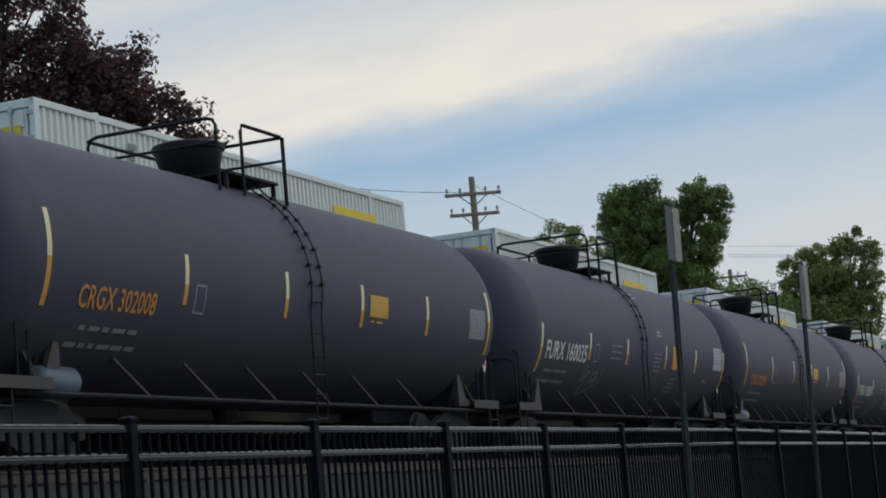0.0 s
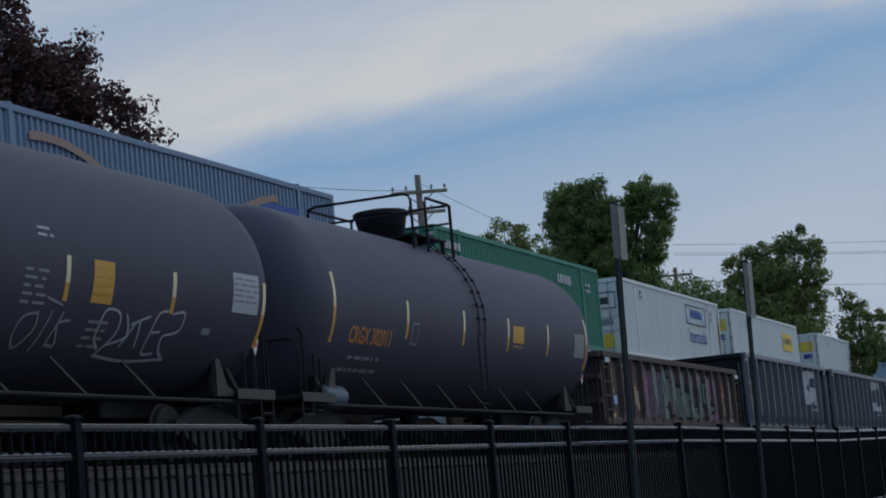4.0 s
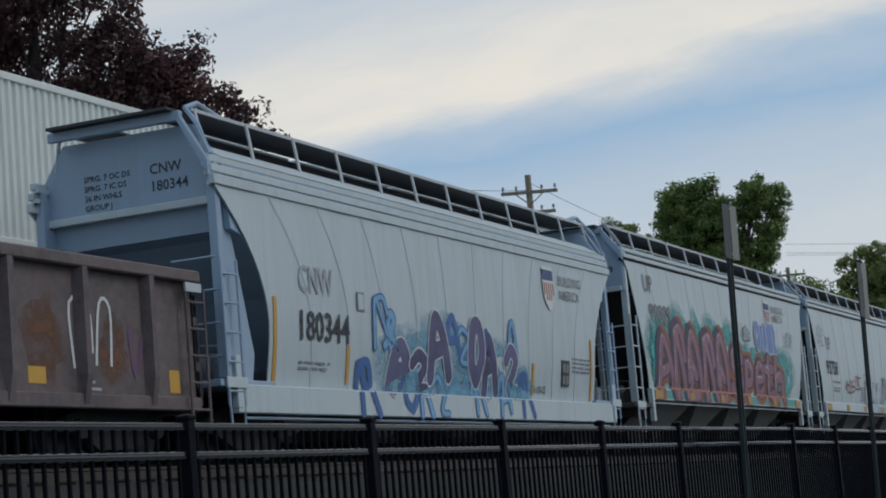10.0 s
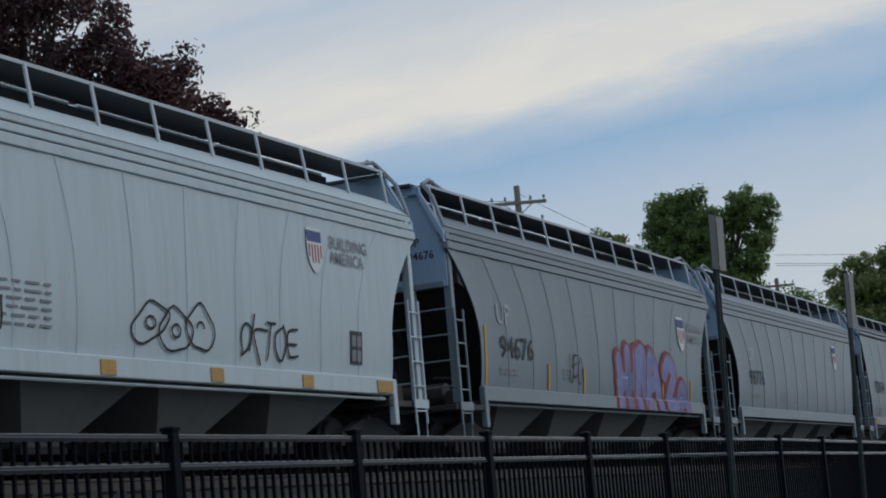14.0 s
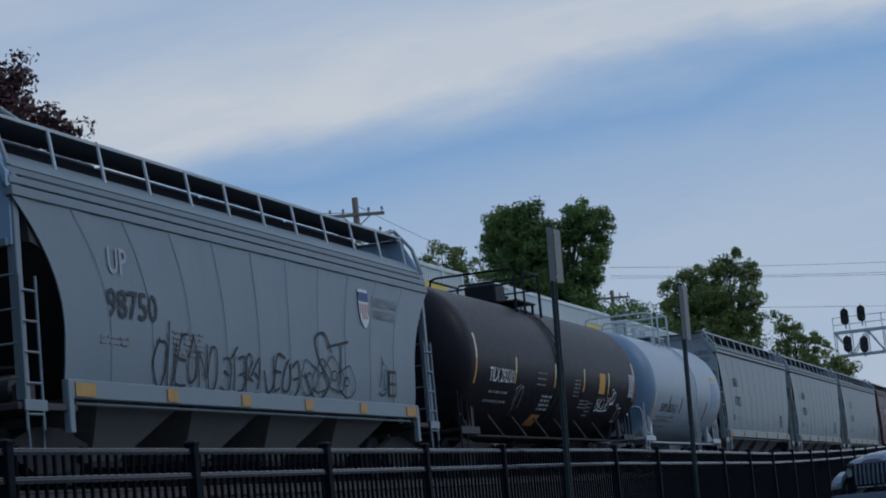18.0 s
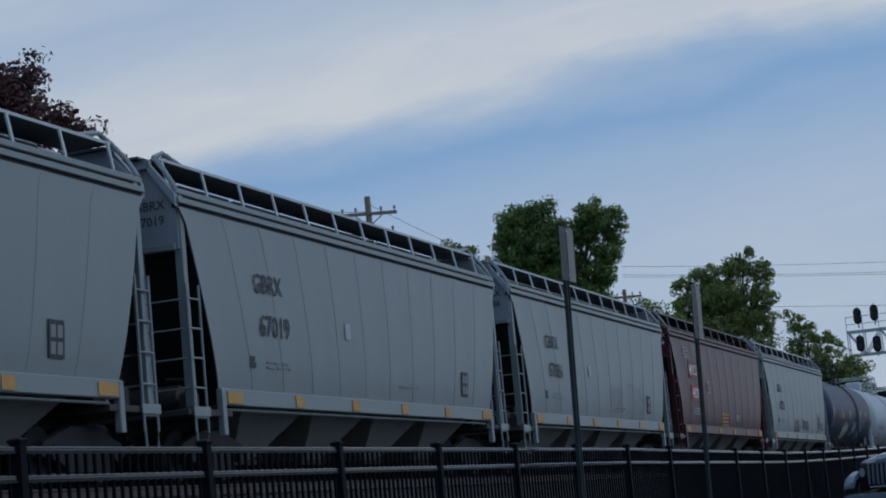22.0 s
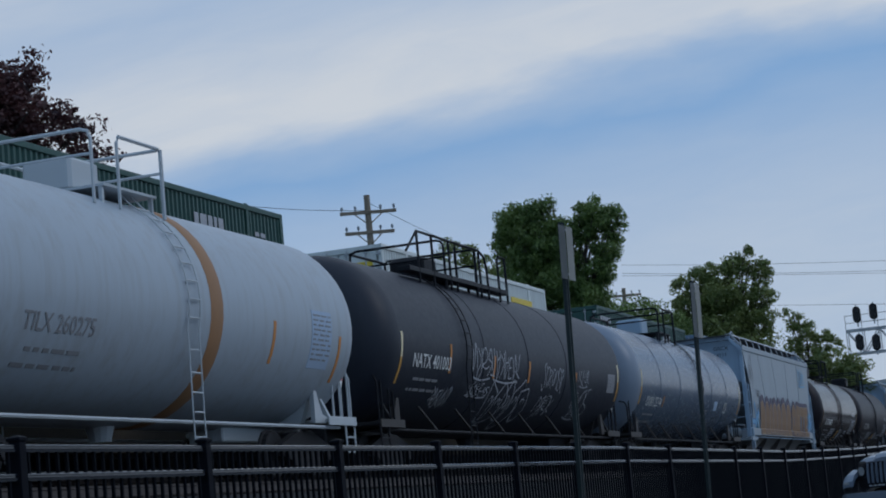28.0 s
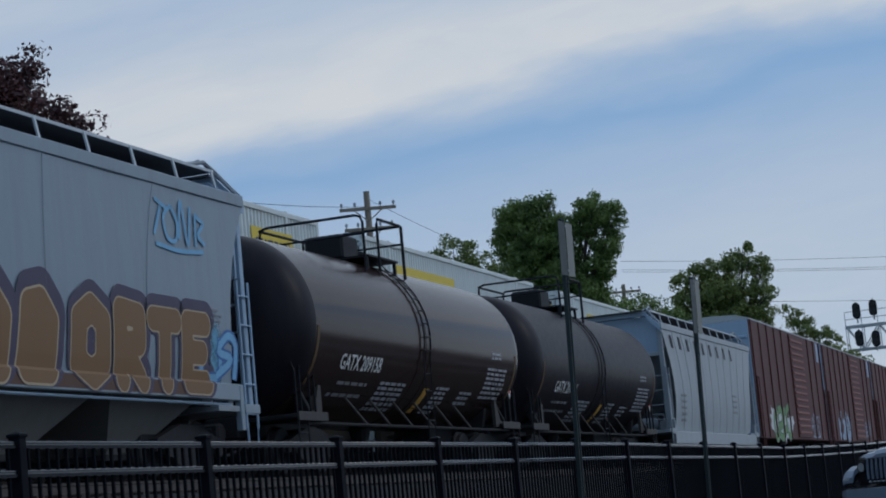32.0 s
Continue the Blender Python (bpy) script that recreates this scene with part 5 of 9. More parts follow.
# ---------------------------------------------------------------- gondolas and boxcars
def gondola(label, L=17.4, body=15.6, floor=0.85, top=3.2, paint=None, ribs=13, ladders=True, rib_out=0.14, marks=(), tops=None, walls=None, first_rib=0.55):
    car = thing("gondola_car", label, "gondola car", "cars of the near freight train")
    paint = paint or CSX_BLACK
    h = body / 2
    Y = 1.44
    for side in (-1, 1):
        ys = sorted((side * Y, side * (Y - 0.03)))
        part("side_wall", Shape().box(-h, h, ys[0], ys[1], floor, top - 0.1), walls or paint, car)
        ys = sorted((side * (Y - 0.10), side * (Y + rib_out)))
        part("top_chord", Shape().box(-h - 0.03, h + 0.03, ys[0], ys[1], top - 0.16, top, 0.02), tops or paint, car)
        ys = sorted((side * (Y - 0.06), side * (Y + 0.06)))
        part("bottom_sill", Shape().box(-h, h, ys[0], ys[1], floor - 0.18, floor, 0.015), walls or paint, car)
        for i in range(ribs):
            x = -h + first_rib + (body - 2 * first_rib) * i / (ribs - 1)
            if walls and i in (0, ribs - 1):
                x += 0.36 if i else -0.36
            rb = Shape()
            y0, y1 = side * Y, side * (Y + rib_out)
            zb = floor - 0.12
            rb.loft([[(x - 0.10, y0, z), (x + 0.10, y0, z), (x + 0.055, y1 if z > zb + 0.3 else (y0 + y1) / 2, z), (x - 0.055, y1 if z > zb + 0.3 else (y0 + y1) / 2, z)] for z in (zb, zb + 0.35, top - 0.15)])
            part("side_rib", rb, paint, car)
    for sgn in (-1, 1):
        a, b = sorted((sgn * h, sgn * (h - 0.05)))
        part("end_wall", Shape().box(a, b, -Y, Y, floor, top - 0.1), walls or paint, car)
        a, b = sorted((sgn * (h - 0.06), sgn * (h + 0.12)))
        e = Shape().box(a, b, -Y - 0.05, Y + 0.05, top - 0.16, top, 0.02)
        for z in (floor + 0.35, floor + 0.95, floor + 1.5):
            if z < top - 0.3:
                e.box(a, b, -Y, Y, z, z + 0.14, 0.02)
        part("end_beam", e, walls or paint, car)
        if ladders:
            ladder(sgn * (h + 0.10), sgn * (h - 0.36), -Y - 0.12, floor - 0.35, top - 0.25, paint, car, rungs=5, r=0.025)
            ladder(sgn * (h + 0.16), sgn * (h + 0.16), -Y + 0.05, floor - 0.1, top - 0.3, paint, car, rungs=1, r=0.03, name="brake_rod")
        a, b = sorted((sgn * (h - 2.2), sgn * (L / 2 - 0.6)))
        part("stub_sill", Shape().box(a, b, -0.33, 0.33, 0.68, floor, 0.02), UNDER, car)
        part("end_apron", Shape().box(*sorted((sgn * (h - 0.3), sgn * h)), -Y, Y, floor - 0.2, floor, 0.01), paint, car)
        part("end_tag", Shape().box(*sorted((sgn * (h - 0.02), sgn * (h - 0.42))), -Y - 0.17, -Y - 0.14, top - 0.30, top - 0.18), WHITE_BAR, car)
    fl = Shape().box(-h, h, -Y + 0.02, Y - 0.02, floor - 0.1, floor)
    part("floor_plate", fl, UNDER, car)

    def surf(z):
        return -Y
    for m in marks:
        m(car, surf)
    running_gear(car, L / 2)
    return car, surf


def boxcar(label, L=17.2, body=15.9, paint=None, seed=1):
    car = thing("boxcar", label, "boxcar", "cars of the near freight train")
    paint = paint or RED_BOX
    h, Y, z0, z1 = body / 2, 1.5, 0.95, 5.7
    b = Shape().box(-h, h, -Y, Y, z0, z1, 0.03)
    part("body", b, paint, car)
    rf = Shape().prism_x([(-Y - 0.03, z1), (-1.0, z1 + 0.16), (0, z1 + 0.22), (1.0, z1 + 0.16), (Y + 0.03, z1), (Y + 0.03, z1 - 0.05), (-Y - 0.03, z1 - 0.05)], -h - 0.05, h + 0.05)
    part("roof", rf, GALV, car)
    n = 10
    part("corner_plate", Shape().box(h - 1.15, h - 0.6, -Y - 0.014, -Y - 0.003, z1 - 1.0, z1 - 0.1, 0.0), PALE_SPRAY, car, "pale worn plate at the top corner")
    for side in (-1, 1):
        for i in range(n + 1):
            x = -h + 0.2 + (body - 0.4) * i / n
            if -0.05 < -side * x < 3.65:
                continue
            ys = sorted((side * Y, side * (Y + 0.05)))
            part("side_post", Shape().box(x - 0.05, x + 0.05, ys[0], ys[1], z0 + 0.05, z1 - 0.05, 0.01), paint, car)
        ys = sorted((side * Y, side * (Y + 0.06)))
        d0, d1 = (0.1, 3.5) if side < 0 else (-3.5, -0.1)
        d = Shape().box(d0, d1, ys[0], ys[1], z0 + 0.1, z1 - 0.12, 0.015)
        dr = part("sliding_door", d, paint, car)
        for i in range(15):
            z = z0 + 0.25 + i * 0.29
            ys = sorted((side * (Y + 0.06), side * (Y + 0.10)))
            part("door_rib", Shape().box(d0 + 0.05, d1 - 0.05, ys[0], ys[1], z, z + 0.13, 0.03), MATS.get("faded_red_door_paint") or material("faded_red_door_paint", (0.28, 0.12, 0.10), 0.6, vary=0.15), dr)
    for sgn in (-1, 1):
        ladder(sgn * (h - 0.02), sgn * (h - 0.42), -Y - 0.09, 0.6, 3.4, paint, car, rungs=7)
        part("end_wall", Shape().box(*sorted((sgn * (h + 0.003), sgn * (h + 0.06))), -Y + 0.04, Y - 0.04, z0 + 0.05, z1 - 0.06, 0.02), STEEL_BLUE, car, "faded blue-grey end wall")
        for k in range(6):
            part("end_rib", Shape().box(*sorted((sgn * (h + 0.06), sgn * (h + 0.11))), -Y + 0.12, Y - 0.12, z0 + 0.45 + 0.7 * k, z0 + 0.6 + 0.7 * k, 0.03), STEEL_BLUE, car)
        a, b2 = sorted((sgn * (h - 2), sgn * (L / 2 - 0.6)))
        part("stub_sill", Shape().box(a, b2, -0.33, 0.33, 0.7, 1.0), UNDER, car)
    running_gear(car, L / 2)
    return car, (lambda z: -Y)


# ---------------------------------------------------------------- containers and well cars
C_LEN, C_W, C_H = 16.15, 2.59, 2.90


def container(label, paint, marks=(), end_marks=(), smooth_side=False, doors=None, name="shipping_container", simple=False):
    """A 53-foot corrugated container; its base is at z = 0."""
    c = thing(name, label, "container", "containers of the far train")
    h, w = C_LEN / 2, C_W / 2
    pitch = 0.20
    for side in (-1, 1):
        s = Shape()
        y = w - 0.03
        pts = []
        x = -h + 0.12
        d = 0.05 if not smooth_side else 0.008
        while x < h - 0.12:
            pts += [(x, y), (x + 0.07, y), (x + 0.10, y - d), (x + 0.17, y - d)]
            x += pitch
        pts.append((h - 0.10, y))
        s.loft([[(a, side * b, z) for a, b in pts] + [(a, side * (b - 0.02), z) for a, b in reversed(pts)] for z in (0.16, C_H - 0.12)], caps=False)
        part("side_wall", s, paint, c)
        ys = sorted((side * w, side * (w - 0.10)))
        part("top_rail", Shape().box(-h, h, ys[0], ys[1], C_H - 0.13, C_H, 0.012), paint, c)
        part("bottom_rail", Shape().box(-h, h, ys[0], ys[1], 0.0, 0.17, 0.012), paint, c)
        for x in (-h + 0.08, h - 0.08, -6.05, 6.05):
            inner = abs(x) < 7
            part("corner_post" if not inner else "lifting_post", Shape().box(x - (0.08 if not inner else 0.07), x + (0.08 if not inner else 0.07), *sorted((side * (w + 0.003), side * (w - 0.12))), 0.0, C_H + (0.0 if not inner else 0.03), 0.012), paint, c)
    r = Shape().box(-h + 0.05, h - 0.05, -w + 0.05, w - 0.05, C_H - 0.06, C_H - 0.02)
    part("roof_sheet", r, paint, c)
    part("floor", Shape().box(-h + 0.05, h - 0.05, -w + 0.05, w - 0.05, 0.08, 0.16), UNDER, c)
    # front wall at +x, doors at -x
    part("front_wall", Shape().box(h - 0.05, h - 0.01, -w + 0.1, w - 0.1, 0.15, C_H - 0.1), paint, c)
    part("door_header", Shape().box(-h + 0.0, -h + 0.12, -w + 0.1, w - 0.1, C_H - 0.16, C_H - 0.005, 0.01), paint, c)
    part("door_sill", Shape().box(-h + 0.0, -h + 0.12, -w + 0.1, w - 0.1, 0.0, 0.14, 0.01), paint, c)
    for y0, y1 in ((-w + 0.17, -0.015), (0.015, w - 0.17)):
        d = part("door", Shape().box(-h + 0.03, -h + 0.09, y0, y1, 0.15, C_H - 0.17, 0.012), doors or paint, c)
        if simple:
            continue
        for z in (0.45, 0.95, 1.45, 1.95, 2.4):
            part("door_panel", Shape().box(-h + 0.012, -h + 0.03, y0 + 0.06, y1 - 0.06, z, z + 0.3, 0.008), doors or paint, d)
        for k in (0.28, 0.78):
            y = y0 + (y1 - y0) * k
            rod = Shape().tube([(-h - 0.015, y, 0.1), (-h - 0.015, y, C_H - 0.1)], 0.02, 6)
            for z in (0.2, 0.9, 1.6, 2.3, 2.7):
                rod.box(-h - 0.04, -h + 0.03, y - 0.05, y + 0.05, z - 0.03, z + 0.03)
            part("locking_rod", rod, GALV, d)
    for y in (-w + 0.10, w - 0.10):
        for z in (0.35, 0.95, 1.55, 2.15, 2.6):
            if not simple and y < 0:
                part("hinge", Shape().box(-h - 0.02, -h + 0.05, y - 0.07, y + 0.07, z, z + 0.09, 0.01), GALV, c)

    def surf(z):
        return -w

    for m in marks:
        m(c, surf)
    for k, (y0, y1, z0, z1, m) in enumerate(end_marks):
        part("door_sign", Shape().box(-h + 0.002 - 0.003 * k, -h + 0.014, y0, y1, z0, z1), m, c)
    return c, surf


def well_car(kind_label):
    car = thing("well_car", kind_label, "well car", "cars of the far train")
    h = 8.6
    for side in (-1, 1):
        ys = sorted((side * 1.52, side * 1.36))
        part("side_beam", Shape().box(-h, h, ys[0], ys[1], 0.35, 1.15, 0.03), MATS.get("grimy_well_car_paint") or material("grimy_well_car_paint", (0.05, 0.038, 0.022), 0.75, vary=0.25, streak=0.4, dirt=(0.04, 0.03, 0.025), dirt_amount=0.7), car)
    part("well_floor", Shape().box(-h, h, -1.4, 1.4, 0.28, 0.36), UNDER, car)
    for sgn in (-1, 1):
        a, b = sorted((sgn * (h - 0.1), sgn * (h + 1.2)))
        part("end_deck", Shape().box(a, b, -1.3, 1.3, 0.95, 1.15, 0.02), UNDER, car)
        tr = twin(FRAME_MESH, pose(sgn * (h + 0.6), 0, 0), car)
        tr.name = "truck"
        for dx in (-0.87, 0.87):
            wh = twin(WHEEL_MESH, pose(dx, 0, 0), tr)
            wh.name = "wheelset"
    return car

# ---------------------------------------------------------------- ground, tracks
NEAR_Y, FAR_Y = 14.9, 19.8                 # track centres
GRADE = -0.0045                            # the line falls away towards +x


def fall(x):
    """How far the line has fallen at x; it is level far off on both sides."""
    return GRADE * (min(max(x, -40.0), 230.0) - 36)


def near_rail(x):
    return EYE + 0.80 + fall(x)


def far_rail(x):
    return EYE + 1.33 + fall(x)


def ground_sheet():
    s = Shape()
    # bank beyond y = 23 is added unseen, to hide sky under the cars
    ys = [(-1500, 0.0), (-60, 0.0), (5.2, 0.0), (6.0, 0.04), (7.2, 0.1), (9.5, 0.7), (11.4, 1.15), (12.3, 1.35), (16.8, 1.4), (18.2, 1.7), (22.4, 1.75), (23.4, 2.5), (24.6, 3.3), (26.5, 3.6), (32, 3.2), (80, 2.0), (1500, 1.0)]
    xs = [-1500, -200, -60] + list(range(-40, 240, 8)) + [260, 400, 800, 2500]
    rnd = random.Random(4)
    verts = []
    for x in xs:
        for y, z in ys:
            q = fall(x) if 7.4 < y < 40 else 0
            verts.append((x, y, z + q + (rnd.uniform(-0.04, 0.04) if 7 < y < 13 else 0)))
    k = len(ys)
    faces = [(i * k + j, (i + 1) * k + j, (i + 1) * k + j + 1, i * k + j + 1) for i in range(len(xs) - 1) for j in range(k - 1)]
    s.add(verts, faces)
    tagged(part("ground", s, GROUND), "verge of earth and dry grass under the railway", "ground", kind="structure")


ground_sheet()
tagged(part("road", Shape().box(-200, 300, -5.0, 4.6, -0.1, 0.03), ASPHALT), "grey asphalt street beside the railway fence", "road", kind="structure")
tagged(part("kerb", Shape().box(-200, 300, 4.6, 4.78, -0.1, 0.17, 0.015), CONCRETE), "pale concrete kerb along the street", "kerb", kind="structure")
tagged(part("pavement", Shape().box(-200, 300, 4.78, 6.3, -0.1, 0.05), CONCRETE), "concrete pavement at the foot of the fence", "pavement", kind="structure")


def track(y, rail, name):
    b = Shape()
    stops = (-560, -40, 0, 60, 120, 180, 230, 760)
    b.loft([[(x, y - 2.6, rail(x) - 1.2), (x, y - 1.75, rail(x) - 0.34), (x, y - 1.45, rail(x) - 0.24), (x, y + 1.45, rail(x) - 0.24), (x, y + 1.75, rail(x) - 0.34), (x, y + 2.6, rail(x) - 1.2)] for x in stops])
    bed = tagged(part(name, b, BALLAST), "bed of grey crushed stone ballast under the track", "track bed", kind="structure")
    for yy in (y - 0.76, y + 0.76):
        r = Shape()
        pr = [(-0.07, -0.18), (0.07, -0.18), (0.07, -0.165), (0.012, -0.15), (0.012, -0.045), (0.036, -0.035), (0.036, 0.0), (-0.036, 0.0), (-0.036, -0.035), (-0.012, -0.045), (-0.012, -0.15), (-0.07, -0.165)]
        r.loft([[(x, yy + a, rail(x) + c) for a, c in pr] for x in stops])
        part("rail", r, RAIL, bed)
    tie = None
    for i in range(150):
        x = -20 + i * 0.6
        m = pose(x, y, rail(x) - 0.29)
        if tie is None:
            tie = part("tie", Shape().box(-0.115, 0.115, -1.3, 1.3, -0.1, 0.105, 0.01), TIE, bed)
            tie.matrix_basis = m
        else:
            twin(tie, m, bed)


track(NEAR_Y, near_rail, "track_bed_near")
track(FAR_Y, far_rail, "track_bed_far")

# ---------------------------------------------------------------- fence
FENCE_Y, FENCE_X0, SPAN = 5.99, 10.007, 2.44
TOP = EYE + 0.654


def fence_lift(k):
    """The fence follows the street: level, then falling to its eleventh post, then rising."""
    return 0.012 if k < 6 else 0.012 - 0.0134 * (k - 6) if k < 11 else min(0.10, -0.055 + 0.004 * (k - 11) + 0.002 * (k - 11) ** 2)


def bay(k):
    rise = fence_lift(k + 1) - fence_lift(k)
    return pose(FENCE_X0 + k * SPAN, FENCE_Y, fence_lift(k), 0, -math.degrees(math.atan(rise / SPAN)), 0)


def build_fence():
    f = thing("railing_fence", "black steel picket fence with two top rails", "fence")
    ps = Shape()
    ps.box(-0.038, 0.038, -0.038, 0.038, -0.12, TOP - 0.035, 0.004)
    cap = Shape()
    cap.box(-0.046, 0.046, -0.046, 0.046, TOP - 0.035, TOP - 0.012, 0.004)
    cap.loft([[(-0.042, -0.042, TOP - 0.012), (0.042, -0.042, TOP - 0.012), (0.042, 0.042, TOP - 0.012), (-0.042, 0.042, TOP - 0.012)], [(-0.012, -0.012, TOP), (0.012, -0.012, TOP), (0.012, 0.012, TOP), (-0.012, 0.012, TOP)]])
    rails = [TOP - 0.075, EYE + 0.412, 0.30]
    rs = Shape()
    for z in rails:
        rs = Shape().prism_x([(-0.020, z - 0.022), (0.020, z - 0.022), (0.020, z + 0.022), (-0.010, z + 0.022), (-0.019, z + 0.019), (-0.022, z + 0.011), (-0.017, z + 0.006), (-0.017, z - 0.002), (-0.023, z - 0.008), (-0.021, z - 0.016)], 0.04, SPAN - 0.04)
        first = part("fence_rail", rs, FENCE_RAIL, f)
        first.matrix_basis = bay(-3)
        for k in range(-2, 45):
            twin(first, bay(k), f)
    post = part("fence_post", ps, FENCE_BLACK, f)
    post.matrix_basis = pose(FENCE_X0 - 3 * SPAN, FENCE_Y, fence_lift(-3))
    pc = part("post_cap", cap, FENCE_BLACK, post)
    for k in range(-2, 46):
        p = twin(post, pose(FENCE_X0 + k * SPAN, FENCE_Y, fence_lift(k)), f)
        twin(pc, pose(0, 0, 0), p)
    pk = Shape().box(-0.0095, 0.0095, -0.0095, 0.0095, 0.14, rails[0] + 0.005, 0.0)
    pick = part("picket", pk, PICKET_BLACK, f)
    pick.matrix_basis = pose(FENCE_X0 + 0.11, FENCE_Y, fence_lift(0))
    n = 21
    for k in range(0, 13):
        for i in range(n):
            if k == 0 and i == 0:
                continue
            a = 0.11 + i * (SPAN - 0.22) / (n - 1)
            twin(pick, pose(FENCE_X0 + k * SPAN + a, FENCE_Y, fence_lift(k + a / SPAN)), f)
    far = Shape()
    for k in list(range(-3, 0)) + list(range(13, 45)):
        for i in range(n):
            a = 0.11 + i * (SPAN - 0.22) / (n - 1)
            x, up = FENCE_X0 + k * SPAN + a, fence_lift(k + a / SPAN)
            far.box(x - 0.0095, x + 0.0095, FENCE_Y - 0.0095, FENCE_Y + 0.0095, 0.14 + up, rails[0] + 0.005 + up)
    tagged(part("picket_run", far, PICKET_BLACK, f), kind="stuff")


build_fence()


def sign_post(x, y, top, plate_h, plate_w, label):
    """A street sign on a channel post, seen from behind and edge on."""
    s = thing("street_sign", label, "sign", "street signs along the fence")
    s.matrix_basis = pose(x, y, 0.04, 1.6, 0, -4)
    p = Shape()
    prof = [(-0.045, -0.02), (-0.03, -0.02), (-0.022, 0.02), (0.022, 0.02), (0.03, -0.02), (0.045, -0.02), (0.045, -0.012), (0.036, -0.012), (0.028, 0.03), (-0.028, 0.03), (-0.036, -0.012), (-0.045, -0.012)]
    p.loft([[(a, b, z) for a, b in prof] for z in (0.0, top + 0.03)])
    part("post", p, SIGN_STEEL, s)
    for x0, m in ((-0.23, SIGN_PLATE), (0.02, SIGN_BACK)):
        part("sign_plate", Shape().box(x0, x0 + 0.22, -0.038, -0.034, top - plate_h, top - 0.015, 0.0), m, s)
    b = Shape()
    for z in (top - 0.06, top - plate_h + 0.06):
        b.tube([(0, -0.045, z), (0, -0.034, z)], 0.012, 6)
    part("bolt", b, GALV, s)
    return s


sign_post(21.29, 5.75, EYE + 3.02, 0.62, 0.46, "back of a street sign on a dark green steel post")
sign_post(28.3, 5.75, EYE + 2.92, 0.80, 0.46, "back of a tall street sign on a dark green steel post")

# ---------------------------------------------------------------- poles, wires, signal bridge
def utility_pole(x, y, top, arms, label, scale=1.0):
    p = thing("utility_pole", label, "utility pole", "utility poles")
    p.matrix_basis = pose(x, y, 0.3)
    t = top - 0.3
    part("pole", Shape().tube([(0, 0, 0), (0, 0, t * 0.5), (0, 0, t)], [0.2, 0.17, 0.13], 12), WOOD_POLE, p, smooth=True)
    for dz, half, ang in arms:
        a = part("cross_arm", Shape().box(-half, half, -0.16, -0.05, t - dz - 0.07, t - dz + 0.07, 0.01), WOOD_POLE, p)
        a.matrix_basis = pose(0, 0, 0, 0, 0, ang)
        for q in (-0.92, -0.45, 0.45, 0.92):
            ins = Shape().loft([[(half * q + r * math.cos(2 * math.pi * j / 8), -0.1 + r * math.sin(2 * math.pi * j / 8), t - dz + dz2) for j in range(8)] for r, dz2 in ((0.02, 0.07), (0.025, 0.14), (0.06, 0.15), (0.05, 0.2), (0.065, 0.21), (0.045, 0.28), (0.02, 0.3))])
            part("insulator", ins, END_GREY, a)
        br = Shape()
        br.tube([(-half * 0.5, -0.12, t - dz - 0.05), (0, -0.14, t - dz - 0.55)], 0.025, 5)
        br.tube([(half * 0.5, -0.12, t - dz - 0.05), (0, -0.14, t - dz - 0.55)], 0.025, 5)
        part("arm_brace", br, WOOD_POLE, a)
    return p


def wire(a, b, sag, r=0.012):
    pts = []
    for i in range(25):
        q = i / 24
        pts.append((a[0] + (b[0] - a[0]) * q, a[1] + (b[1] - a[1]) * q, a[2] + (b[2] - a[2]) * q - 4 * sag * q * (1 - q)))
    w = part("overhead_wire", Shape().tube(pts, r, 4), RAILING)
    return tagged(w, "thin dark overhead wire between poles", "wire", "overhead wires")


def signal_bridge():
    g = thing("signal_gantry", "galvanised lattice signal gantry with black signal heads over the tracks", "signal gantry")
    g.matrix_basis = pose(149, 0, 0)
    y0, y1, zb, zt = 9.0, 18.5, EYE + 8.75, EYE + 10.5
    for y in (y0, y0 + 1.2):
        part("leg", Shape().box(-0.2, 0.2, y - 0.15, y + 0.15, 0.0, zt, 0.02), GALV, g)
    for x in (-0.6, 0.6):
        for z in (zb, zt):
            part("chord", Shape().box(x - 0.08, x + 0.08, y0, y1, z - 0.08, z + 0.08), GALV, g)
        d = Shape()
        n = 8
        for i in range(n):
            a, b = y0 + (y1 - y0) * i / n, y0 + (y1 - y0) * (i + 1) / n
            d.tube([(x, a, zb), (x, b, zt)] if i % 2 else [(x, a, zt), (x, b, zb)], 0.05, 5)
            d.tube([(x, b, zb), (x, b, zt)], 0.04, 5)
        part("lattice", d, GALV, g)
    rl = Shape()
    for z in (zt + 0.55, zt + 1.1):
        rl.tube([(-0.6, y0, z), (-0.6, y1, z)], 0.03, 5)
    for i in range(9):
        y = y0 + (y1 - y0) * i / 8
        rl.tube([(-0.6, y, zt), (-0.6, y, zt + 1.1)], 0.03, 5)
    part("handrail", rl, GALV, g)
    for y, z in ((17.56, zt + 1.1), (16.33, zt + 1.2), (17.58, zt - 0.95), (16.38, zt - 1.1)):
        h = Shape()
        ring = [(y + 0.30 * math.cos(a), z + 0.30 * math.sin(a) + (0.3 if math.sin(a) > 0 else -0.3)) for a in [2 * math.pi * i / 20 for i in range(20)]]
        h.loft([[(x, a, b) for a, b in ring] for x in (-0.95, -0.9)])
        hd = part("signal_head", h, SIGNAL_BLACK, g)
        hood = Shape()
        for dz in (-0.3, 0.3):
            hood.tube([(-0.95, y, z + dz), (-1.25, y, z + dz)], 0.14, 10)
        part("signal_hood", hood, SIGNAL_BLACK, hd)
        part("signal_mast", Shape().tube([(-0.75, y, z - 0.9), (-0.75, y, z + 0.7)], 0.06, 6), GALV, g)


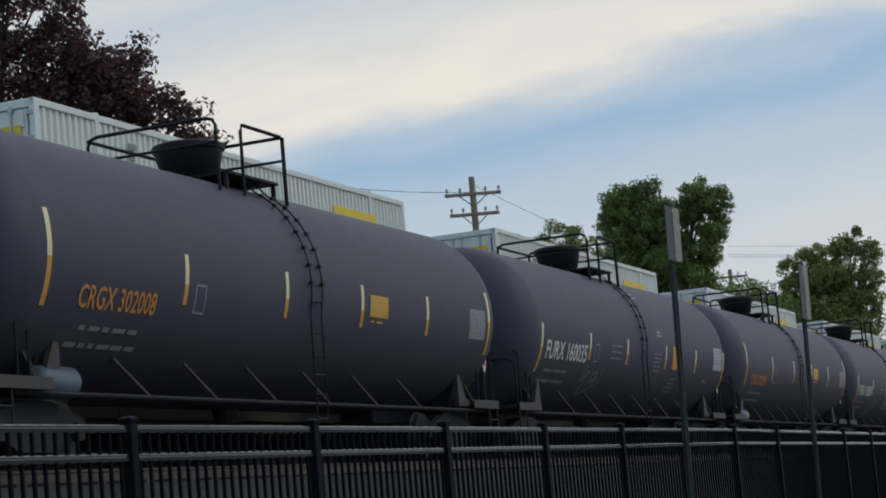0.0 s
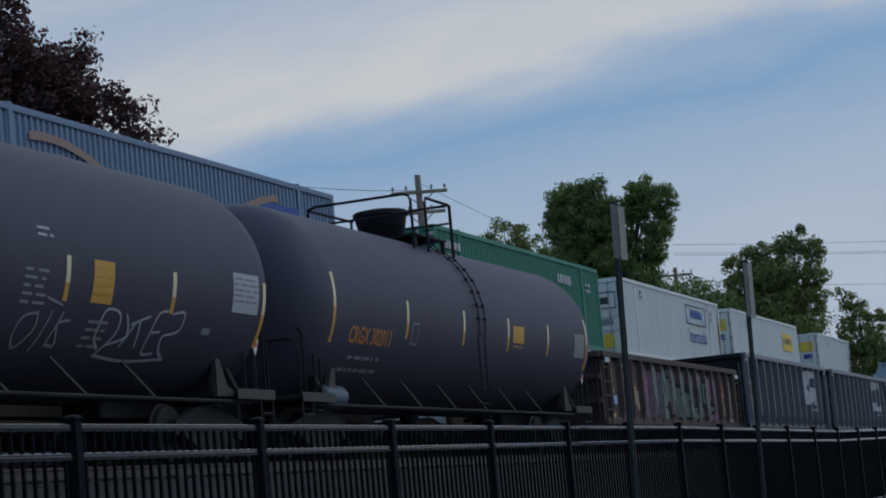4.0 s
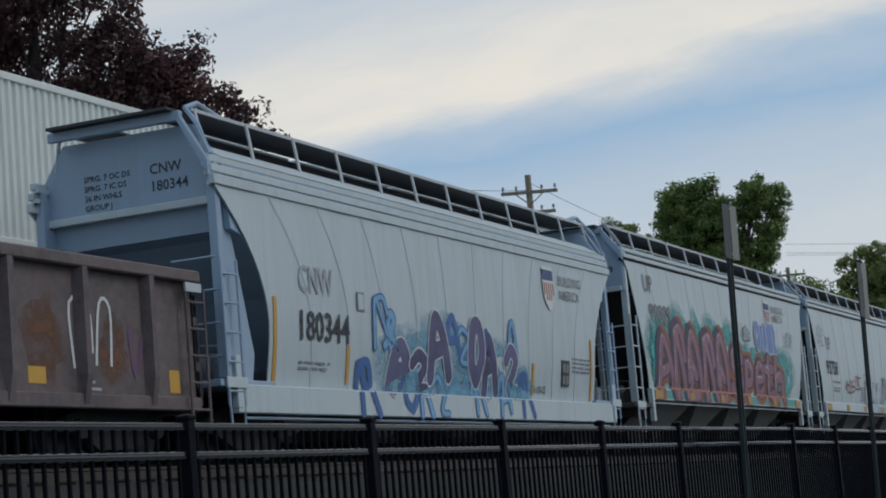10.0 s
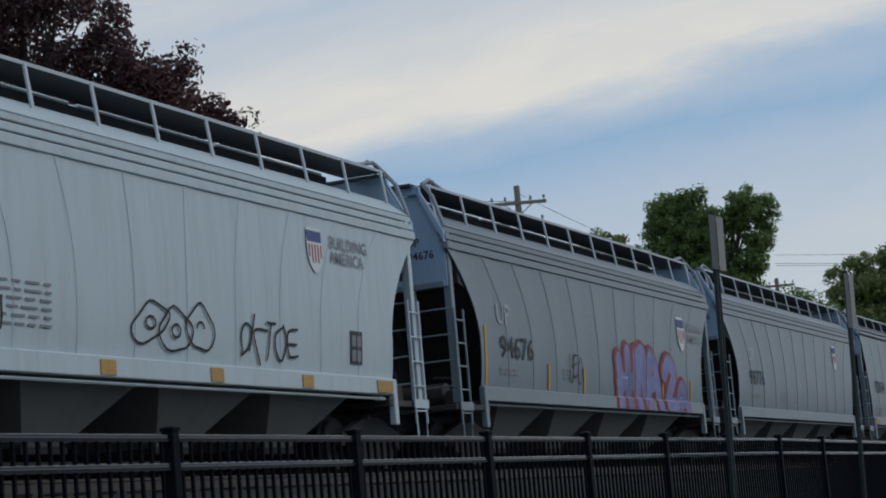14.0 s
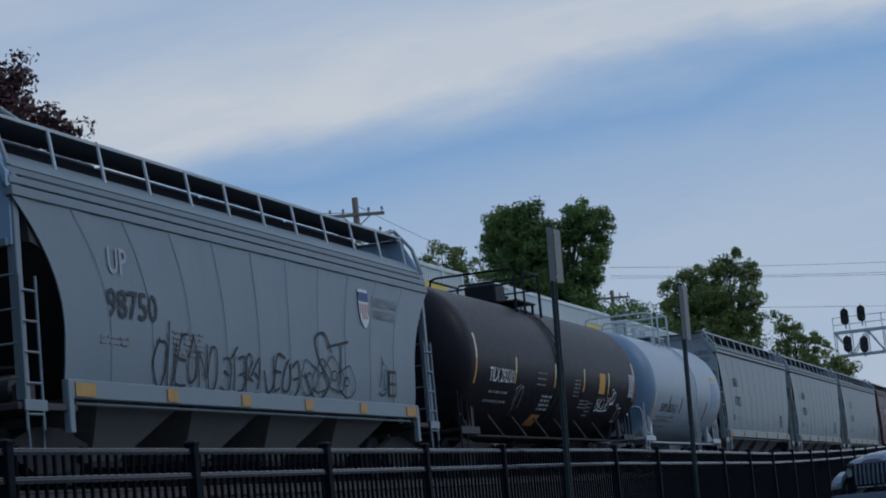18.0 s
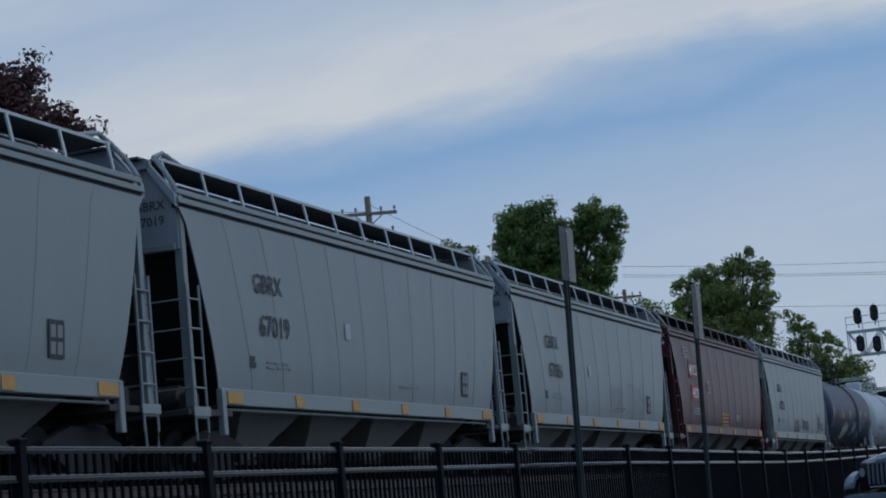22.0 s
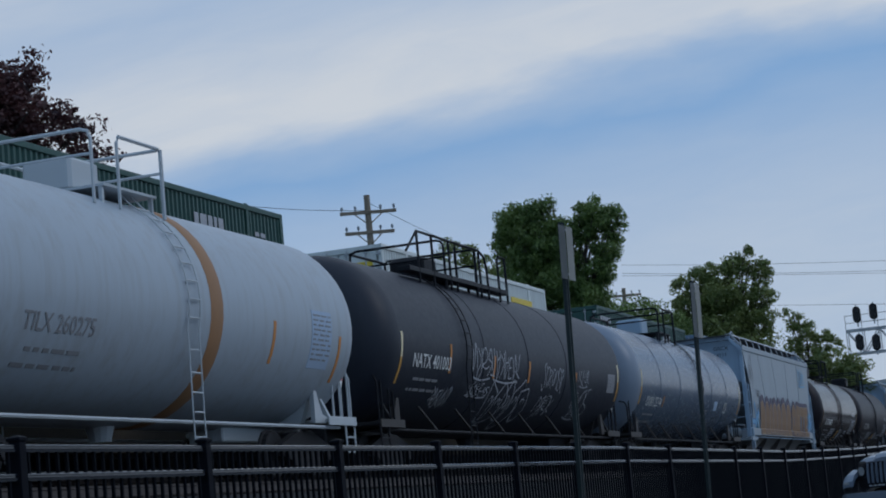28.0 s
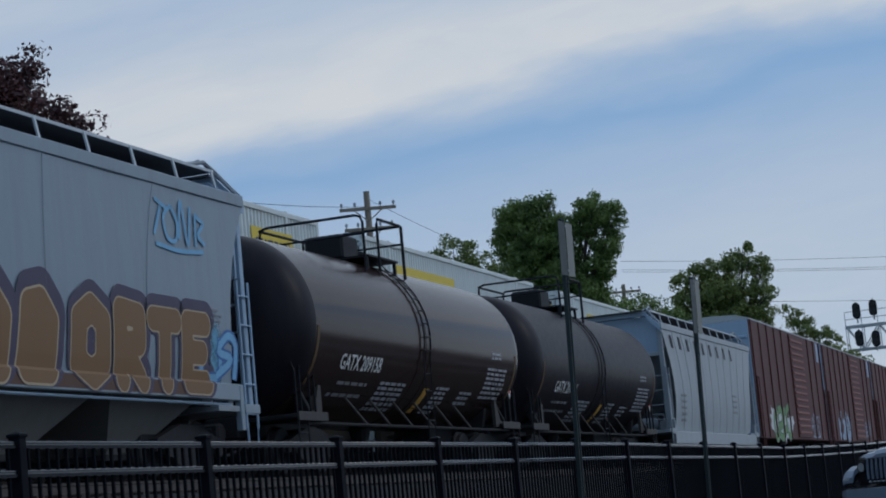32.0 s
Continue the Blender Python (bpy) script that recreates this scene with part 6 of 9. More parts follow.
utility_pole(77.75, 29.0, EYE + 13.6, ((0.75, 1.2, -66), (1.62, 1.05, -66)), "weathered wooden utility pole with two cross arms")
utility_pole(126, 29.7, EYE + 13.4, ((0.5, 1.1, -70),), "weathered wooden utility pole beside the tall trees")
signal_bridge()
for a, b, sag in (((77.75, 29.0, EYE + 12.95), (36, 33.5, EYE + 13.4), 1.3), ((77.75, 29.0, EYE + 13.3), (126, 29.7, EYE + 12.6), 0.6),
                  ((125.7, 29.6, EYE + 14.9), (130.6, 1.5, EYE + 12.6), 0.25), ((125.75, 29.6, EYE + 14.35), (130.7, 1.6, EYE + 11.9), 0.25), ((125.75, 29.6, EYE + 14.2), (130.7, 1.6, EYE + 11.6), 0.15), ((125.75, 29.6, EYE + 12.2), (130.7, 1.6, EYE + 9.5), 0.1)):
    wire(a, b, sag, 0.011)


# ---------------------------------------------------------------- trees
def tree(name, label, base, height, crown, leaf_mat, leaf, count, seed, trunk_r=0.35):
    """Tapered trunk, limbs to each clump of the crown, and many small leaves in the clumps. crown: (dx, dy, z, radius x/y, radius z)."""
    rnd = random.Random(seed)
    t = thing(name, label, "tree", "trees behind the railway")
    t.matrix_basis = pose(*base)
    tr = Shape()
    tr.tube([(0, 0, -0.3), (0.05, 0.05, height * 0.2), (-0.05, 0.1, height * 0.45), (0, 0, height * 0.85)], [trunk_r * 1.25, trunk_r, trunk_r * 0.75, trunk_r * 0.15], 10)
    part("trunk", tr, BARK, t, smooth=True)
    for cx, cy, cz, r, rz in crown:
        lm = Shape()
        z0 = min(cz - rz * 0.3, height * 0.5) * rnd.uniform(0.55, 0.95)
        lm.tube([(0, 0, z0), (cx * 0.45, cy * 0.45, z0 + (cz - z0) * 0.6), (cx, cy, cz + rz * 0.3)], [trunk_r * 0.4, trunk_r * 0.2, 0.02], 6)
        for _ in range(5):
            a = rnd.uniform(0, 6.28)
            lm.tube([(cx * 0.6, cy * 0.6, z0 + (cz - z0) * 0.7), (cx + r * 0.8 * math.cos(a), cy + r * 0.8 * math.sin(a), cz + rz * rnd.uniform(-0.4, 0.8))], [trunk_r * 0.12, 0.015], 4)
        part("limb", lm, BARK, t)
    total = sum((r * r * rz) ** 0.8 for _, _, _, r, rz in crown)
    rg = np.random.default_rng(seed)
    vs, fs = [], []
    k = 0
    for cx, cy, cz, r, rz in crown:
        n = int(count * (r * r * rz) ** 0.8 / total)
        # small rounded clumps, leaves lying on their outsides, give an uneven outline with gaps
        m = max(10, int(n / 70))
        d = rg.normal(size=(m, 3))
        d /= np.linalg.norm(d, axis=1)[:, None]
        q = rg.uniform(0.25, 1.0, m) ** 0.5
        cen = d * q[:, None] * (r, r, rz) * 1.0 + (cx, cy, cz)
        own = rg.integers(0, m, n)
        size = np.maximum(rg.uniform(0.18, 0.40, m) * r, rg.uniform(0.26, 0.46, m))[own]
        o = rg.normal(size=(n, 3))
        o /= np.linalg.norm(o, axis=1)[:, None]
        pos = cen[own] + o * (size * rg.uniform(0.6, 1.12, n))[:, None] * (1, 1, 0.8)
        face = o + rg.normal(size=(n, 3)) * 0.45
        u = np.cross(face, rg.normal(size=(n, 3)))
        u /= np.linalg.norm(u, axis=1)[:, None]
        w = np.cross(face, u)
        w /= np.linalg.norm(w, axis=1)[:, None]
        s = rg.uniform(0.6, 1.3, n)[:, None] * leaf
        quad = np.stack([pos - u * s, pos - w * s * 0.55, pos + u * s, pos + w * s * 0.55], axis=1).reshape(-1, 3)
        vs.append(quad)
        fs.append(np.arange(n * 4).reshape(-1, 4) + k)
        k += n * 4
    me = bpy.data.meshes.new("crown")
    me.from_pydata(np.concatenate(vs).tolist(), [], np.concatenate(fs).tolist())
    me.materials.append(leaf_mat)
    cr = new("crown", me)
    cr.parent = t
    tagged(cr, kind="stuff")
    return t


tree("maple_tree", "tall green maple with a dense two-lobed crown", (100.6, 26.75, 0.4), 17.0, (
    (0, 2.4, 15.6, 1.1, 1.0), (0, 1.3, 15.8, 0.9, 0.8), (0.2, 3.0, 14.5, 0.95, 1.0), (0, 0.5, 16.35, 0.3, 0.35), (0, -1.75, 15.6, 0.85, 0.75), (0, -2.65, 15.0, 0.8, 0.85), (0, -1.2, 14.7, 0.8, 0.8), (0, -2.4, 13.7, 0.8, 0.8), (0, 1.5, 14.0, 1.5, 1.2),
    (0, 0.0, 13.4, 1.0, 1.1), (0, 0.1, 14.7, 1.0, 0.8), (0, -1.9, 12.6, 0.9, 0.9), (0, 2.5, 12.5, 1.3, 1.1), (0, 0.4, 12.0, 1.6, 1.2), (0, -1.0, 10.9, 1.4, 1.1), (0, 2.2, 10.8, 1.4, 1.1)), LEAF_GREEN, 0.085, 78000, 7)
tree("plane_tree", "green tree with a loose yellowish crown", (122.5, 22.5, 0.4), 15.5, (
    (0, -1.6, 14.6, 0.6, 0.8), (0, -0.5, 14.1, 1.0, 0.7), (0, 1.2, 13.9, 1.0, 0.7), (0, 2.5, 13.4, 0.7, 0.6), (0, -2.4, 13.6, 0.8, 0.8), (0, -2.3, 12.2, 0.9, 0.9), (0, 0.2, 12.4, 1.9, 1.2), (0, 2.4, 12.0, 1.0, 0.9), (0, -2.1, 10.8, 1.0, 1.1), (0, 0.2, 10.8, 2.0, 1.3),
    (0, 2.6, 10.4, 1.4, 1.3), (0, 0, 9.0, 2.8, 1.4)), LEAF_GREEN2, 0.10, 46000, 9)
tree("young_tree", "thin green tree with a sparse crown", (123.3, 17.8, 0.4), 11.5, (
    (0, 0.7, 10.5, 0.5, 0.9), (0, 0.3, 9.4, 0.9, 0.9), (0, -0.9, 8.9, 0.9, 0.7), (0, 0.4, 8.0, 1.4, 1.0), (0, -1.4, 7.6, 1.5, 0.9), (0, 0.2, 6.4, 1.8, 1.2), (0, -2.4, 6.6, 1.6, 1.0)), LEAF_GREEN2, 0.11, 13000, 13, 0.2)
tree("low_tree", "low green tree beside the tall maple", (118, 27.5, 0.4), 12.5, (
    (0, 0, 11.2, 2.2, 1.2), (0, 2.4, 10.8, 1.6, 1.0), (0, -2.2, 10.4, 1.8, 1.1)), LEAF_GREEN, 0.10, 10000, 15)
tree("small_maple_tree", "small green tree behind the utility pole", (106.0, 34.6, 0.4), 16.0, (
    (0, 0, 14.9, 1.4, 1.1), (0, 1.4, 14.0, 1.4, 1.1), (0, -1.5, 13.7, 1.3, 1.1), (0, 0, 12.6, 2.4, 1.3)), LEAF_GREEN2, 0.095, 11000, 17)
tree("copper_beech_tree", "large copper beech with dark purple leaves", (46.9, 32.2, 0.6), 19.0, (
    (0.1, -1.3, 16.7, 1.3, 1.2), (0.1, -2.5, 15.3, 1.0, 0.6), (0.3, -2.3, 14.2, 1.2, 0.8), (0.4, -3.5, 13.8, 0.95, 0.7), (0.5, -4.4, 13.3, 0.85, 0.7), (0.5, -5.05, 13.75, 0.28, 0.7), (0.4, -4.6, 12.6, 0.9, 0.8), (0.6, -5.4, 12.2, 0.8, 0.6), (0.6, -6.2, 11.6, 0.75, 0.5), (0.7, -6.9, 11.0, 0.4, 0.28),
    (0.8, -3.3, 12.6, 1.4, 1.0), (1.2, -5.0, 10.9, 1.2, 0.7), (-0.6, 2.6, 16.6, 2.6, 2.0), (0.2, 0.4, 15.6, 1.9, 1.6), (-0.4, 3.4, 14.2, 2.8, 2.2), (1.2, -1.4, 12.8, 2.2, 1.5), (1.6, -2.6, 10.8, 2.2, 1.4), (0, 2.2, 11.4, 3.6, 2.2), (1.0, -0.6, 9.6, 3.6, 1.8)), LEAF_PURPLE, 0.08, 140000, 11, 0.5)


def off_road_car():
    """A boxy off-road car parked nose towards the fence: only its front comes into view."""
    c = thing("off_road_car", "blue-grey boxy off-road car with black grille parked on the street", "car")
    c.matrix_basis = pose(33.45, 3.79, 0.0, 0, 0, -40)
    rows = []
    for x, k, d in ((-0.02, 0.80, -0.10), (0.03, 0.85, -0.035), (0.14, 0.88, 0.0), (0.5, 0.93, 0.03), (1.40, 1.0, 0.07)):
        rows.append([(x, y * k, z + (d if z > 1.1 else 0)) for y, z in ((-0.74, 1.05), (-0.74, 1.27), (-0.70, 1.335), (-0.50, 1.375), (-0.30, 1.385), (-0.24, 1.42), (0.0, 1.43), (0.24, 1.42), (0.30, 1.385), (0.50, 1.375), (0.70, 1.335), (0.74, 1.27), (0.74, 1.05))])
    hood = part("hood", Shape().loft(rows), JEEP_PAINT, c)
    for y in (-0.62, 0.62):
        part("hood_latch", Shape().box(0.28, 0.42, y - 0.035, y + 0.035, 1.32, 1.385, 0.01), CAR_PLASTIC, hood)
    part("body", Shape().box(1.4, 4.0, -0.78, 0.78, 0.6, 1.38, 0.05), JEEP_PAINT, c)
    part("cabin", Shape().loft([[(1.5, -0.74, 1.38), (4.0, -0.74, 1.38), (4.0, 0.74, 1.38), (1.5, 0.74, 1.38)], [(1.9, -0.66, 1.92), (3.9, -0.66, 1.92), (3.9, 0.66, 1.92), (1.9, 0.66, 1.92)]]), CAR_PLASTIC, c)
    part("windscreen", Shape().loft([[(1.47, -0.64, 1.44), (1.49, -0.64, 1.44), (1.49, 0.64, 1.44), (1.47, 0.64, 1.44)], [(1.81, -0.6, 1.86), (1.83, -0.6, 1.86), (1.83, 0.6, 1.86), (1.81, 0.6, 1.86)]]), GLASS, c)
    g = part("grille", Shape().loft([[(x, -0.60, z), (x, 0.60, z), (x + 0.12, 0.64, z), (x + 0.12, -0.64, z)] for x, z in ((-0.02, 0.84), (-0.05, 0.90), (-0.035, 1.25), (0.0, 1.29))]), CAR_PLASTIC, c, "black slotted grille panel")
    for i in range(8):
        y = -0.364 + 0.104 * i
        part("grille_trim", Shape().loft([[(x - 0.03, y - 0.009, z), (x - 0.03, y + 0.009, z), (x + 0.01, y + 0.013, z), (x + 0.01, y - 0.013, z)] for x, z in ((-0.05, 0.92), (-0.05, 1.10), (-0.03, 1.255))]), JEEP_PAINT, g, "blue-grey bar between the slots")
    for i in range(7):
        y = -0.312 + 0.104 * i
        # row of bright spots under the slots, built as small pale blocks
        part("grille_clip", Shape().box(-0.10, -0.05, y - 0.026, y + 0.026, 0.865, 0.890, 0.006), HEADLAMP, g, "small pale spot under a slot")
    for sgn in (-1, 1):
        y = 0.495 * sgn
        h = part("headlight", Shape().tube([(-0.085, y, 1.13), (0.05, y, 1.13)], 0.072, 20), HEADLAMP, c, "round clear headlight")
        part("headlight_ring", Shape().loft([[(x, y + r * math.cos(2 * math.pi * k / 20), 1.13 + r * math.sin(2 * math.pi * k / 20)) for k in range(20)] for x, r in ((-0.03, 0.105), (-0.075, 0.100), (-0.09, 0.080), (-0.08, 0.073))], caps=False), CAR_PLASTIC, h)
        fl = Shape().loft([[(x, sgn * yy, z + dz) for yy, dz in ((0.60, 0.0), (0.78, -0.01), (0.85, -0.045), (0.85, -0.12), (0.78, -0.10), (0.60, -0.09))] for x, z in ((-0.20, 0.98), (-0.14, 1.09), (-0.02, 1.165), (0.22, 1.19), (0.85, 1.17), (1.15, 1.0), (1.32, 0.8))])
        f = part("fender", fl, JEEP_PAINT, c)
        part("fender_lip", Shape().loft([[(x, sgn * yy, z) for yy in (0.62, 0.84) for z in ((z0, z0 - 0.05) if yy < 0.7 else (z0 - 0.05, z0))] for x, z0 in ((-0.19, 0.88), (-0.1, 0.97), (0.02, 1.05), (0.25, 1.08))]), CAR_PLASTIC, f)
        part("turn_signal", Shape().box(-0.205, -0.15, sgn * 0.76 - 0.07, sgn * 0.76 + 0.07, 0.915, 0.965, 0.01), HEADLAMP, f)
    bumper = part("bumper", Shape().loft([[(x0, y, z0), (x1, y, z0), (x1, y, z1), (x0, y, z1)] for y, x0, x1, z0, z1 in ((-0.92, -0.18, 0.0, 0.66, 0.75), (-0.62, -0.36, -0.06, 0.60, 0.78), (0.62, -0.36, -0.06, 0.60, 0.78), (0.92, -0.18, 0.0, 0.66, 0.75))]), JEEP_PAINT, c)
    for y in (-0.45, 0.45):
        part("tow_hook", Shape().tube([(-0.30, y - 0.05, 0.80), (-0.40, y - 0.05, 0.86), (-0.42, y, 0.88), (-0.40, y + 0.05, 0.86), (-0.30, y + 0.05, 0.80)], 0.014, 8), CAR_PLASTIC, bumper)
    for x in (0.5, 3.2):
        for y in (-0.74, 0.74):
            w = part("wheel", Shape().loft(lathe_y([(y - 0.12, 0.22), (y - 0.13, 0.36), (y - 0.09, 0.42), (y + 0.09, 0.42), (y + 0.13, 0.36), (y + 0.12, 0.22)], x, 0.42, 22)), RUBBER, c, smooth=True)
            part("rim", Shape().loft(lathe_y([(y - 0.125, 0.05), (y - 0.125, 0.22), (y + 0.125, 0.22), (y + 0.125, 0.05)], x, 0.42, 16)), GALV, w)


off_road_car()

# ---------------------------------------------------------------- the near train
def travelled(t):
    """Metres that the near train has run at t seconds."""
    S = (0.0, 15.59, 31.02, 46.35, 61.67, 77.01, 92.41, 107.85, 123.32, 138.77, 154.21, 169.69, 185.25, 200.86, 216.5, 232.16, 247.81, 263.43, 279.02, 294.57, 310.13, 325.7, 341.29, 356.9, 372.48, 387.99, 403.43, 418.83, 434.2, 449.54, 464.88, 480.27, 495.79)
    return S[int(round(t))]


NEAR, FAR = [], []        # (thing, place along the train)


def near(made, u):
    NEAR.append((made[0], u))


def near_tank(made, u):
    near(made, u - 0.29)


def text(t, x0, x1, z0, z1, mat):
    return lambda car, surf: lettering(t, x0, z0, z1 - z0, surf, mat, car, width=x1 - x0)


def tiny(x, z, w, rows, mat=None, seed=1, h=0.035, gap=0.085):
    return lambda car, surf: bars(x, z, w, rows, surf, mat or GREY_PAINT, car, h=h, gap=gap, seed=seed)


def scrawl(x, z, w, h, mat=None, seed=1, letters=5, width=0.035, slant=0.15):
    return lambda car, surf: tag_scrawl(x, z, w, h, surf, mat or BLACK_SPRAY, car, seed, letters, width, slant=slant)


def sheet(x0, x1, z0, z1, mat, name="decal"):
    return lambda car, surf: part(name, patch(Shape(), x0, x1, z0, z1, surf, 0.010 if name.endswith("_inside") else 0.006), mat, car)


def art(x, z, w, h, fill, outline, cloud, seed, letters=6, lean=0.1, blocky=False, shine=None, **more):
    return lambda car, surf: piece(x, z, w, h, surf, fill, outline, cloud, car, seed, letters, lean, blocky, shine, **more)


def trace(lines, mat, width=0.05):
    """A hand-sprayed sign of a few straight or curved strokes."""
    def put(car, surf):
        for pts in lines:
            s = Shape()
            stroke(s, flow(pts, 4), width, surf, 0.009)
            part("graffiti_stroke", s, mat, car)
    return put


def bubbles(x, z, w, h, mat, seed, n=4, width=0.045):
    """Outlined bubble shapes that overlap, with small loops inside."""
    def put(car, surf):
        rnd = random.Random(seed)
        for i in range(n):
            cx, cz = x + w * (i + 0.5) / n, z + h * rnd.uniform(0.42, 0.58)
            rx, rz, tip = w / n * rnd.uniform(0.5, 0.75), h * rnd.uniform(0.35, 0.55), rnd.uniform(-0.5, 0.5)
            s = Shape()
            ring = [(cx + rx * math.cos(a) * (1 + 0.2 * math.sin(2 * a + i)) + tip * rz * math.sin(a), max(cz + rz * math.sin(a) * (1 + 0.15 * math.cos(3 * a + i)), z)) for a in [2 * math.pi * j / 22 for j in range(23)]]
            stroke(s, ring, width, surf, 0.009 + 0.0004 * i)
            bub = part("graffiti_bubble", s, mat, car)
            s = Shape()
            stroke(s, [(cx + rx * 0.3 * math.cos(a), cz + rz * 0.3 * math.sin(a)) for a in [2 * math.pi * j / 12 for j in range(rnd.choice((7, 13)))]], width, surf, 0.009 + 0.0004 * i)
            part("inner_loop", s, mat, bub)
    return put


def shield(x, z, h, words=True):
    """The road's shield, as a plain striped shape, and the slogan beside it."""
    def put(car, surf):
        w = h * 0.72
        s = Shape()
        rows = [(0.0, 0.12), (0.18, 0.38), (0.4, 0.48), (0.7, 0.5), (0.88, 0.44), (0.95, 0.5), (1.0, 0.36)]
        left = [(x + w / 2 - w * b, z + h * a) for a, b in rows]
        right = [(x + w / 2 + w * b, z + h * a) for a, b in rows]
        n = len(rows)
        s.add([(a, surf(b) - 0.008, b) for a, b in left + right], [(i, n + i, n + i + 1, i + 1) for i in range(n - 1)])
        sh = part("shield", s, WHITE_PAINT, car, "faded shield emblem")
        st = Shape()
        for i in range(5):
            xx = x + w * (0.10 + 0.19 * i)
            patch(st, xx, xx + w * 0.08, z + h * (0.22 if 0 < i < 4 else 0.34), z + h * 0.62, lambda q: surf(q) - 0.006, 0.006)
        part("shield_stripe", st, material("faded_red_paint", (0.40, 0.11, 0.10), 0.6), sh)
        part("shield_top", patch(Shape(), x + w * 0.04, x + w * 0.96, z + h * 0.68, z + h * 0.92, lambda q: surf(q) - 0.006, 0.006), material("faded_navy_paint", (0.08, 0.11, 0.24), 0.6), sh)
        if words:
            lettering("BUILDING", x + w + 0.25, z + h * 0.62, 0.20, surf, GREY_PAINT, car, width=1.35)
            lettering("AMERICA", x + w + 0.25, z + h * 0.28, 0.20, surf, GREY_PAINT, car, width=1.2)
    return put


def qr_panel(x, z):
    """A small dark data panel with pale cells."""
    def put(car, surf):
        p = part("data_plate", patch(Shape(), x, x + 0.42, z, z + 0.52, surf), DARK_PAINT, car)
        s = Shape()
        for a, b in ((0.05, 0.28), (0.23, 0.28), (0.05, 0.05), (0.23, 0.05)):
            patch(s, x + a, x + a + 0.13, z + b, z + b + 0.17, lambda q: surf(q) - 0.006, 0.005, n=1)
        part("plate_cell", s, GREY_PAINT, p)
    return put


def amber(*xs, z0=1.5, z1=2.1):
    def put(car, surf):
        for x in xs:
            part("reflective_stripe", patch(Shape(), x - 0.05, x + 0.05, z0, z1, surf), AMBER_STRIPE, car)
    return put


def strips(xs, z0, z1, ends):
    return tuple((x, z0, z1, CREAM_STRIPE) for x in xs) + tuple((x, ends[0], ends[1], AMBER_STRIPE) for x in ends[2:])


LETTER_BLUE = material("dark_violet_spray_paint", (0.11, 0.105, 0.20), 0.6, vary=0.5, grain=2.5)
PERIWINKLE = material("periwinkle_spray_paint", (0.21, 0.22, 0.40), 0.6, vary=0.45, grain=2.0)
OCHRE_SPRAY = material("ochre_brown_spray_paint", (0.24, 0.135, 0.065), 0.6, vary=0.15)
TAN_SPRAY = material("pale_tan_spray_paint", (0.48, 0.37, 0.24), 0.6, vary=0.2)
DUSK_SPRAY = material("dusky_violet_spray_paint", (0.085, 0.07, 0.11), 0.6, vary=0.2)
RUSSET_SPRAY = material("russet_orange_spray_paint", (0.36, 0.13, 0.07), 0.6, vary=0.25)


def blue_piece(car, surf):
    """Dark violet letters with white edges in a burst of blue swirls that runs down over the sill."""
    def side(x, z):
        return surf(z) if z > 1.06 else -1.525
    for k, (x, z, rx, rz, m) in enumerate(((-2.6, 1.5, 1.3, 0.7, SKY_MIST), (-0.8, 1.7, 1.4, 0.8, SKY_MIST), (1.2, 1.6, 1.5, 0.7, SKY_MIST), (2.7, 1.2, 0.8, 0.5, SKY_MIST), (-0.2, 1.0, 3.0, 0.35, SKY_MIST))):
        s = Shape()
        blob(s, x, z, rx, rz, surf, 0.0035 + 0.0004 * k, random.Random(300 + k), 20, 0.25)
        part("graffiti_cloud", s, m, car)
    for k in range(13):
        q = random.Random(340 + k)
        x, z = -4.2 + 0.56 * k + q.uniform(-0.15, 0.15), q.choice((0.70, 0.75, 1.35, 1.6, 1.75))
        mural([(x, z, q.uniform(0.45, 0.75), q.uniform(0.55, 0.85), q.uniform(0.07, 0.13), q.choice((SWIRL, HOOK, BENT, LOOP, PEAKED)))], SKY_SPRAY if k % 3 else BLUE_SPRAY, BLUE_SPRAY, side, car, bevel=0.03)
    mural([(-3.1, 1.15, 1.0, 0.7, 0.30, BENT), (-2.2, 1.1, 0.7, 0.6, 0.22, HOOK), (-1.4, 1.35, 0.85, 1.0, 0.28, ARCHED), (0.3, 1.3, 0.6, 1.05, 0.30, LOOP), (1.0, 1.15, 0.6, 0.95, 0.26, ARCHED), (1.95, 1.15, 0.62, 0.8, 0.24, HOOK)], LETTER_BLUE, WHITE_SPRAY, side, car, bevel=0.03)


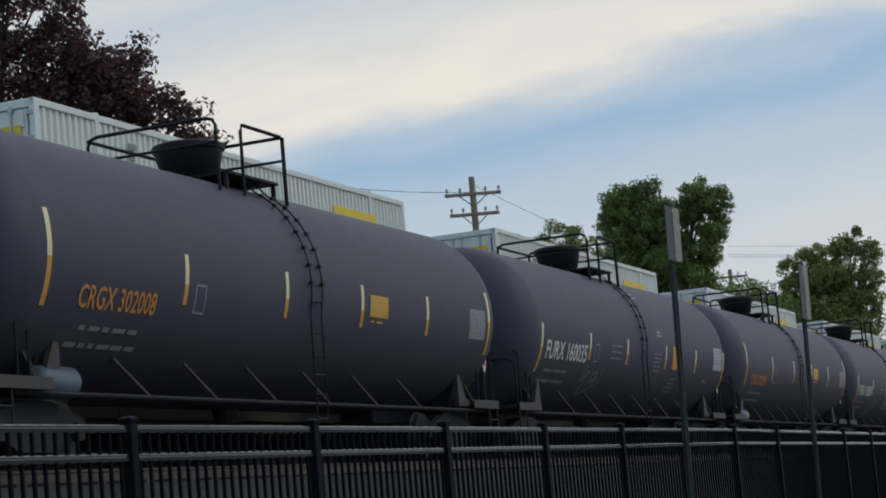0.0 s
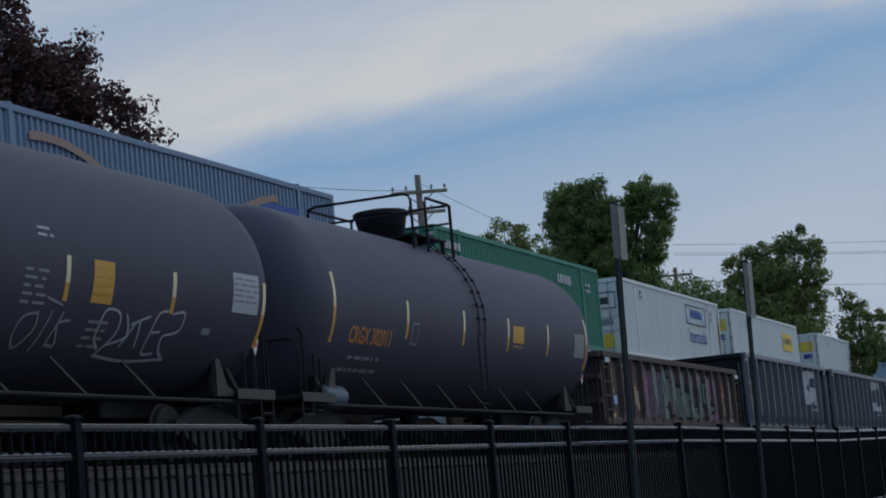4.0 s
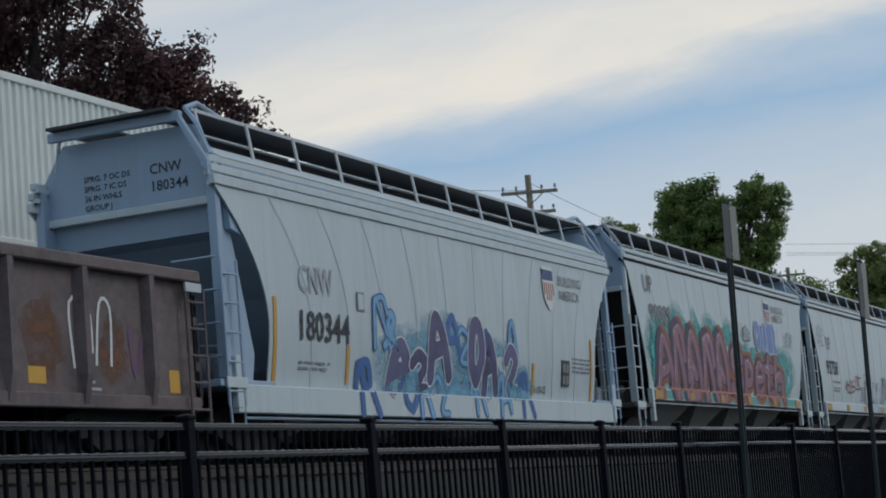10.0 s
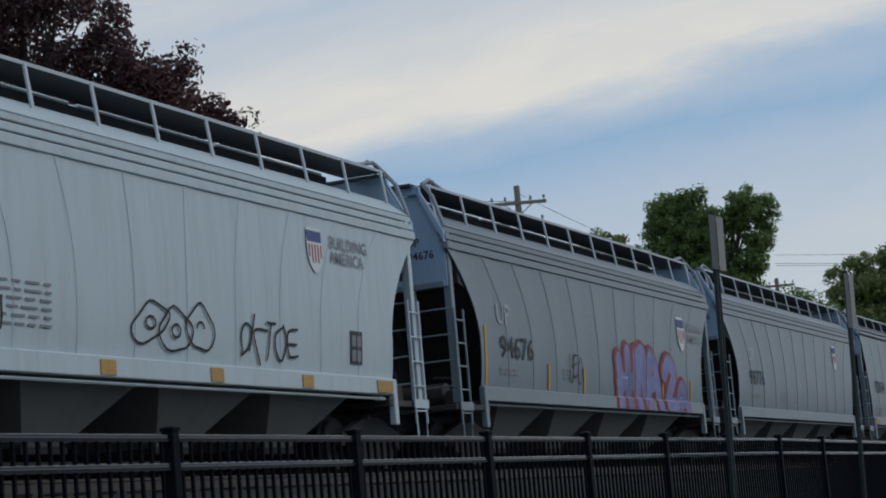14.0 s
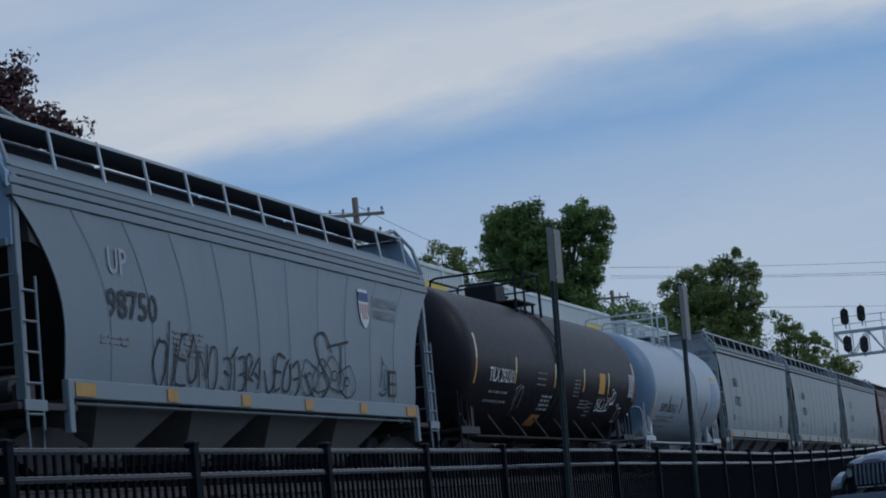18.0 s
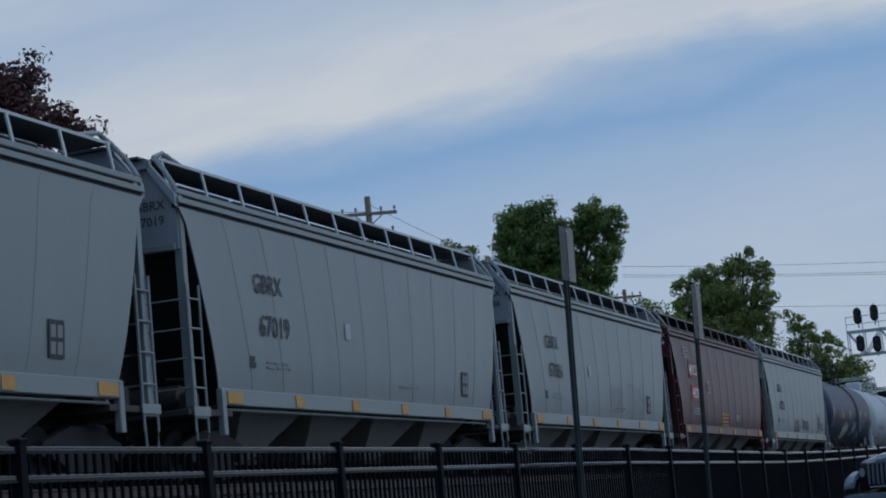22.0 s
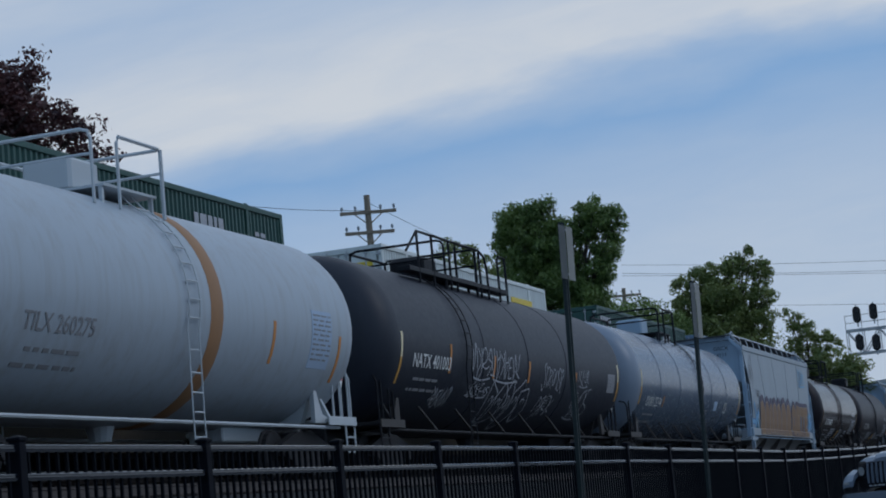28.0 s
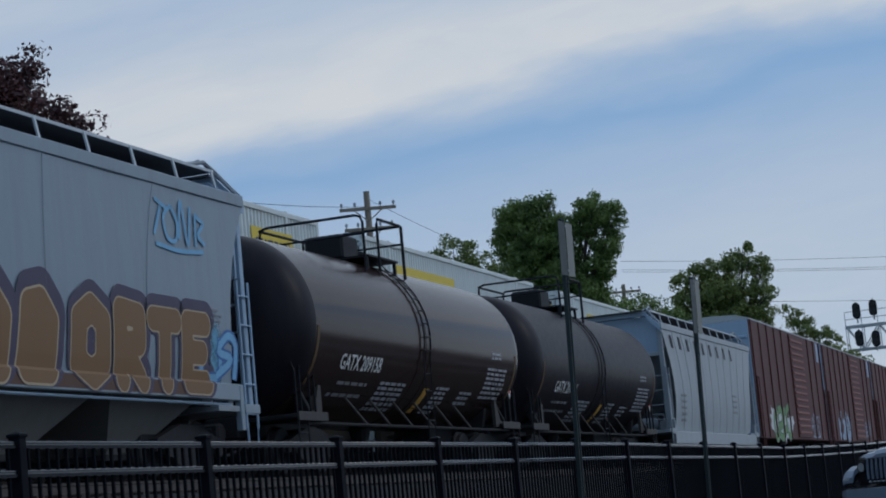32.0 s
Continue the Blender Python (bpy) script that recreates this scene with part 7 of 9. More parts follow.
def pink_piece(car, surf):
    """Mauve letters with dusky shadows and russet glow on a teal ground that runs over the sill."""
    side = over_sill(surf)
    for k in range(9):
        s = Shape()
        blob(s, -6.2 + 1.45 * k, 2.0 + (0.45 if k < 5 else 0.15), 1.2, 0.95 if k < 5 else 0.75, surf, 0.0025 + 0.0002 * k, random.Random(320 + k), 20, 0.25)
        part("graffiti_cloud", s, TEAL_MIST, car)
    part("painted_sill", Shape().box(-6.9, 6.5, -1.5225, -1.5205, 1.24, 1.44), TEAL_SPRAY, car)
    mural([(-6.35, 1.25, 1.3, 1.4, 0.26, ARCHED), (-5.15, 1.25, 1.1, 1.65, 0.25, PEAKED), (-4.05, 1.3, 1.15, 1.55, 0.27, CLAWED), (-2.75, 1.25, 1.2, 1.55, 0.26, PEAKED), (-1.55, 1.25, 1.1, 1.65, 0.26, CLAWED)], PINK_SPRAY, DUSK_SPRAY, side, car, glow=RUSSET_SPRAY, shade=0.2, rim=WHITE_SPRAY, bevel=0.05, floor=1.22)
    mural([(-0.25, 1.42, 1.15, 1.2, 0.30, WRITTEN["S"]), (1.05, 1.4, 0.85, 0.95, 0.26, WRITTEN["p"]), (2.1, 1.5, 0.95, 0.85, 0.24, WRITTEN["e"]), (3.0, 1.45, 1.15, 1.05, 0.26, WRITTEN["t"]), (4.15, 1.42, 1.1, 1.1, 0.26, WRITTEN["h"])], PINK_SPRAY, DUSK_SPRAY, side, car, glow=RUSSET_SPRAY, shade=0.11, rim=WHITE_SPRAY, bevel=0.045, floor=1.22)


def bubble_piece(car, surf):
    """White bubble letters in two rows with thin dark outlines, running over the sill."""
    side = over_sill(surf)
    mural(row_of(-1.0, 1.55, 0.55, 0.24, (0.75, 0.48, 0.62, 0.42, 0.42, 0.5, 0.5), (FORK, LOOP, ARCHED, LOOP, SLAB, SLAB, SLAB)), PALE_WHITE, BLACK_SPRAY, side, car, bevel=0.024, floor=1.22)
    mural(row_of(-0.8, 1.22, 0.36, 0.26, (0.5, 0.45, 0.5, 0.5, 0.42, 0.5, 0.42, 0.5), (LOOP, SLAB, LOOP, SLAB, LOOP, SLAB, LOOP, LOOP)), PALE_WHITE, BLACK_SPRAY, side, car, bevel=0.022, floor=1.22)


def lilac_piece(car, surf):
    """Periwinkle and lilac letters with dark red outlines, running over the sill."""
    side = over_sill(surf)
    mural([(0.55, 1.25, 1.5, 1.2, 0.40, FORK), (1.95, 1.25, 0.85, 1.25, 0.38, PEAKED), (2.75, 1.25, 0.95, 1.2, 0.38, ARCHED), (3.9, 1.3, 1.0, 1.05, 0.40, HOOK), (5.0, 1.25, 0.85, 0.6, 0.34, BENT)], PERIWINKLE, RED_SPRAY, side, car, shade=0.11, rim=PALE_SPRAY, bevel=0.055, floor=1.22)


def orange_piece(car, surf):
    """Ochre block letters with cream edges before dusky violet shadows, running over the sill."""
    side = over_sill(surf)
    widths = (1.15, 1.05, 0.75, 1.0, 1.05, 1.3, 1.2)
    x = -5.75
    for k, w in enumerate(widths):
        st = [(0.34 * w, [(x + 0.26 * w, 1.48), (x + 0.74 * w, 1.48), (x + 0.80 * w, 2.12), (x + 0.60 * w, 2.36), (x + 0.36 * w, 2.30), (x + 0.26 * w, 1.48)]), (0.4 * w, [(x + 0.5 * w, 1.6), (x + 0.55 * w, 2.2)])]
        box = (x - 0.5, x + w + 0.5, 1.22, 2.95)
        part_letter = spray("graffiti_letter", inked(st), *box, side, OCHRE_SPRAY, car, 0.0105)
        spray("letter_rim", inked(st, 0.035), *box, side, TAN_SPRAY, part_letter, 0.0085)
        spray("letter_shadow", inked(st, 0.16, 0.04, 0.12), *box, side, DUSK_SPRAY, part_letter, 0.006 + 0.0002 * k)
        if k % 2 or k == 4:
            spray("letter_counter", inked([(0.1, [(x + 0.42 * w, 1.3), (x + 0.46 * w, 1.5)])]), *box, side, DUSK_SPRAY, part_letter, 0.012)
        x += w
    x = 2.05
    for t, w in zip("ORTE", (1.2, 1.1, 1.05, 1.05)):
        st = [(0.34 * w, [(x + a * w * 0.8 + 0.1, 1.42 + b * 0.98) for a, b in line]) for line in WRITTEN[t]]
        box = (x - 0.4, x + w + 0.4, 1.22, 2.85)
        part_letter = spray("graffiti_letter", inked(st), *box, side, OCHRE_SPRAY, car, 0.0105)
        spray("letter_rim", inked(st, 0.025), *box, side, TAN_SPRAY, part_letter, 0.0085)
        spray("letter_shadow", inked(st, 0.13, 0.03, 0.07), *box, side, DUSK_SPRAY, part_letter, 0.006)
        x += w
    part("painted_sill", Shape().box(-5.9, 6.3, -1.5225, -1.5205, 1.24, 1.44), BROWN_SPRAY, car)


def green_piece(car, surf):
    """Grey-green letters with black and white outlines on pale pink, painted over the panels and ribs."""
    ribs = [-7.325 + 1.0464 * i for i in range(15)]

    def side(x, z):
        d = min(abs(x - r) for r in ribs)
        return surf(z) - (0.14 if d < 0.055 else 0.14 * max(0.0, (0.10 - d) / 0.045))
    for k, (x0, x1, m) in enumerate(((-4.05, -2.6, PINK_WASH), (-3.2, -2.75, PURPLE_SPRAY), (-2.6, 4.4, PINK_WASH), (3.7, 4.75, PINK_SPRAY))):
        spray("graffiti_ground", lambda X, Z, a=x0, b=x1: np.maximum(np.abs(X - (a + b) / 2) - (b - a) / 2, np.abs(Z - 1.55) - 0.62) + 0.10 * np.sin(9 * X + k) * np.sin(6 * Z), x0 - 0.2, x1 + 0.2, 0.86, 2.3, side, m, car, 0.003 + 0.0005 * k, 0.05)
    mural(row_of(-2.85, 0.95, 1.2, 0.30, (1.0, 1.1, 0.95, 0.95, 1.1, 0.95, 0.95), (PEAKED, CLAWED, ARCHED, BENT, PEAKED, LOOP, CLAWED)), GREEN_SPRAY, BLACK_SPRAY, side, car, shade=0.08, rim=WHITE_SPRAY, bevel=0.045, floor=0.86)
    for x, z in ((-4.75, 1.45), (-4.35, 1.25), (-6.0, 1.5), (5.15, 1.75), (5.2, 1.2), (6.1, 1.8), (6.15, 1.25)):
        for q in range(3):
            s = Shape()
            blob(s, x + 0.13 * q, z + 0.12 * (q % 2), 0.15, 0.2, surf, 0.004 + 0.0004 * q, random.Random(int(x * 40) + q), 12, 0.5)
            part("flaked_patch", s, (TAN_SPRAY, RUSSET_SPRAY, RUST_STAIN)[q], car)


PINK_WASH = material("washed_out_pink_spray_paint", (0.21, 0.15, 0.19), 0.65, vary=0.5, streak=0.3, dirt=(0.08, 0.06, 0.06), dirt_amount=0.4)
PALE_WHITE = material("pale_blue_white_spray_paint", (0.50, 0.57, 0.62), 0.6, vary=0.1)


FX = strips((-4.2, -1.35, 1.96, 4.83), 2.08, 2.66, (1.74, 2.72, -7.45, 7.75))
CX = strips((-4.12, -1.05, 1.71, 4.5), 2.15, 2.84, (1.94, 3.13, -7.5, 7.55))
for i, (u, txt, orange) in enumerate(((10.0, "FURX 160031", False), (28.15, "CRGX 302008", True), (46.3, "FURX 160035", False), (64.4, "CRGX 302005", True), (82.1, "FURX 160039", False), (100.1, "CRGX 302011", True))):
    extra = (sheet(-3.85, -3.55, 2.05, 2.45, GREY_PAINT, "framed_stencil"), sheet(-3.82, -3.58, 2.08, 2.42, BLACK_TANK, "framed_stencil_inside"))
    if not orange:
        extra += (scrawl(-4.3, 1.45, 1.3, 0.5, GREY_PAINT, 60 + i, 4, 0.03), tiny(0.6, 3.9, 0.35, 2, PANEL_PAINT, 5, 0.03, 0.09), tiny(1.25, 2.95, 0.4, 2, PANEL_PAINT, 6, 0.035, 0.09))
        if u > 80:
            extra += (scrawl(-0.9, 1.6, 1.3, 0.55, PANEL_PAINT, 66, 4, 0.035), scrawl(1.1, 1.5, 1.1, 0.5, GREY_PAINT, 67, 3, 0.035), scrawl(3.0, 1.5, 2.2, 0.55, PANEL_PAINT, 68, 5, 0.035))
    near_tank(tank_car("black tank car with %s lettering and a railed top platform" % ("orange" if orange else "white"), letters=txt, letter_mat=ORANGE_PAINT if orange else WHITE_PAINT,
                  letter_at=(-6.75, 1.97, 1.9, 0.29) if orange else (-7.15, 2.02, 2.75, 0.38), stripes=CX if orange else FX, placard=(2.02, 2.75, 2.34, 2.70, YELLOW_PAINT) if orange else (2.6, 3.13, 2.10, 2.66, YELLOW_PAINT),
                  panel=(6.55, 7.35, 2.2, 2.75, GREY_PAINT) if orange else (6.68, 7.55, 2.21, 2.81, PANEL_PAINT), dome="round", air_tank=orange, seed=20 + i, marks=extra, lines=not orange), u)

# gondolas
near(gondola("rusty brown gondola covered in pink and green graffiti", L=17.6, body=15.75, top=2.52, paint=RUST, ribs=15, marks=(
    lambda car, surf: green_piece(car, surf), sheet(-3.7, -2.7, 0.9, 2.25, PINK_MIST, "graffiti_patch"), sheet(4.4, 5.2, 0.9, 2.1, PURPLE_SPRAY, "graffiti_patch"),
    sheet(-7.15, -6.75, 1.75, 2.15, YELLOW_PAINT, "graffiti_patch"), sheet(-7.2, -6.7, 1.45, 1.62, YELLOW_PAINT, "graffiti_patch"), sheet(-6.85, -6.5, 1.2, 1.42, PALE_SPRAY, "graffiti_patch"), sheet(-7.2, -6.75, 0.87, 0.98, YELLOW_PAINT, "reflector_tab"),
    sheet(-4.85, -4.55, 1.25, 1.7, YELLOW_PAINT, "graffiti_patch"), scrawl(-5.95, 1.9, 0.9, 0.35, PANEL_PAINT, 72, 2, 0.04), scrawl(-5.7, 1.25, 0.7, 0.35, PANEL_PAINT, 73, 2, 0.04), scrawl(-4.9, 1.25, 0.7, 0.35, PANEL_PAINT, 74, 2, 0.04),
    scrawl(5.4, 1.0, 1.6, 1.0, ORANGE_SPRAY, 75, 4, 0.06), scrawl(6.6, 1.0, 0.9, 1.0, PANEL_PAINT, 76, 3, 0.05))), 117.33)


def lettered_gondola(number, a, b):
    def logo(car, surf):
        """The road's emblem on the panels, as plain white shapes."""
        body = 15.6 if number == "483073" else 16.0
        ribs = [-body / 2 + 0.55 + (body - 1.1) * i / 12 for i in range(13)]

        def face(x, z):
            d = min(abs(x - r) for r in ribs)
            return surf(z) - (0.19 if d < 0.055 else 0.19 * max(0.0, (0.10 - d) / 0.045))
        hook = [(4.0, 2.62), (3.75, 2.76), (3.48, 2.62), (3.36, 2.25), (3.46, 1.88), (3.72, 1.74), (3.98, 1.88)]
        bend = [(4.86, 2.72), (4.62, 2.80), (4.42, 2.62), (4.48, 2.36), (4.72, 2.12), (4.70, 1.84), (4.46, 1.70), (4.3, 1.74)]
        for shape in ([(0.36, flow(hook, 4)), (0.26, [(3.9, 2.72), (4.22, 2.74)]), (0.26, [(3.9, 1.80), (4.16, 1.80)])], [(0.24, flow(bend, 4))], [(0.26, [(4.95, 2.78), (5.62, 1.68)]), (0.26, [(5.72, 2.75), (4.98, 1.66)]), (0.22, [(4.86, 1.66), (5.72, 1.62)])]):
            spray("emblem", inked(shape), 3.0, 6.1, 1.50, 2.92, face, WHITE_PAINT, car, 0.008, 0.02, "white painted emblem shape")
        spray("emblem_bar", inked([(0.09, [(4.75, 1.40), (5.75, 1.36)])]), 4.6, 5.9, 1.2, 1.5, face, PANEL_PAINT, car, 0.008, 0.02)
    tabs = tuple(sheet(x, x + 0.35, 0.88, 1.02, YELLOW_PAINT, "reflector_tab") for x in (-4.9, -2.4, 0.2, 2.7))
    return (text(a[:2], -7.23, -6.72, 2.50, 2.80, WHITE_PAINT), text(a[2:], -5.97, -5.53, 2.50, 2.80, WHITE_PAINT), text(number[:3], -7.21, -6.57, 2.0, 2.30, WHITE_PAINT), text(number[3:], -5.97, -5.48, 2.0, 2.30, WHITE_PAINT),
            text("LMT 226100", -7.3, -6.5, 1.68, 1.77, WHITE_PAINT), text("WT   59900", -7.3, -6.5, 1.48, 1.57, WHITE_PAINT), text("FT   3950", -7.3, -6.6, 1.28, 1.37, WHITE_PAINT), sheet(-7.35, -7.02, 0.95, 1.28, YELLOW_PAINT, "reflector_tab"), tiny(-4.9, 1.5, 0.4, 5, PANEL_PAINT, 32), logo, sheet(6.2, 6.6, 1.0, 1.25, YELLOW_PAINT, "reflector_tab"), sheet(6.1, 6.35, 1.7, 1.78, PANEL_PAINT, "stencil"), tiny(3.1, 1.5, 0.35, 4, PANEL_PAINT, 33)) + tabs


near(gondola("black gondola with white lettering and end ladders", L=17.2, body=15.6, top=3.16, paint=CSX_RIB, walls=CSX_WALL, rib_out=0.19, ribs=13, marks=lettered_gondola("483073", "CSXT", "")), 134.55)
near(gondola("black gondola with white lettering and end ladders", L=17.2, body=16.0, top=3.16, paint=CSX_RIB, walls=CSX_WALL, rib_out=0.19, ribs=13, marks=lettered_gondola("483216", "CSXT", "")), 151.9)
near(gondola("brown weathered gondola with white lettering and rust stains", L=17.3, body=16.0, top=2.54, paint=SNC_BROWN, ribs=10, first_rib=1.2, marks=(
    text("SNC", -6.44, -5.63, 1.71, 2.03, WHITE_PAINT), text("9066", -6.45, -5.6, 1.28, 1.60, WHITE_PAINT), scrawl(-6.5, 0.92, 0.9, 0.3, GREY_PAINT, 81, 4, 0.03), sheet(-7.75, -7.3, 0.92, 1.16, YELLOW_PAINT, "reflector_tab"),
    sheet(-4.6, -4.2, 0.88, 1.02, YELLOW_PAINT, "reflector_tab"), sheet(-2.1, -1.6, 0.98, 1.10, YELLOW_PAINT, "reflector_tab"), tiny(-4.6, 1.35, 0.6, 3, PANEL_PAINT, 82, 0.06, 0.12), sheet(7.3, 7.55, 0.9, 1.2, YELLOW_PAINT, "reflector_tab"),
    trace(([(5.15, 1.15), (5.1, 1.95), (5.5, 1.92), (5.55, 1.35)], [(5.62, 1.2), (5.75, 1.98), (5.98, 1.92), (5.95, 1.2)], [(5.3, 1.1), (5.42, 1.55), (5.5, 1.1)]), WHITE_SPRAY), sheet(4.2, 4.55, 0.95, 1.15, YELLOW_PAINT, 'graffiti_patch'), tiny(5.3, 0.98, 0.4, 2, PANEL_PAINT, 84), trace(([(6.4, 1.7), (6.5, 1.1), (6.7, 1.6)], [(6.9, 1.75), (6.85, 1.2)]), PURPLE_SPRAY, 0.09), lambda car, surf: [part("rust_stain", (lambda s: (blob(s, x, z, rx, rz, surf, 0.004, random.Random(int(x * 50) + 90), 16, 0.3), s)[1])(Shape()), RUST_STAIN, car) for x, z, rx, rz in ((-7.4, 1.5, 0.45, 0.65), (-3.0, 1.8, 0.55, 0.45), (-1.5, 1.5, 0.6, 0.7), (0.0, 1.6, 0.6, 0.7), (1.5, 1.5, 0.5, 0.6), (3.0, 1.6, 0.5, 0.65), (4.5, 1.5, 0.5, 0.6), (6.0, 1.3, 0.4, 0.5))])), 169.05)

# covered hoppers of the first group
near(hopper_car("light grey covered hopper with blue graffiti and a framed open end", sill=8.05, roof=8.35, arch=True, sill_low=True, fascia=3, tabs=False, open_end=True, z_side=3.82, z_eave=4.25, z_board=4.97, dark_end=False, end=STEEL_BLUE, posts_mat=STEEL_BLUE, sheet_in=1.35, end_text=('CNW', '180344'), marks=(lambda car, surf: end_lettering(("SPRG. 7 OC DS", "SPRG. 7 IC DS", "36 IN WHLS", "GROUP J"), -8.35 + 0.27, 0.75, 4.18, 0.085, DARK_PAINT, car),
    text("CNW", -6.1, -4.95, 2.48, 2.90, PANEL_PAINT), text("180344", -6.18, -4.45, 1.77, 2.22, DARK_PAINT), text("CH-100-22", 3.3, 4.1, 1.2, 1.34, DARK_PAINT), amber(6.75, z0=1.1, z1=2.35), tiny(-6.1, 1.42, 1.0, 2, GREY_PAINT, 91), amber(-6.85, z0=1.1, z1=2.35), amber(-4.5, 3.42, z0=1.15, z1=1.75),
    lambda car, surf: blue_piece(car, surf), sheet(-4.15, -3.9, 2.3, 2.6, GREY_PAINT, 'framed_stencil'), sheet(-4.12, -3.93, 2.33, 2.57, UP_GREY, 'framed_stencil_inside'), shield(4.2, 2.85, 0.85), qr_panel(5.0, 1.35), tiny(5.6, 1.9, 1.1, 4, GREY_PAINT, 93))), 186.05)
near(hopper_car("light grey covered hopper with a large pink and teal graffiti piece", sill=7.05, roof=8.2, arch=False, fascia=2, end_text=('UP', '99889'), marks=(
    text("UP", -7.05, -6.35, 3.66, 4.06, GREY_PAINT), text("99889", -6.8, -5.15, 2.98, 3.42, GREY_PAINT), lambda car, surf: pink_piece(car, surf), sheet(-7.0, -6.6, 1.6, 3.0, TEAL_MIST, 'graffiti_mist'), scrawl(1.0, 2.95, 0.9, 0.32, BLACK_SPRAY, 105, 5, 0.025),
    lambda car, surf: mural(row_of(2.45, 2.78, 0.62, 0.25, (0.5, 0.32, 0.46, 0.46, 0.42), (LOOP, SLAB, BENT, FORK, HOOK)), material('cornflower_spray_paint', (0.20, 0.28, 0.52), 0.6, vary=0.2), WHITE_SPRAY, flat(surf), car, bevel=0.035), shield(3.75, 3.4, 0.72), qr_panel(4.5, 1.6), scrawl(5.6, 2.9, 1.0, 0.4, GREY_PAINT, 104, 4, 0.03))), 203.8)
near(hopper_car("light grey covered hopper with dark numbers and white bubble graffiti", sill=7.05, roof=8.2, arch=False, fascia=2, end_text=('UP', '93758'), marks=(
    text("UP", -6.35, -5.7, 3.08, 3.5, GREY_PAINT), text("93758", -6.55, -4.98, 2.34, 2.77, DARK_PAINT), tiny(-5.8, 2.1, 1.0, 1, GREY_PAINT, 111), tiny(-5.7, 1.9, 0.9, 2, GREY_PAINT, 112), scrawl(-3.95, 1.75, 1.15, 0.5, RED_SPRAY, 113, 3, 0.05), scrawl(-2.65, 2.0, 0.85, 0.38, RED_SPRAY, 114, 2, 0.045),
    tiny(-1.7, 2.0, 0.7, 6, GREY_PAINT, 115), lambda car, surf: bubble_piece(car, surf), scrawl(-1.2, 2.2, 1.1, 0.28, BLACK_SPRAY, 117, 5, 0.03), scrawl(1.7, 2.2, 0.8, 0.24, BLACK_SPRAY, 1171, 5, 0.028), scrawl(3.3, 1.75, 0.9, 0.4, WHITE_SPRAY, 1172, 4, 0.035), shield(4.3, 3.15, 0.75), qr_panel(5.2, 1.65), tiny(5.8, 2.0, 0.9, 4, GREY_PAINT, 118), scrawl(-7.5, 3.2, 0.9, 0.6, GREY_PAINT, 119, 3, 0.03))), 221.1)
near(hopper_car("light grey covered hopper with dark lettering and black scrawls", end_text=('UP', '9869A'), marks=(
    text("UP", -5.9, -5.2, 3.06, 3.46, DARK_PAINT), text("9869A", -6.2, -4.54, 2.46, 2.88, DARK_PAINT), tiny(-5.9, 2.2, 1.0, 1, GREY_PAINT, 121), tiny(-3.6, 2.25, 1.1, 6, GREY_PAINT, 122, 0.03, 0.1), scrawl(-4.4, 1.6, 0.9, 0.5, BLACK_SPRAY, 123, 3, 0.035), bubbles(-0.6, 1.55, 1.9, 0.7, BLACK_SPRAY, 124, 3, 0.035),
    scrawl(2.0, 1.6, 1.8, 0.55, BLACK_SPRAY, 125, 5, 0.04), scrawl(-6.8, 1.6, 1.4, 0.4, GREY_PAINT, 126, 4, 0.03), shield(4.3, 3.0, 0.7), qr_panel(5.6, 1.65))), 238.75)
near(hopper_car("light grey covered hopper with red and blue graffiti", paint=DIMMED_GREY, tabs=False, end_text=('UP', '94676'), marks=(
    text("UP", -6.4, -5.7, 2.66, 3.06, PANEL_PAINT), text("94676", -6.3, -4.55, 2.04, 2.46, DARK_PAINT), amber(-7.0, z0=1.5, z1=2.6), amber(-3.7, -1.6, 3.9, 6.2, z0=1.5, z1=2.0), lambda car, surf: lilac_piece(car, surf), shield(5.35, 2.7, 0.82), scrawl(-2.55, 1.75, 0.75, 0.5, BLACK_SPRAY, 132, 3, 0.03), tiny(-2.9, 1.9, 0.7, 3, GREY_PAINT, 133), tiny(-6.3, 1.8, 0.9, 2, GREY_PAINT, 134))), 257.0)
near(hopper_car("light grey covered hopper with dark numbers and a faded shield", paint=DIMMED_GREY, tabs=False, end_text=('UP', '98776'), marks=(
    text("UP", -6.1, -5.4, 2.75, 3.1, PANEL_PAINT), text("98776", -6.1, -4.5, 2.1, 2.5, DARK_PAINT), shield(4.6, 2.9, 0.75, False), tiny(-6.0, 1.8, 0.9, 2, GREY_PAINT, 141), tiny(-2.6, 1.9, 0.6, 3, GREY_PAINT, 142))), 275.0)
near(hopper_car("light grey covered hopper with dark stains along its side", paint=DIMMED_GREY, sill=7.05, roof=8.2, arch=False, fascia=2, end_text=('UP', '92004'), marks=(
    text("92004", -6.5, -4.9, 2.34, 2.77, DARK_PAINT), scrawl(-2.0, 1.55, 1.6, 0.8, GREY_PAINT, 151, 4, 0.06), scrawl(1.5, 1.6, 1.4, 0.6, GREY_PAINT, 152, 3, 0.06), tiny(-6.3, 1.75, 0.9, 3, GREY_PAINT, 153, 0.06, 0.15), shield(4.3, 3.15, 0.75), qr_panel(5.3, 1.6))), 292.7)
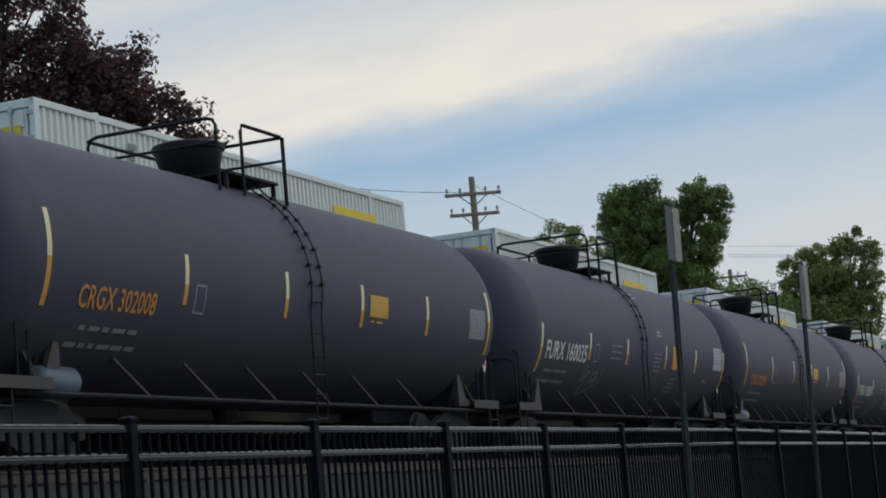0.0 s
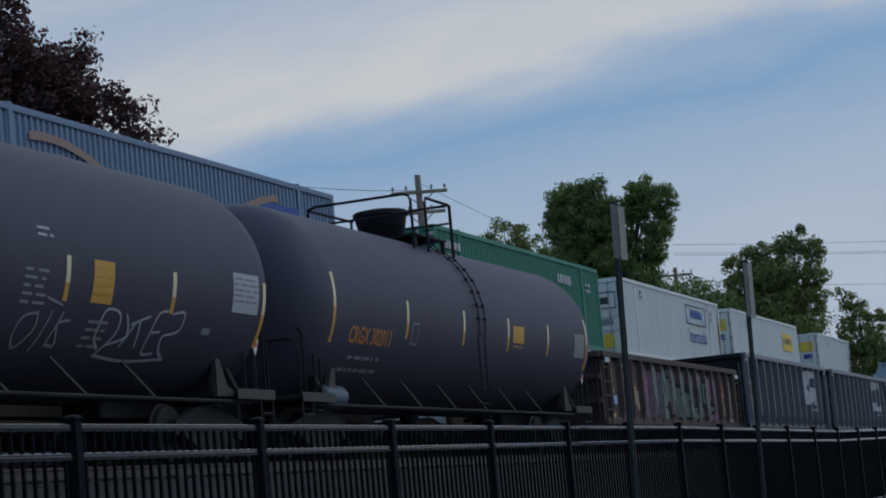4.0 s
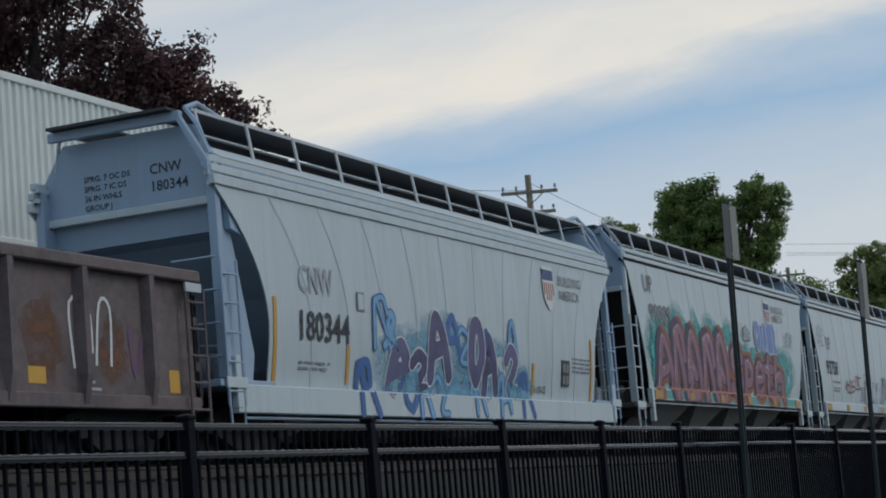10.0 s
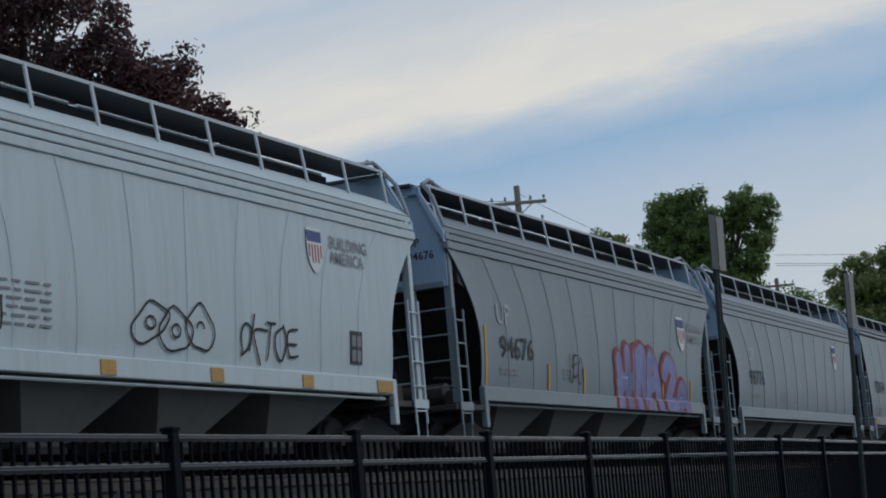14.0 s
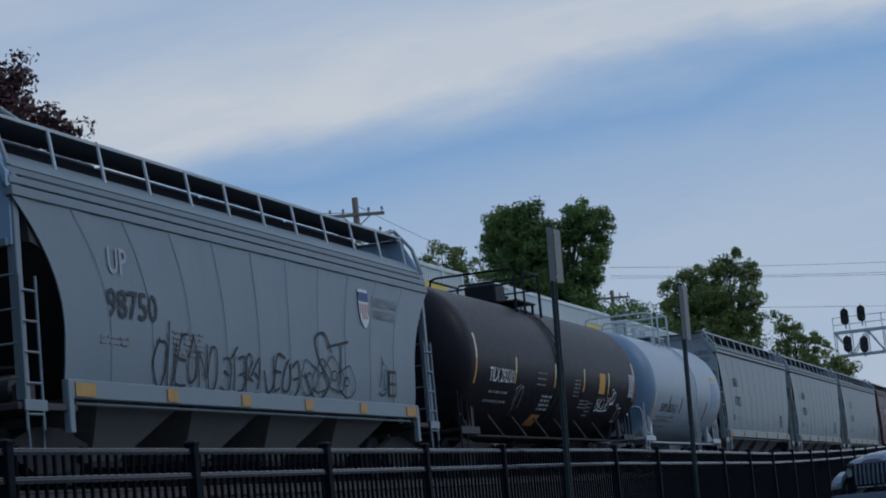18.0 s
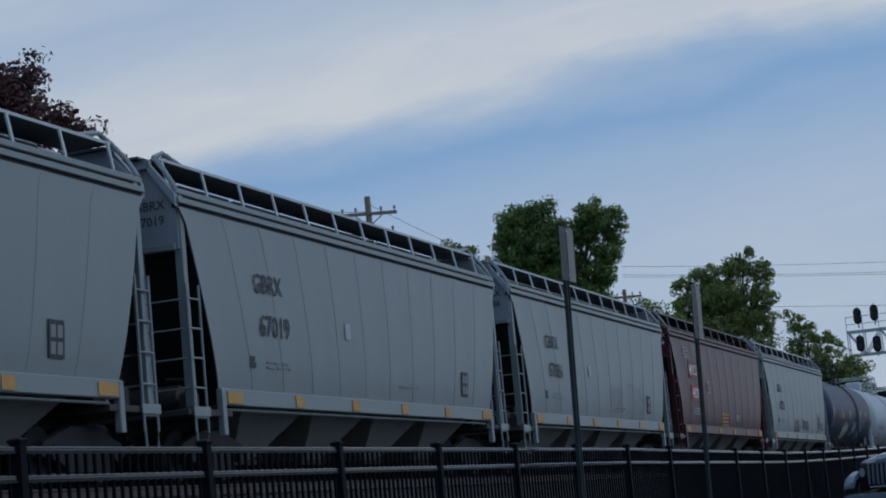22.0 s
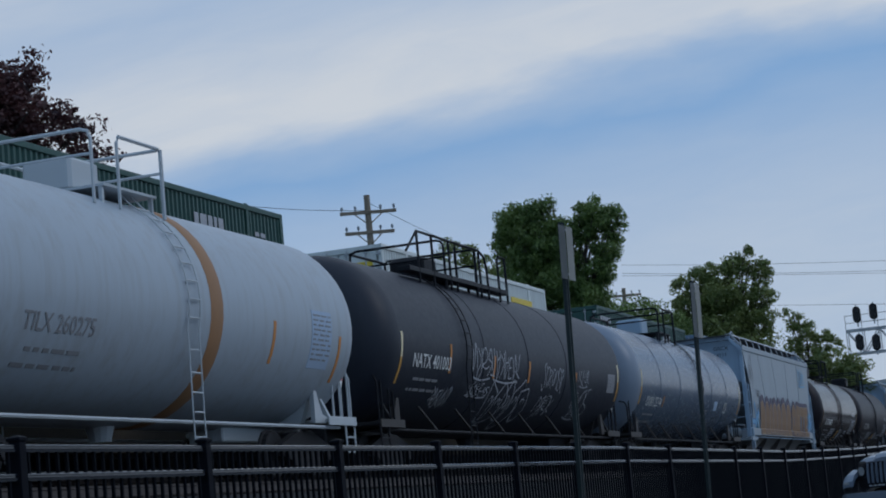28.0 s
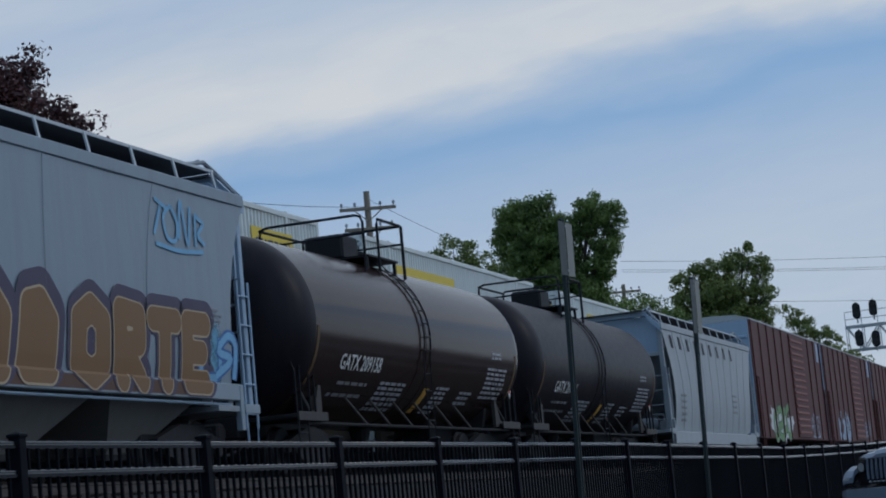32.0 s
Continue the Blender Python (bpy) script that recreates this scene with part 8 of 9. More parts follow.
near(hopper_car("light grey covered hopper with a row of black graffiti tags", paint=DIMMED_GREY, end_text=('UP', '98750'), marks=(
    text("UP", -5.9, -5.3, 3.06, 3.46, PANEL_PAINT), text("98750", -6.0, -4.4, 2.42, 2.85, DARK_PAINT), tiny(-3.9, 2.3, 1.1, 5, GREY_PAINT, 161), scrawl(-4.6, 1.5, 2.2, 0.75, BLACK_SPRAY, 162, 6, 0.04), scrawl(-2.2, 1.5, 1.5, 0.6, BLACK_SPRAY, 163, 5, 0.04), scrawl(-0.5, 1.5, 1.5, 0.65, BLACK_SPRAY, 1631, 4, 0.045), scrawl(1.4, 1.5, 1.1, 1.35, BLACK_SPRAY, 164, 1, 0.05), scrawl(2.4, 1.5, 1.1, 1.2, BLACK_SPRAY, 1641, 1, 0.05), scrawl(5.0, 1.7, 0.5, 0.6, BLACK_SPRAY, 1642, 2, 0.035), bubbles(1.2, 1.5, 2.4, 0.7, BLACK_SPRAY, 166, 4, 0.025), shield(4.2, 2.9, 0.75), qr_panel(5.6, 1.6), tiny(-6.2, 2.1, 0.9, 2, GREY_PAINT, 165))), 310.3)

# two tank cars and the pale hoppers
near_tank(tank_car("faded black tank car with white lettering and white scrawls", L=17.7, tank=15.5, shell=PLUM_TANK, dome="box", letters="TILX 292101", letter_at=(-6.58, 2.14, 1.95, 0.32), stripes=strips((-4.5, -1.0, 1.9, 4.6), 2.15, 2.75, (2.04, 3.16, -7.62, 7.65)),
              placard=(3.54, 4.18, 2.15, 2.70, YELLOW_PAINT), panel=(7.0, 7.55, 2.15, 2.8, PANEL_PAINT), bands=(-0.85, -0.3), ladder_at=-0.6, seed=40,
              marks=(scrawl(-4.4, 1.45, 0.7, 0.7, GREY_PAINT, 171, 2, 0.04), tiny(-1.9, 1.9, 0.9, 4, PANEL_PAINT, 172, 0.05, 0.1), sheet(-2.0, -1.2, 1.25, 1.5, ORANGE_PAINT, "faded_placard"), scrawl(3.6, 1.75, 1.5, 0.3, WHITE_SPRAY, 173, 5, 0.04), scrawl(5.0, 1.95, 0.5, 0.35, WHITE_SPRAY, 174, 2, 0.04),
                     sheet(6.2, 6.6, 1.45, 1.85, PANEL_PAINT, "framed_stencil"), sheet(6.25, 6.55, 1.5, 1.8, PLUM_TANK, "framed_stencil_inside"), tiny(1.8, 1.9, 1.0, 3, GREY_PAINT, 175))), 328.95)
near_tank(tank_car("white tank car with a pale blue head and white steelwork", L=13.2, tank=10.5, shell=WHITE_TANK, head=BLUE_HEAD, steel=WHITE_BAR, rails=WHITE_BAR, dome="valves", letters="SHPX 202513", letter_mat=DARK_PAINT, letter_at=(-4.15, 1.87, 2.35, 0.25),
              panel=(3.7, 4.75, 2.05, 3.06, PALE_SPRAY), bands=(0.35, 1.05), ladder_at=0.7, lines=False, seed=41, stripes=((-5.1, 1.6, 2.4, AMBER_STRIPE), (-2.95, 1.85, 2.35, DARK_PAINT), (-1.2, 1.85, 2.35, DARK_PAINT), (2.9, 1.7, 2.3, DARK_PAINT)),
              marks=(sheet(3.75, 4.7, 3.1, 3.22, AMBER_STRIPE, "tape_strip"), tiny(-4.3, 1.68, 2.6, 2, GREY_PAINT, 181, 0.05, 0.12), tiny(-2.2, 1.9, 0.4, 3, GREY_PAINT, 182))), 344.8)
for u, num, paint, lb, extra in ((359.5, "67022", GB_GREY, "pale grey covered hopper with dark blue lettering", ()), (376.9, "67019", GB_GREY, "pale grey covered hopper with dark blue lettering", ()), (394.4, "67086", GB_GREY, "pale grey covered hopper with faint looping grey scrawls", (scrawl(0.6, 1.75, 1.5, 0.6, GREY_PAINT, 196, 4, 0.035), scrawl(2.6, 1.6, 2.2, 0.9, GREY_PAINT, 197, 4, 0.035))),
                                 (411.7, "482984", MAROON, "maroon covered hopper with white lettering", ()),
                                 (429.0, "67025", GB_GREY, "pale grey covered hopper with looping black graffiti tags", (scrawl(0.2, 1.62, 1.9, 0.42, BLACK_SPRAY, 191, 6, 0.05), scrawl(4.6, 1.62, 1.0, 0.7, BLACK_SPRAY, 193, 3, 0.045), scrawl(5.8, 1.72, 0.8, 0.32, BLACK_SPRAY, 192, 3, 0.04), scrawl(-1.9, 1.6, 1.4, 0.4, BLACK_SPRAY, 198, 5, 0.045)))):
    if paint is MAROON:
        marks = (sheet(-5.75, -4.35, 3.02, 3.60, material("dull_red_patch_paint", (0.20, 0.05, 0.06), 0.55, vary=0.2), "repainted_patch"), text("MWCX", -5.65, -4.45, 3.14, 3.50, WHITE_PAINT), sheet(-5.65, -3.85, 2.28, 2.80, material("bright_red_patch_paint", (0.34, 0.05, 0.04), 0.55, vary=0.2), "repainted_patch"), text(num, -5.5, -4.0, 2.38, 2.72, WHITE_PAINT), sheet(-2.9, -2.6, 2.6, 3.0, PANEL_PAINT, "framed_stencil"), sheet(-2.85, -2.65, 2.65, 2.95, MAROON, "framed_stencil_inside"), tiny(-6.3, 4.0, 0.75, 4, PANEL_PAINT, 207, 0.03, 0.1), tiny(-5.4, 2.0, 1.0, 3, PANEL_PAINT, 201), tiny(-0.6, 1.9, 1.2, 5, AMBER_STRIPE, 202, 0.06, 0.13), tiny(2.0, 1.9, 0.7, 3, PANEL_PAINT, 203))
    else:
        marks = (text("GBRX", -5.6, -4.4, 3.13, 3.46, DARK_PAINT), text(num, -5.45, -4.2, 2.40, 2.77, DARK_PAINT), qr_panel(5.05, 1.7), tiny(-5.9, 1.95, 0.3, 2, DARK_PAINT, 204, 0.09, 0.1), tiny(-5.2, 1.95, 1.0, 2, GREY_PAINT, 205), tiny(1.2, 1.75, 1.2, 1, GREY_PAINT, 206), sheet(-1.6, -1.35, 2.55, 2.85, PANEL_PAINT, "stencil")) + extra
    near(hopper_car(lb, L=17.4, sill=7.05, roof=8.12, arch=False, fascia=2, paint=paint, marks=marks, bins=4, end_text=("GBRX", num) if paint is not MAROON else ("MWCX", num)), u)

# the last group
near_tank(tank_car("slate blue tank car with dark bands and pale graffiti", L=17.2, tank=14.6, shell=BLUE_TANK, dome="round", bands=(0.9, 1.6), ladder_at=1.25, stripes=strips((-4.0, -1.2, 2.9, 5.0), 2.3, 2.8, (1.9, 2.9, -7.1, 7.15)), lines=False, seed=50,
              marks=(text("UTLX 670547", -5.2, -3.2, 2.3, 2.6, ORANGE_PAINT), sheet(-3.6, -1.2, 1.2, 2.25, PALE_MIST, 'graffiti_patch'), scrawl(-3.3, 1.5, 1.9, 0.6, PALE_SPRAY, 211, 4, 0.05), sheet(0.1, 1.5, 1.5, 2.3, SKY_MIST, 'graffiti_patch'), scrawl(0.2, 1.6, 1.2, 0.7, PALE_SPRAY, 212, 3, 0.07), scrawl(2.4, 1.5, 1.6, 0.8, PALE_SPRAY, 213, 3, 0.07))), 445.5)
near_tank(tank_car("white tank car with an orange band and rust wash", L=15.3, tank=12.6, shell=WHITE_TANK, steel=WHITE_BAR, rails=WHITE_BAR, dome="box", lines=False, seed=51, letters="TILX 260275", letter_mat=GREY_PAINT, letter_at=(-4.9, 2.0, 1.9, 0.25), panel=(4.6, 5.5, 1.9, 2.9, PALE_SPRAY), stripes=((3.0, 1.9, 2.6, ORANGE_PAINT), (5.9, 1.7, 2.5, ORANGE_PAINT)),
              marks=(lambda car, surf: part("orange_band", Shape().loft([[(x, -r * math.sin(2 * math.pi * j / 48), 2.72 + r * math.cos(2 * math.pi * j / 48)) for j in range(48)] for x, r in ((0.55, 1.782), (0.57, 1.79), (0.98, 1.79), (1.0, 1.782))], caps=False), ORANGE_SPRAY, car, "weathered orange band round the tank", smooth=True),)), 461.8)
near_tank(tank_car("charcoal tank car covered in pale scrawled graffiti", L=20.1, tank=17.7, shell=DARK_GREY_TANK, dome="box", letters="NATX 401003", ladder_at=-4.6, long_walk=True, letter_at=(-8.0, 2.15, 2.35, 0.28), seed=52, lines=False, bands=(-3.4, 0.0, 3.4), stripes=((-8.7, 1.8, 2.8, AMBER_STRIPE), (-5.70, 2.1, 2.7, ORANGE_PAINT), (-2.63, 2.1, 2.6, ORANGE_PAINT), (0.13, 2.1, 2.6, ORANGE_PAINT), (8.75, 1.9, 2.9, AMBER_STRIPE)), panel=(7.6, 8.4, 2.1, 2.6, GREY_PAINT),
              marks=(scrawl(-4.25, 2.12, 1.45, 0.62, PANEL_PAINT, 221, 4, 0.035, 0.0), scrawl(-2.85, 2.12, 2.2, 0.62, PANEL_PAINT, 2211, 7, 0.035, 0.0), bubbles(-2.5, 1.1, 3.0, 0.95, PANEL_PAINT, 222, 5, 0.035), scrawl(1.3, 2.0, 1.8, 0.55, PANEL_PAINT, 223, 7, 0.032), scrawl(1.45, 1.42, 1.3, 0.4, PANEL_PAINT, 224, 5, 0.03), scrawl(4.3, 1.45, 1.7, 0.6, PANEL_PAINT, 225, 4, 0.035), scrawl(4.6, 2.2, 1.0, 0.4, PANEL_PAINT, 227, 4, 0.03), scrawl(-6.3, 1.45, 1.1, 0.35, PANEL_PAINT, 226, 6, 0.028), scrawl(-4.2, 1.7, 1.5, 0.25, PANEL_PAINT, 228, 7, 0.025), sheet(3.85, 4.4, 2.2, 2.5, ORANGE_PAINT, "placard"))), 479.65)
near_tank(tank_car("silver grey tank car with white lettering and weld seams", L=18.3, tank=15.7, shell=GREY_TANK, head=material("blue_grey_tank_head", (0.20, 0.24, 0.30), 0.35, vary=0.1), dome="box", letters="OXAX 23274", letter_at=(-6.9, 1.88, 2.0, 0.29), bands=(-5.2, -2.4, 2.6, 5.2), ladder_at=0.74, seed=53, lines=False, stripes=((-7.75, 1.9, 2.9, AMBER_STRIPE), (-4.6, 1.9, 2.2, ORANGE_PAINT), (7.7, 1.9, 2.9, CREAM_STRIPE)),
              marks=(sheet(3.2, 3.75, 1.95, 2.25, PALE_SPRAY, "placard"), sheet(5.0, 5.4, 1.9, 2.25, WHITE_PAINT, "framed_stencil"), sheet(5.08, 5.32, 1.95, 2.2, DARK_PAINT, "framed_stencil_inside"), tiny(1.4, 1.9, 0.9, 3, GREY_PAINT, 231))), 499.05)
near(hopper_car("pale grey covered hopper with a large orange block-letter graffiti piece", L=17.0, sill=7.55, roof=8.1, arch=True, fascia=1, z_side=4.45, z_eave=4.65, z_board=5.1, open_end=True, tabs=False, dark_end=False, end=END_GREY, posts_mat=STEEL_BLUE, end_text=("GACX", "54111"), end_low=1.2, panels=5, sheet_in=0.85, paint=BLUE_OLD_GREY, marks=(lambda car, surf: part('end_scrawl', Shape().tube([(-7.8, 0.95, 4.62), (-7.8, 0.9, 4.15), (-7.8, 0.7, 4.2), (-7.8, 0.75, 4.5), (-7.8, 0.55, 4.45), (-7.8, 0.5, 4.1), (-7.8, 0.35, 4.4), (-7.8, 0.2, 4.4)], 0.03, 5), BLACK_SPRAY, car),
    lambda car, surf: orange_piece(car, surf), sheet(-6.7, -6.0, 0.9, 2.1, SKY_MIST, 'graffiti_mist'), sheet(6.35, 6.9, 1.2, 2.5, SKY_MIST, 'graffiti_mist'), text('GACX', -6.25, -5.5, 2.72, 3.0, DARK_PAINT), text('54111', -6.3, -5.6, 2.1, 2.42, DARK_PAINT), art(6.1, 1.5, 1.2, 0.8, SKY_SPRAY, BLUE_SPRAY, None, 243, 2, 0.1), art(-7.3, 1.5, 0.9, 1.0, SKY_SPRAY, BLUE_SPRAY, None, 244, 1, 0.1),
    scrawl(4.6, 3.55, 1.9, 0.6, SKY_SPRAY, 245, 4, 0.07), scrawl(-7.35, 3.2, 0.7, 0.9, DARK_PAINT, 246, 3, 0.035), tiny(6.2, 2.6, 0.7, 3, GREY_PAINT, 247), tiny(6.3, 2.2, 0.5, 2, GREY_PAINT, 248))), 517.6)
for u, num, sd in ((534.1, "GATX 209158", 54), (548.5, "GATX 209166", 55)):
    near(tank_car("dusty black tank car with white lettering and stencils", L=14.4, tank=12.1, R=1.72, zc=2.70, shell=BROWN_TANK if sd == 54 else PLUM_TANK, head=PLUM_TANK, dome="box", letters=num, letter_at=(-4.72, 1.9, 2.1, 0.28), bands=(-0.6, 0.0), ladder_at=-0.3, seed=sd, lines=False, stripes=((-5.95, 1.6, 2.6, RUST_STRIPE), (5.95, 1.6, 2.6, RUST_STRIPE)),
                  marks=(tiny(-2.3, 1.7, 1.4, 6, PANEL_PAINT, sd + 200, 0.05, 0.09), tiny(1.0, 1.7, 0.8, 6, PANEL_PAINT, sd + 201, 0.05, 0.09), sheet(0.3, 0.55, 1.25, 1.7, YELLOW_PAINT, "torn_placard"), tiny(2.6, 1.65, 0.8, 3, PANEL_PAINT, sd + 202, 0.05, 0.1), tiny(4.0, 2.2, 1.4, 7, PANEL_PAINT, sd + 203, 0.05, 0.1), tiny(4.2, 2.55, 0.7, 2, PANEL_PAINT, sd + 204, 0.05, 0.1))), u)
near(hopper_car("weathered pale grey covered hopper with dark peeled patches", L=17.0, sill=7.2, roof=7.7, arch=True, fascia=1, sill_low=True, end_low=0.8, sheet_in=1.1, z_side=4.3, z_eave=4.5, z_board=4.95, paint=OLD_GREY, open_end=True, tabs=False, dark_end=False, posts_mat=END_GREY, marks=tuple(
    (lambda x: lambda car, surf: part("peeled_patch", patch(Shape(), x, x + 0.28, 3.75, 4.15, surf, slant=-0.4), DARK_PAINT, car))(-6.5 + 1.25 * k) for k in range(9)) + (tiny(-5.8, 2.2, 0.8, 5, GREY_PAINT, 251, 0.08, 0.2), tiny(3.0, 2.4, 0.8, 4, GREY_PAINT, 252, 0.08, 0.2))), 564.8)
for k, u in enumerate((582.6, 602.1, 621.6)):
    made = boxcar("tall oxide red boxcar with a ribbed sliding door", L=19.5, body=18.6)
    if k < 2:
        piece(-5.9, 0.95, 4.2, 1.3, made[1], material('leaf_green_spray_paint', (0.18, 0.32, 0.14), 0.6, vary=0.25) if k == 0 else PALE_SPRAY, BLACK_SPRAY, WHITE_SPRAY if k == 0 else None, made[0], 260 + k, 4, fat=1.5)
        tag_scrawl(4.2, 1.2, 2.6, 0.9, made[1], PALE_SPRAY, made[0], 263 + k, 5, 0.06)
    near(made, u)



def far(c, w, upper=True):
    FAR.append((c, w + C_LEN / 2, 0.36 + (C_H + 0.02 if upper else 0.0)))


def box_mark(x0, x1, z0, z1, mat, name="panel_mark"):
    return lambda c, surf: part(name, Shape().box(x0, x1, surf(0) - 0.004, surf(0) + 0.012, z0, z1), mat, c)


def frame_mark(x0, x1, z0, z1, mat, t=0.05):
    def put(c, surf):
        s = Shape()
        y0, y1 = surf(0) - 0.004, surf(0) + 0.012
        s.box(x0, x1, y0, y1, z0, z0 + t).box(x0, x1, y0, y1, z1 - t, z1).box(x0, x0 + t, y0, y1, z0 + t, z1 - t).box(x1 - t, x1, y0, y1, z0 + t, z1 - t)
        part("painted_frame", s, mat, c)
    return put


def word(t, x0, x1, z0, z1, mat):
    return lambda c, surf: lettering(t, x0, z0, z1 - z0, lambda z: surf(z) + 0.004, mat, c, width=x1 - x0)


def slant_bars(x0, x1, z0, z1, n, mat, shadow):
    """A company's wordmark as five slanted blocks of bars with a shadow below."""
    plans = ([(0, 0.95, 0.76, 1), (0, 0.32, 0.4, 0.76), (0, 0.95, 0.42, 0.62), (0.62, 0.95, 0.24, 0.42), (0, 0.95, 0.0, 0.24)], [(0.0, 0.3, 0.0, 1), (0.36, 0.62, 0.0, 1), (0.68, 0.95, 0.0, 1), (0, 0.95, 0, 0.2)], [(0.1, 0.62, 0, 1)], [(0, 0.36, 0, 1), (0.36, 0.9, 0.76, 1), (0.36, 0.75, 0.42, 0.6)], [(0, 1.0, 0.76, 1), (0.3, 0.66, 0, 0.76)])
    wide = (1.15, 1.35, 0.6, 0.95, 1.0)

    def put(c, surf):
        k = (x1 - x0) / sum(wide)
        for m, dx, dz, lift in ((shadow, -0.05, -0.13, 0.004), (mat, 0.0, 0.0, 0.010)):
            x = x0
            for w, plan in zip(wide, plans):
                for k2, (a, b, lo, hi) in enumerate(plan):
                    part("wordmark_block", patch(Shape(), x + a * w * k * 0.94 + dx + 0.2 * lo * (z1 - z0), x + b * w * k * 0.94 + dx + 0.2 * lo * (z1 - z0), z0 + lo * (z1 - z0) + dz, z0 + hi * (z1 - z0) + dz, surf, lift + 0.0007 * k2, slant=0.2), m, c)
                x += w * k
    return put


def small_bars(x, z, w, rows, mat, h=0.09, gap=0.16, seed=3):
    return lambda c, surf: bars(x, z, w, rows, surf, mat, c, h=h, gap=gap, seed=seed)


def arcs(c, surf):
    """Sweeping printed bands of warm colour."""
    for k in range(5):
        s = Shape()
        pts = [(-5.5 + 0.45 * i, 0.5 + 0.35 * k + 0.55 * math.sin(0.28 * i + 0.3 * k)) for i in range(24)]
        stroke(s, [(a, min(max(b, 0.3), 2.6)) for a, b in pts], 0.16, surf, 0.006 + 0.0005 * k)
        part("printed_band", s, material("faded_orange_print", (0.30, 0.20, 0.16), 0.5, vary=0.15), c)


def hauler(mat, green=False, diamond=False):
    """A framed company panel and the service's name on a white container."""
    m = (box_mark(7.72, 7.98, 0.1, 2.8, RUST_STAIN, "rust_streak"), box_mark(-8.0, -7.8, 0.3, 2.7, RUST_STAIN, "rust_streak"), box_mark(6.0, 6.12, 1.3, 2.8, RUST_STAIN, "rust_streak"), frame_mark(1.9, 5.4, 1.72, 2.52, DARK_PAINT, 0.035), small_bars(2.7, 2.0, 2.0, 1, mat, 0.34, 0.3, 8), box_mark(2.0, 2.6, 1.8, 2.1, YELLOW_SIGN if green else PALE_SPRAY), box_mark(4.75, 5.25, 1.85, 2.3, PALE_SPRAY), word("Intermodal", 2.15, 5.3, 0.98, 1.56, GREEN_SIGN if green else mat), small_bars(-5.4, 2.45, 0.3, 2, GREY_PAINT, 0.12, 0.2, 4), small_bars(6.4, 2.3, 0.25, 2, GREY_PAINT, 0.12, 0.25, 5))
    if diamond:
        m += (lambda c, surf: tag_scrawl(-0.6, 1.6, 0.5, 0.7, surf, PALE_SPRAY, c, 7, 1, 0.05),)
    return m


YEL = (box_mark(3.9, 6.3, 1.45, 2.35, YELLOW_SIGN), small_bars(4.1, 1.8, 2.0, 1, DARK_PAINT, 0.3, 0.3, 9), small_bars(-5.0, 2.4, 0.3, 2, GREY_PAINT, 0.12, 0.2, 6))
YEL_END = ((-1.0, 0.1, 1.9, 2.45, YELLOW_SIGN), (-0.9, -0.4, 1.5, 1.75, NAVY_SIGN))
JB_END = ((-1.05, 1.05, 1.78, 2.38, DARK_PAINT), (-1.02, 1.02, 1.81, 2.35, WHITE_PAINT), (-0.15, 0.5, 1.95, 2.2, DARK_PAINT), (-0.78, -0.25, 1.95, 2.2, DARK_PAINT), (-0.9, -0.3, 0.35, 0.85, YELLOW_SIGN), (-0.9, -0.2, 1.2, 1.4, GREY_PAINT))
GRN = (small_bars(-7.6, 2.3, 1.6, 1, PANEL_PAINT, 0.22, 0.3, 10), small_bars(3.2, 2.1, 1.6, 1, PANEL_PAINT, 0.3, 0.4, 11), small_bars(6.4, 2.2, 0.6, 2, PANEL_PAINT, 0.1, 0.2, 12))
GRN_END = ((-1.0, 0.1, 1.9, 2.1, PANEL_PAINT), (-1.0, 0.2, 1.55, 1.75, PANEL_PAINT), (-0.9, -0.1, 1.1, 1.2, PANEL_PAINT))
WHT = (small_bars(-5.2, 2.4, 0.3, 2, GREY_PAINT, 0.12, 0.2, 6), small_bars(3.0, 2.1, 2.4, 1, NAVY_SIGN, 0.25, 0.3, 14))
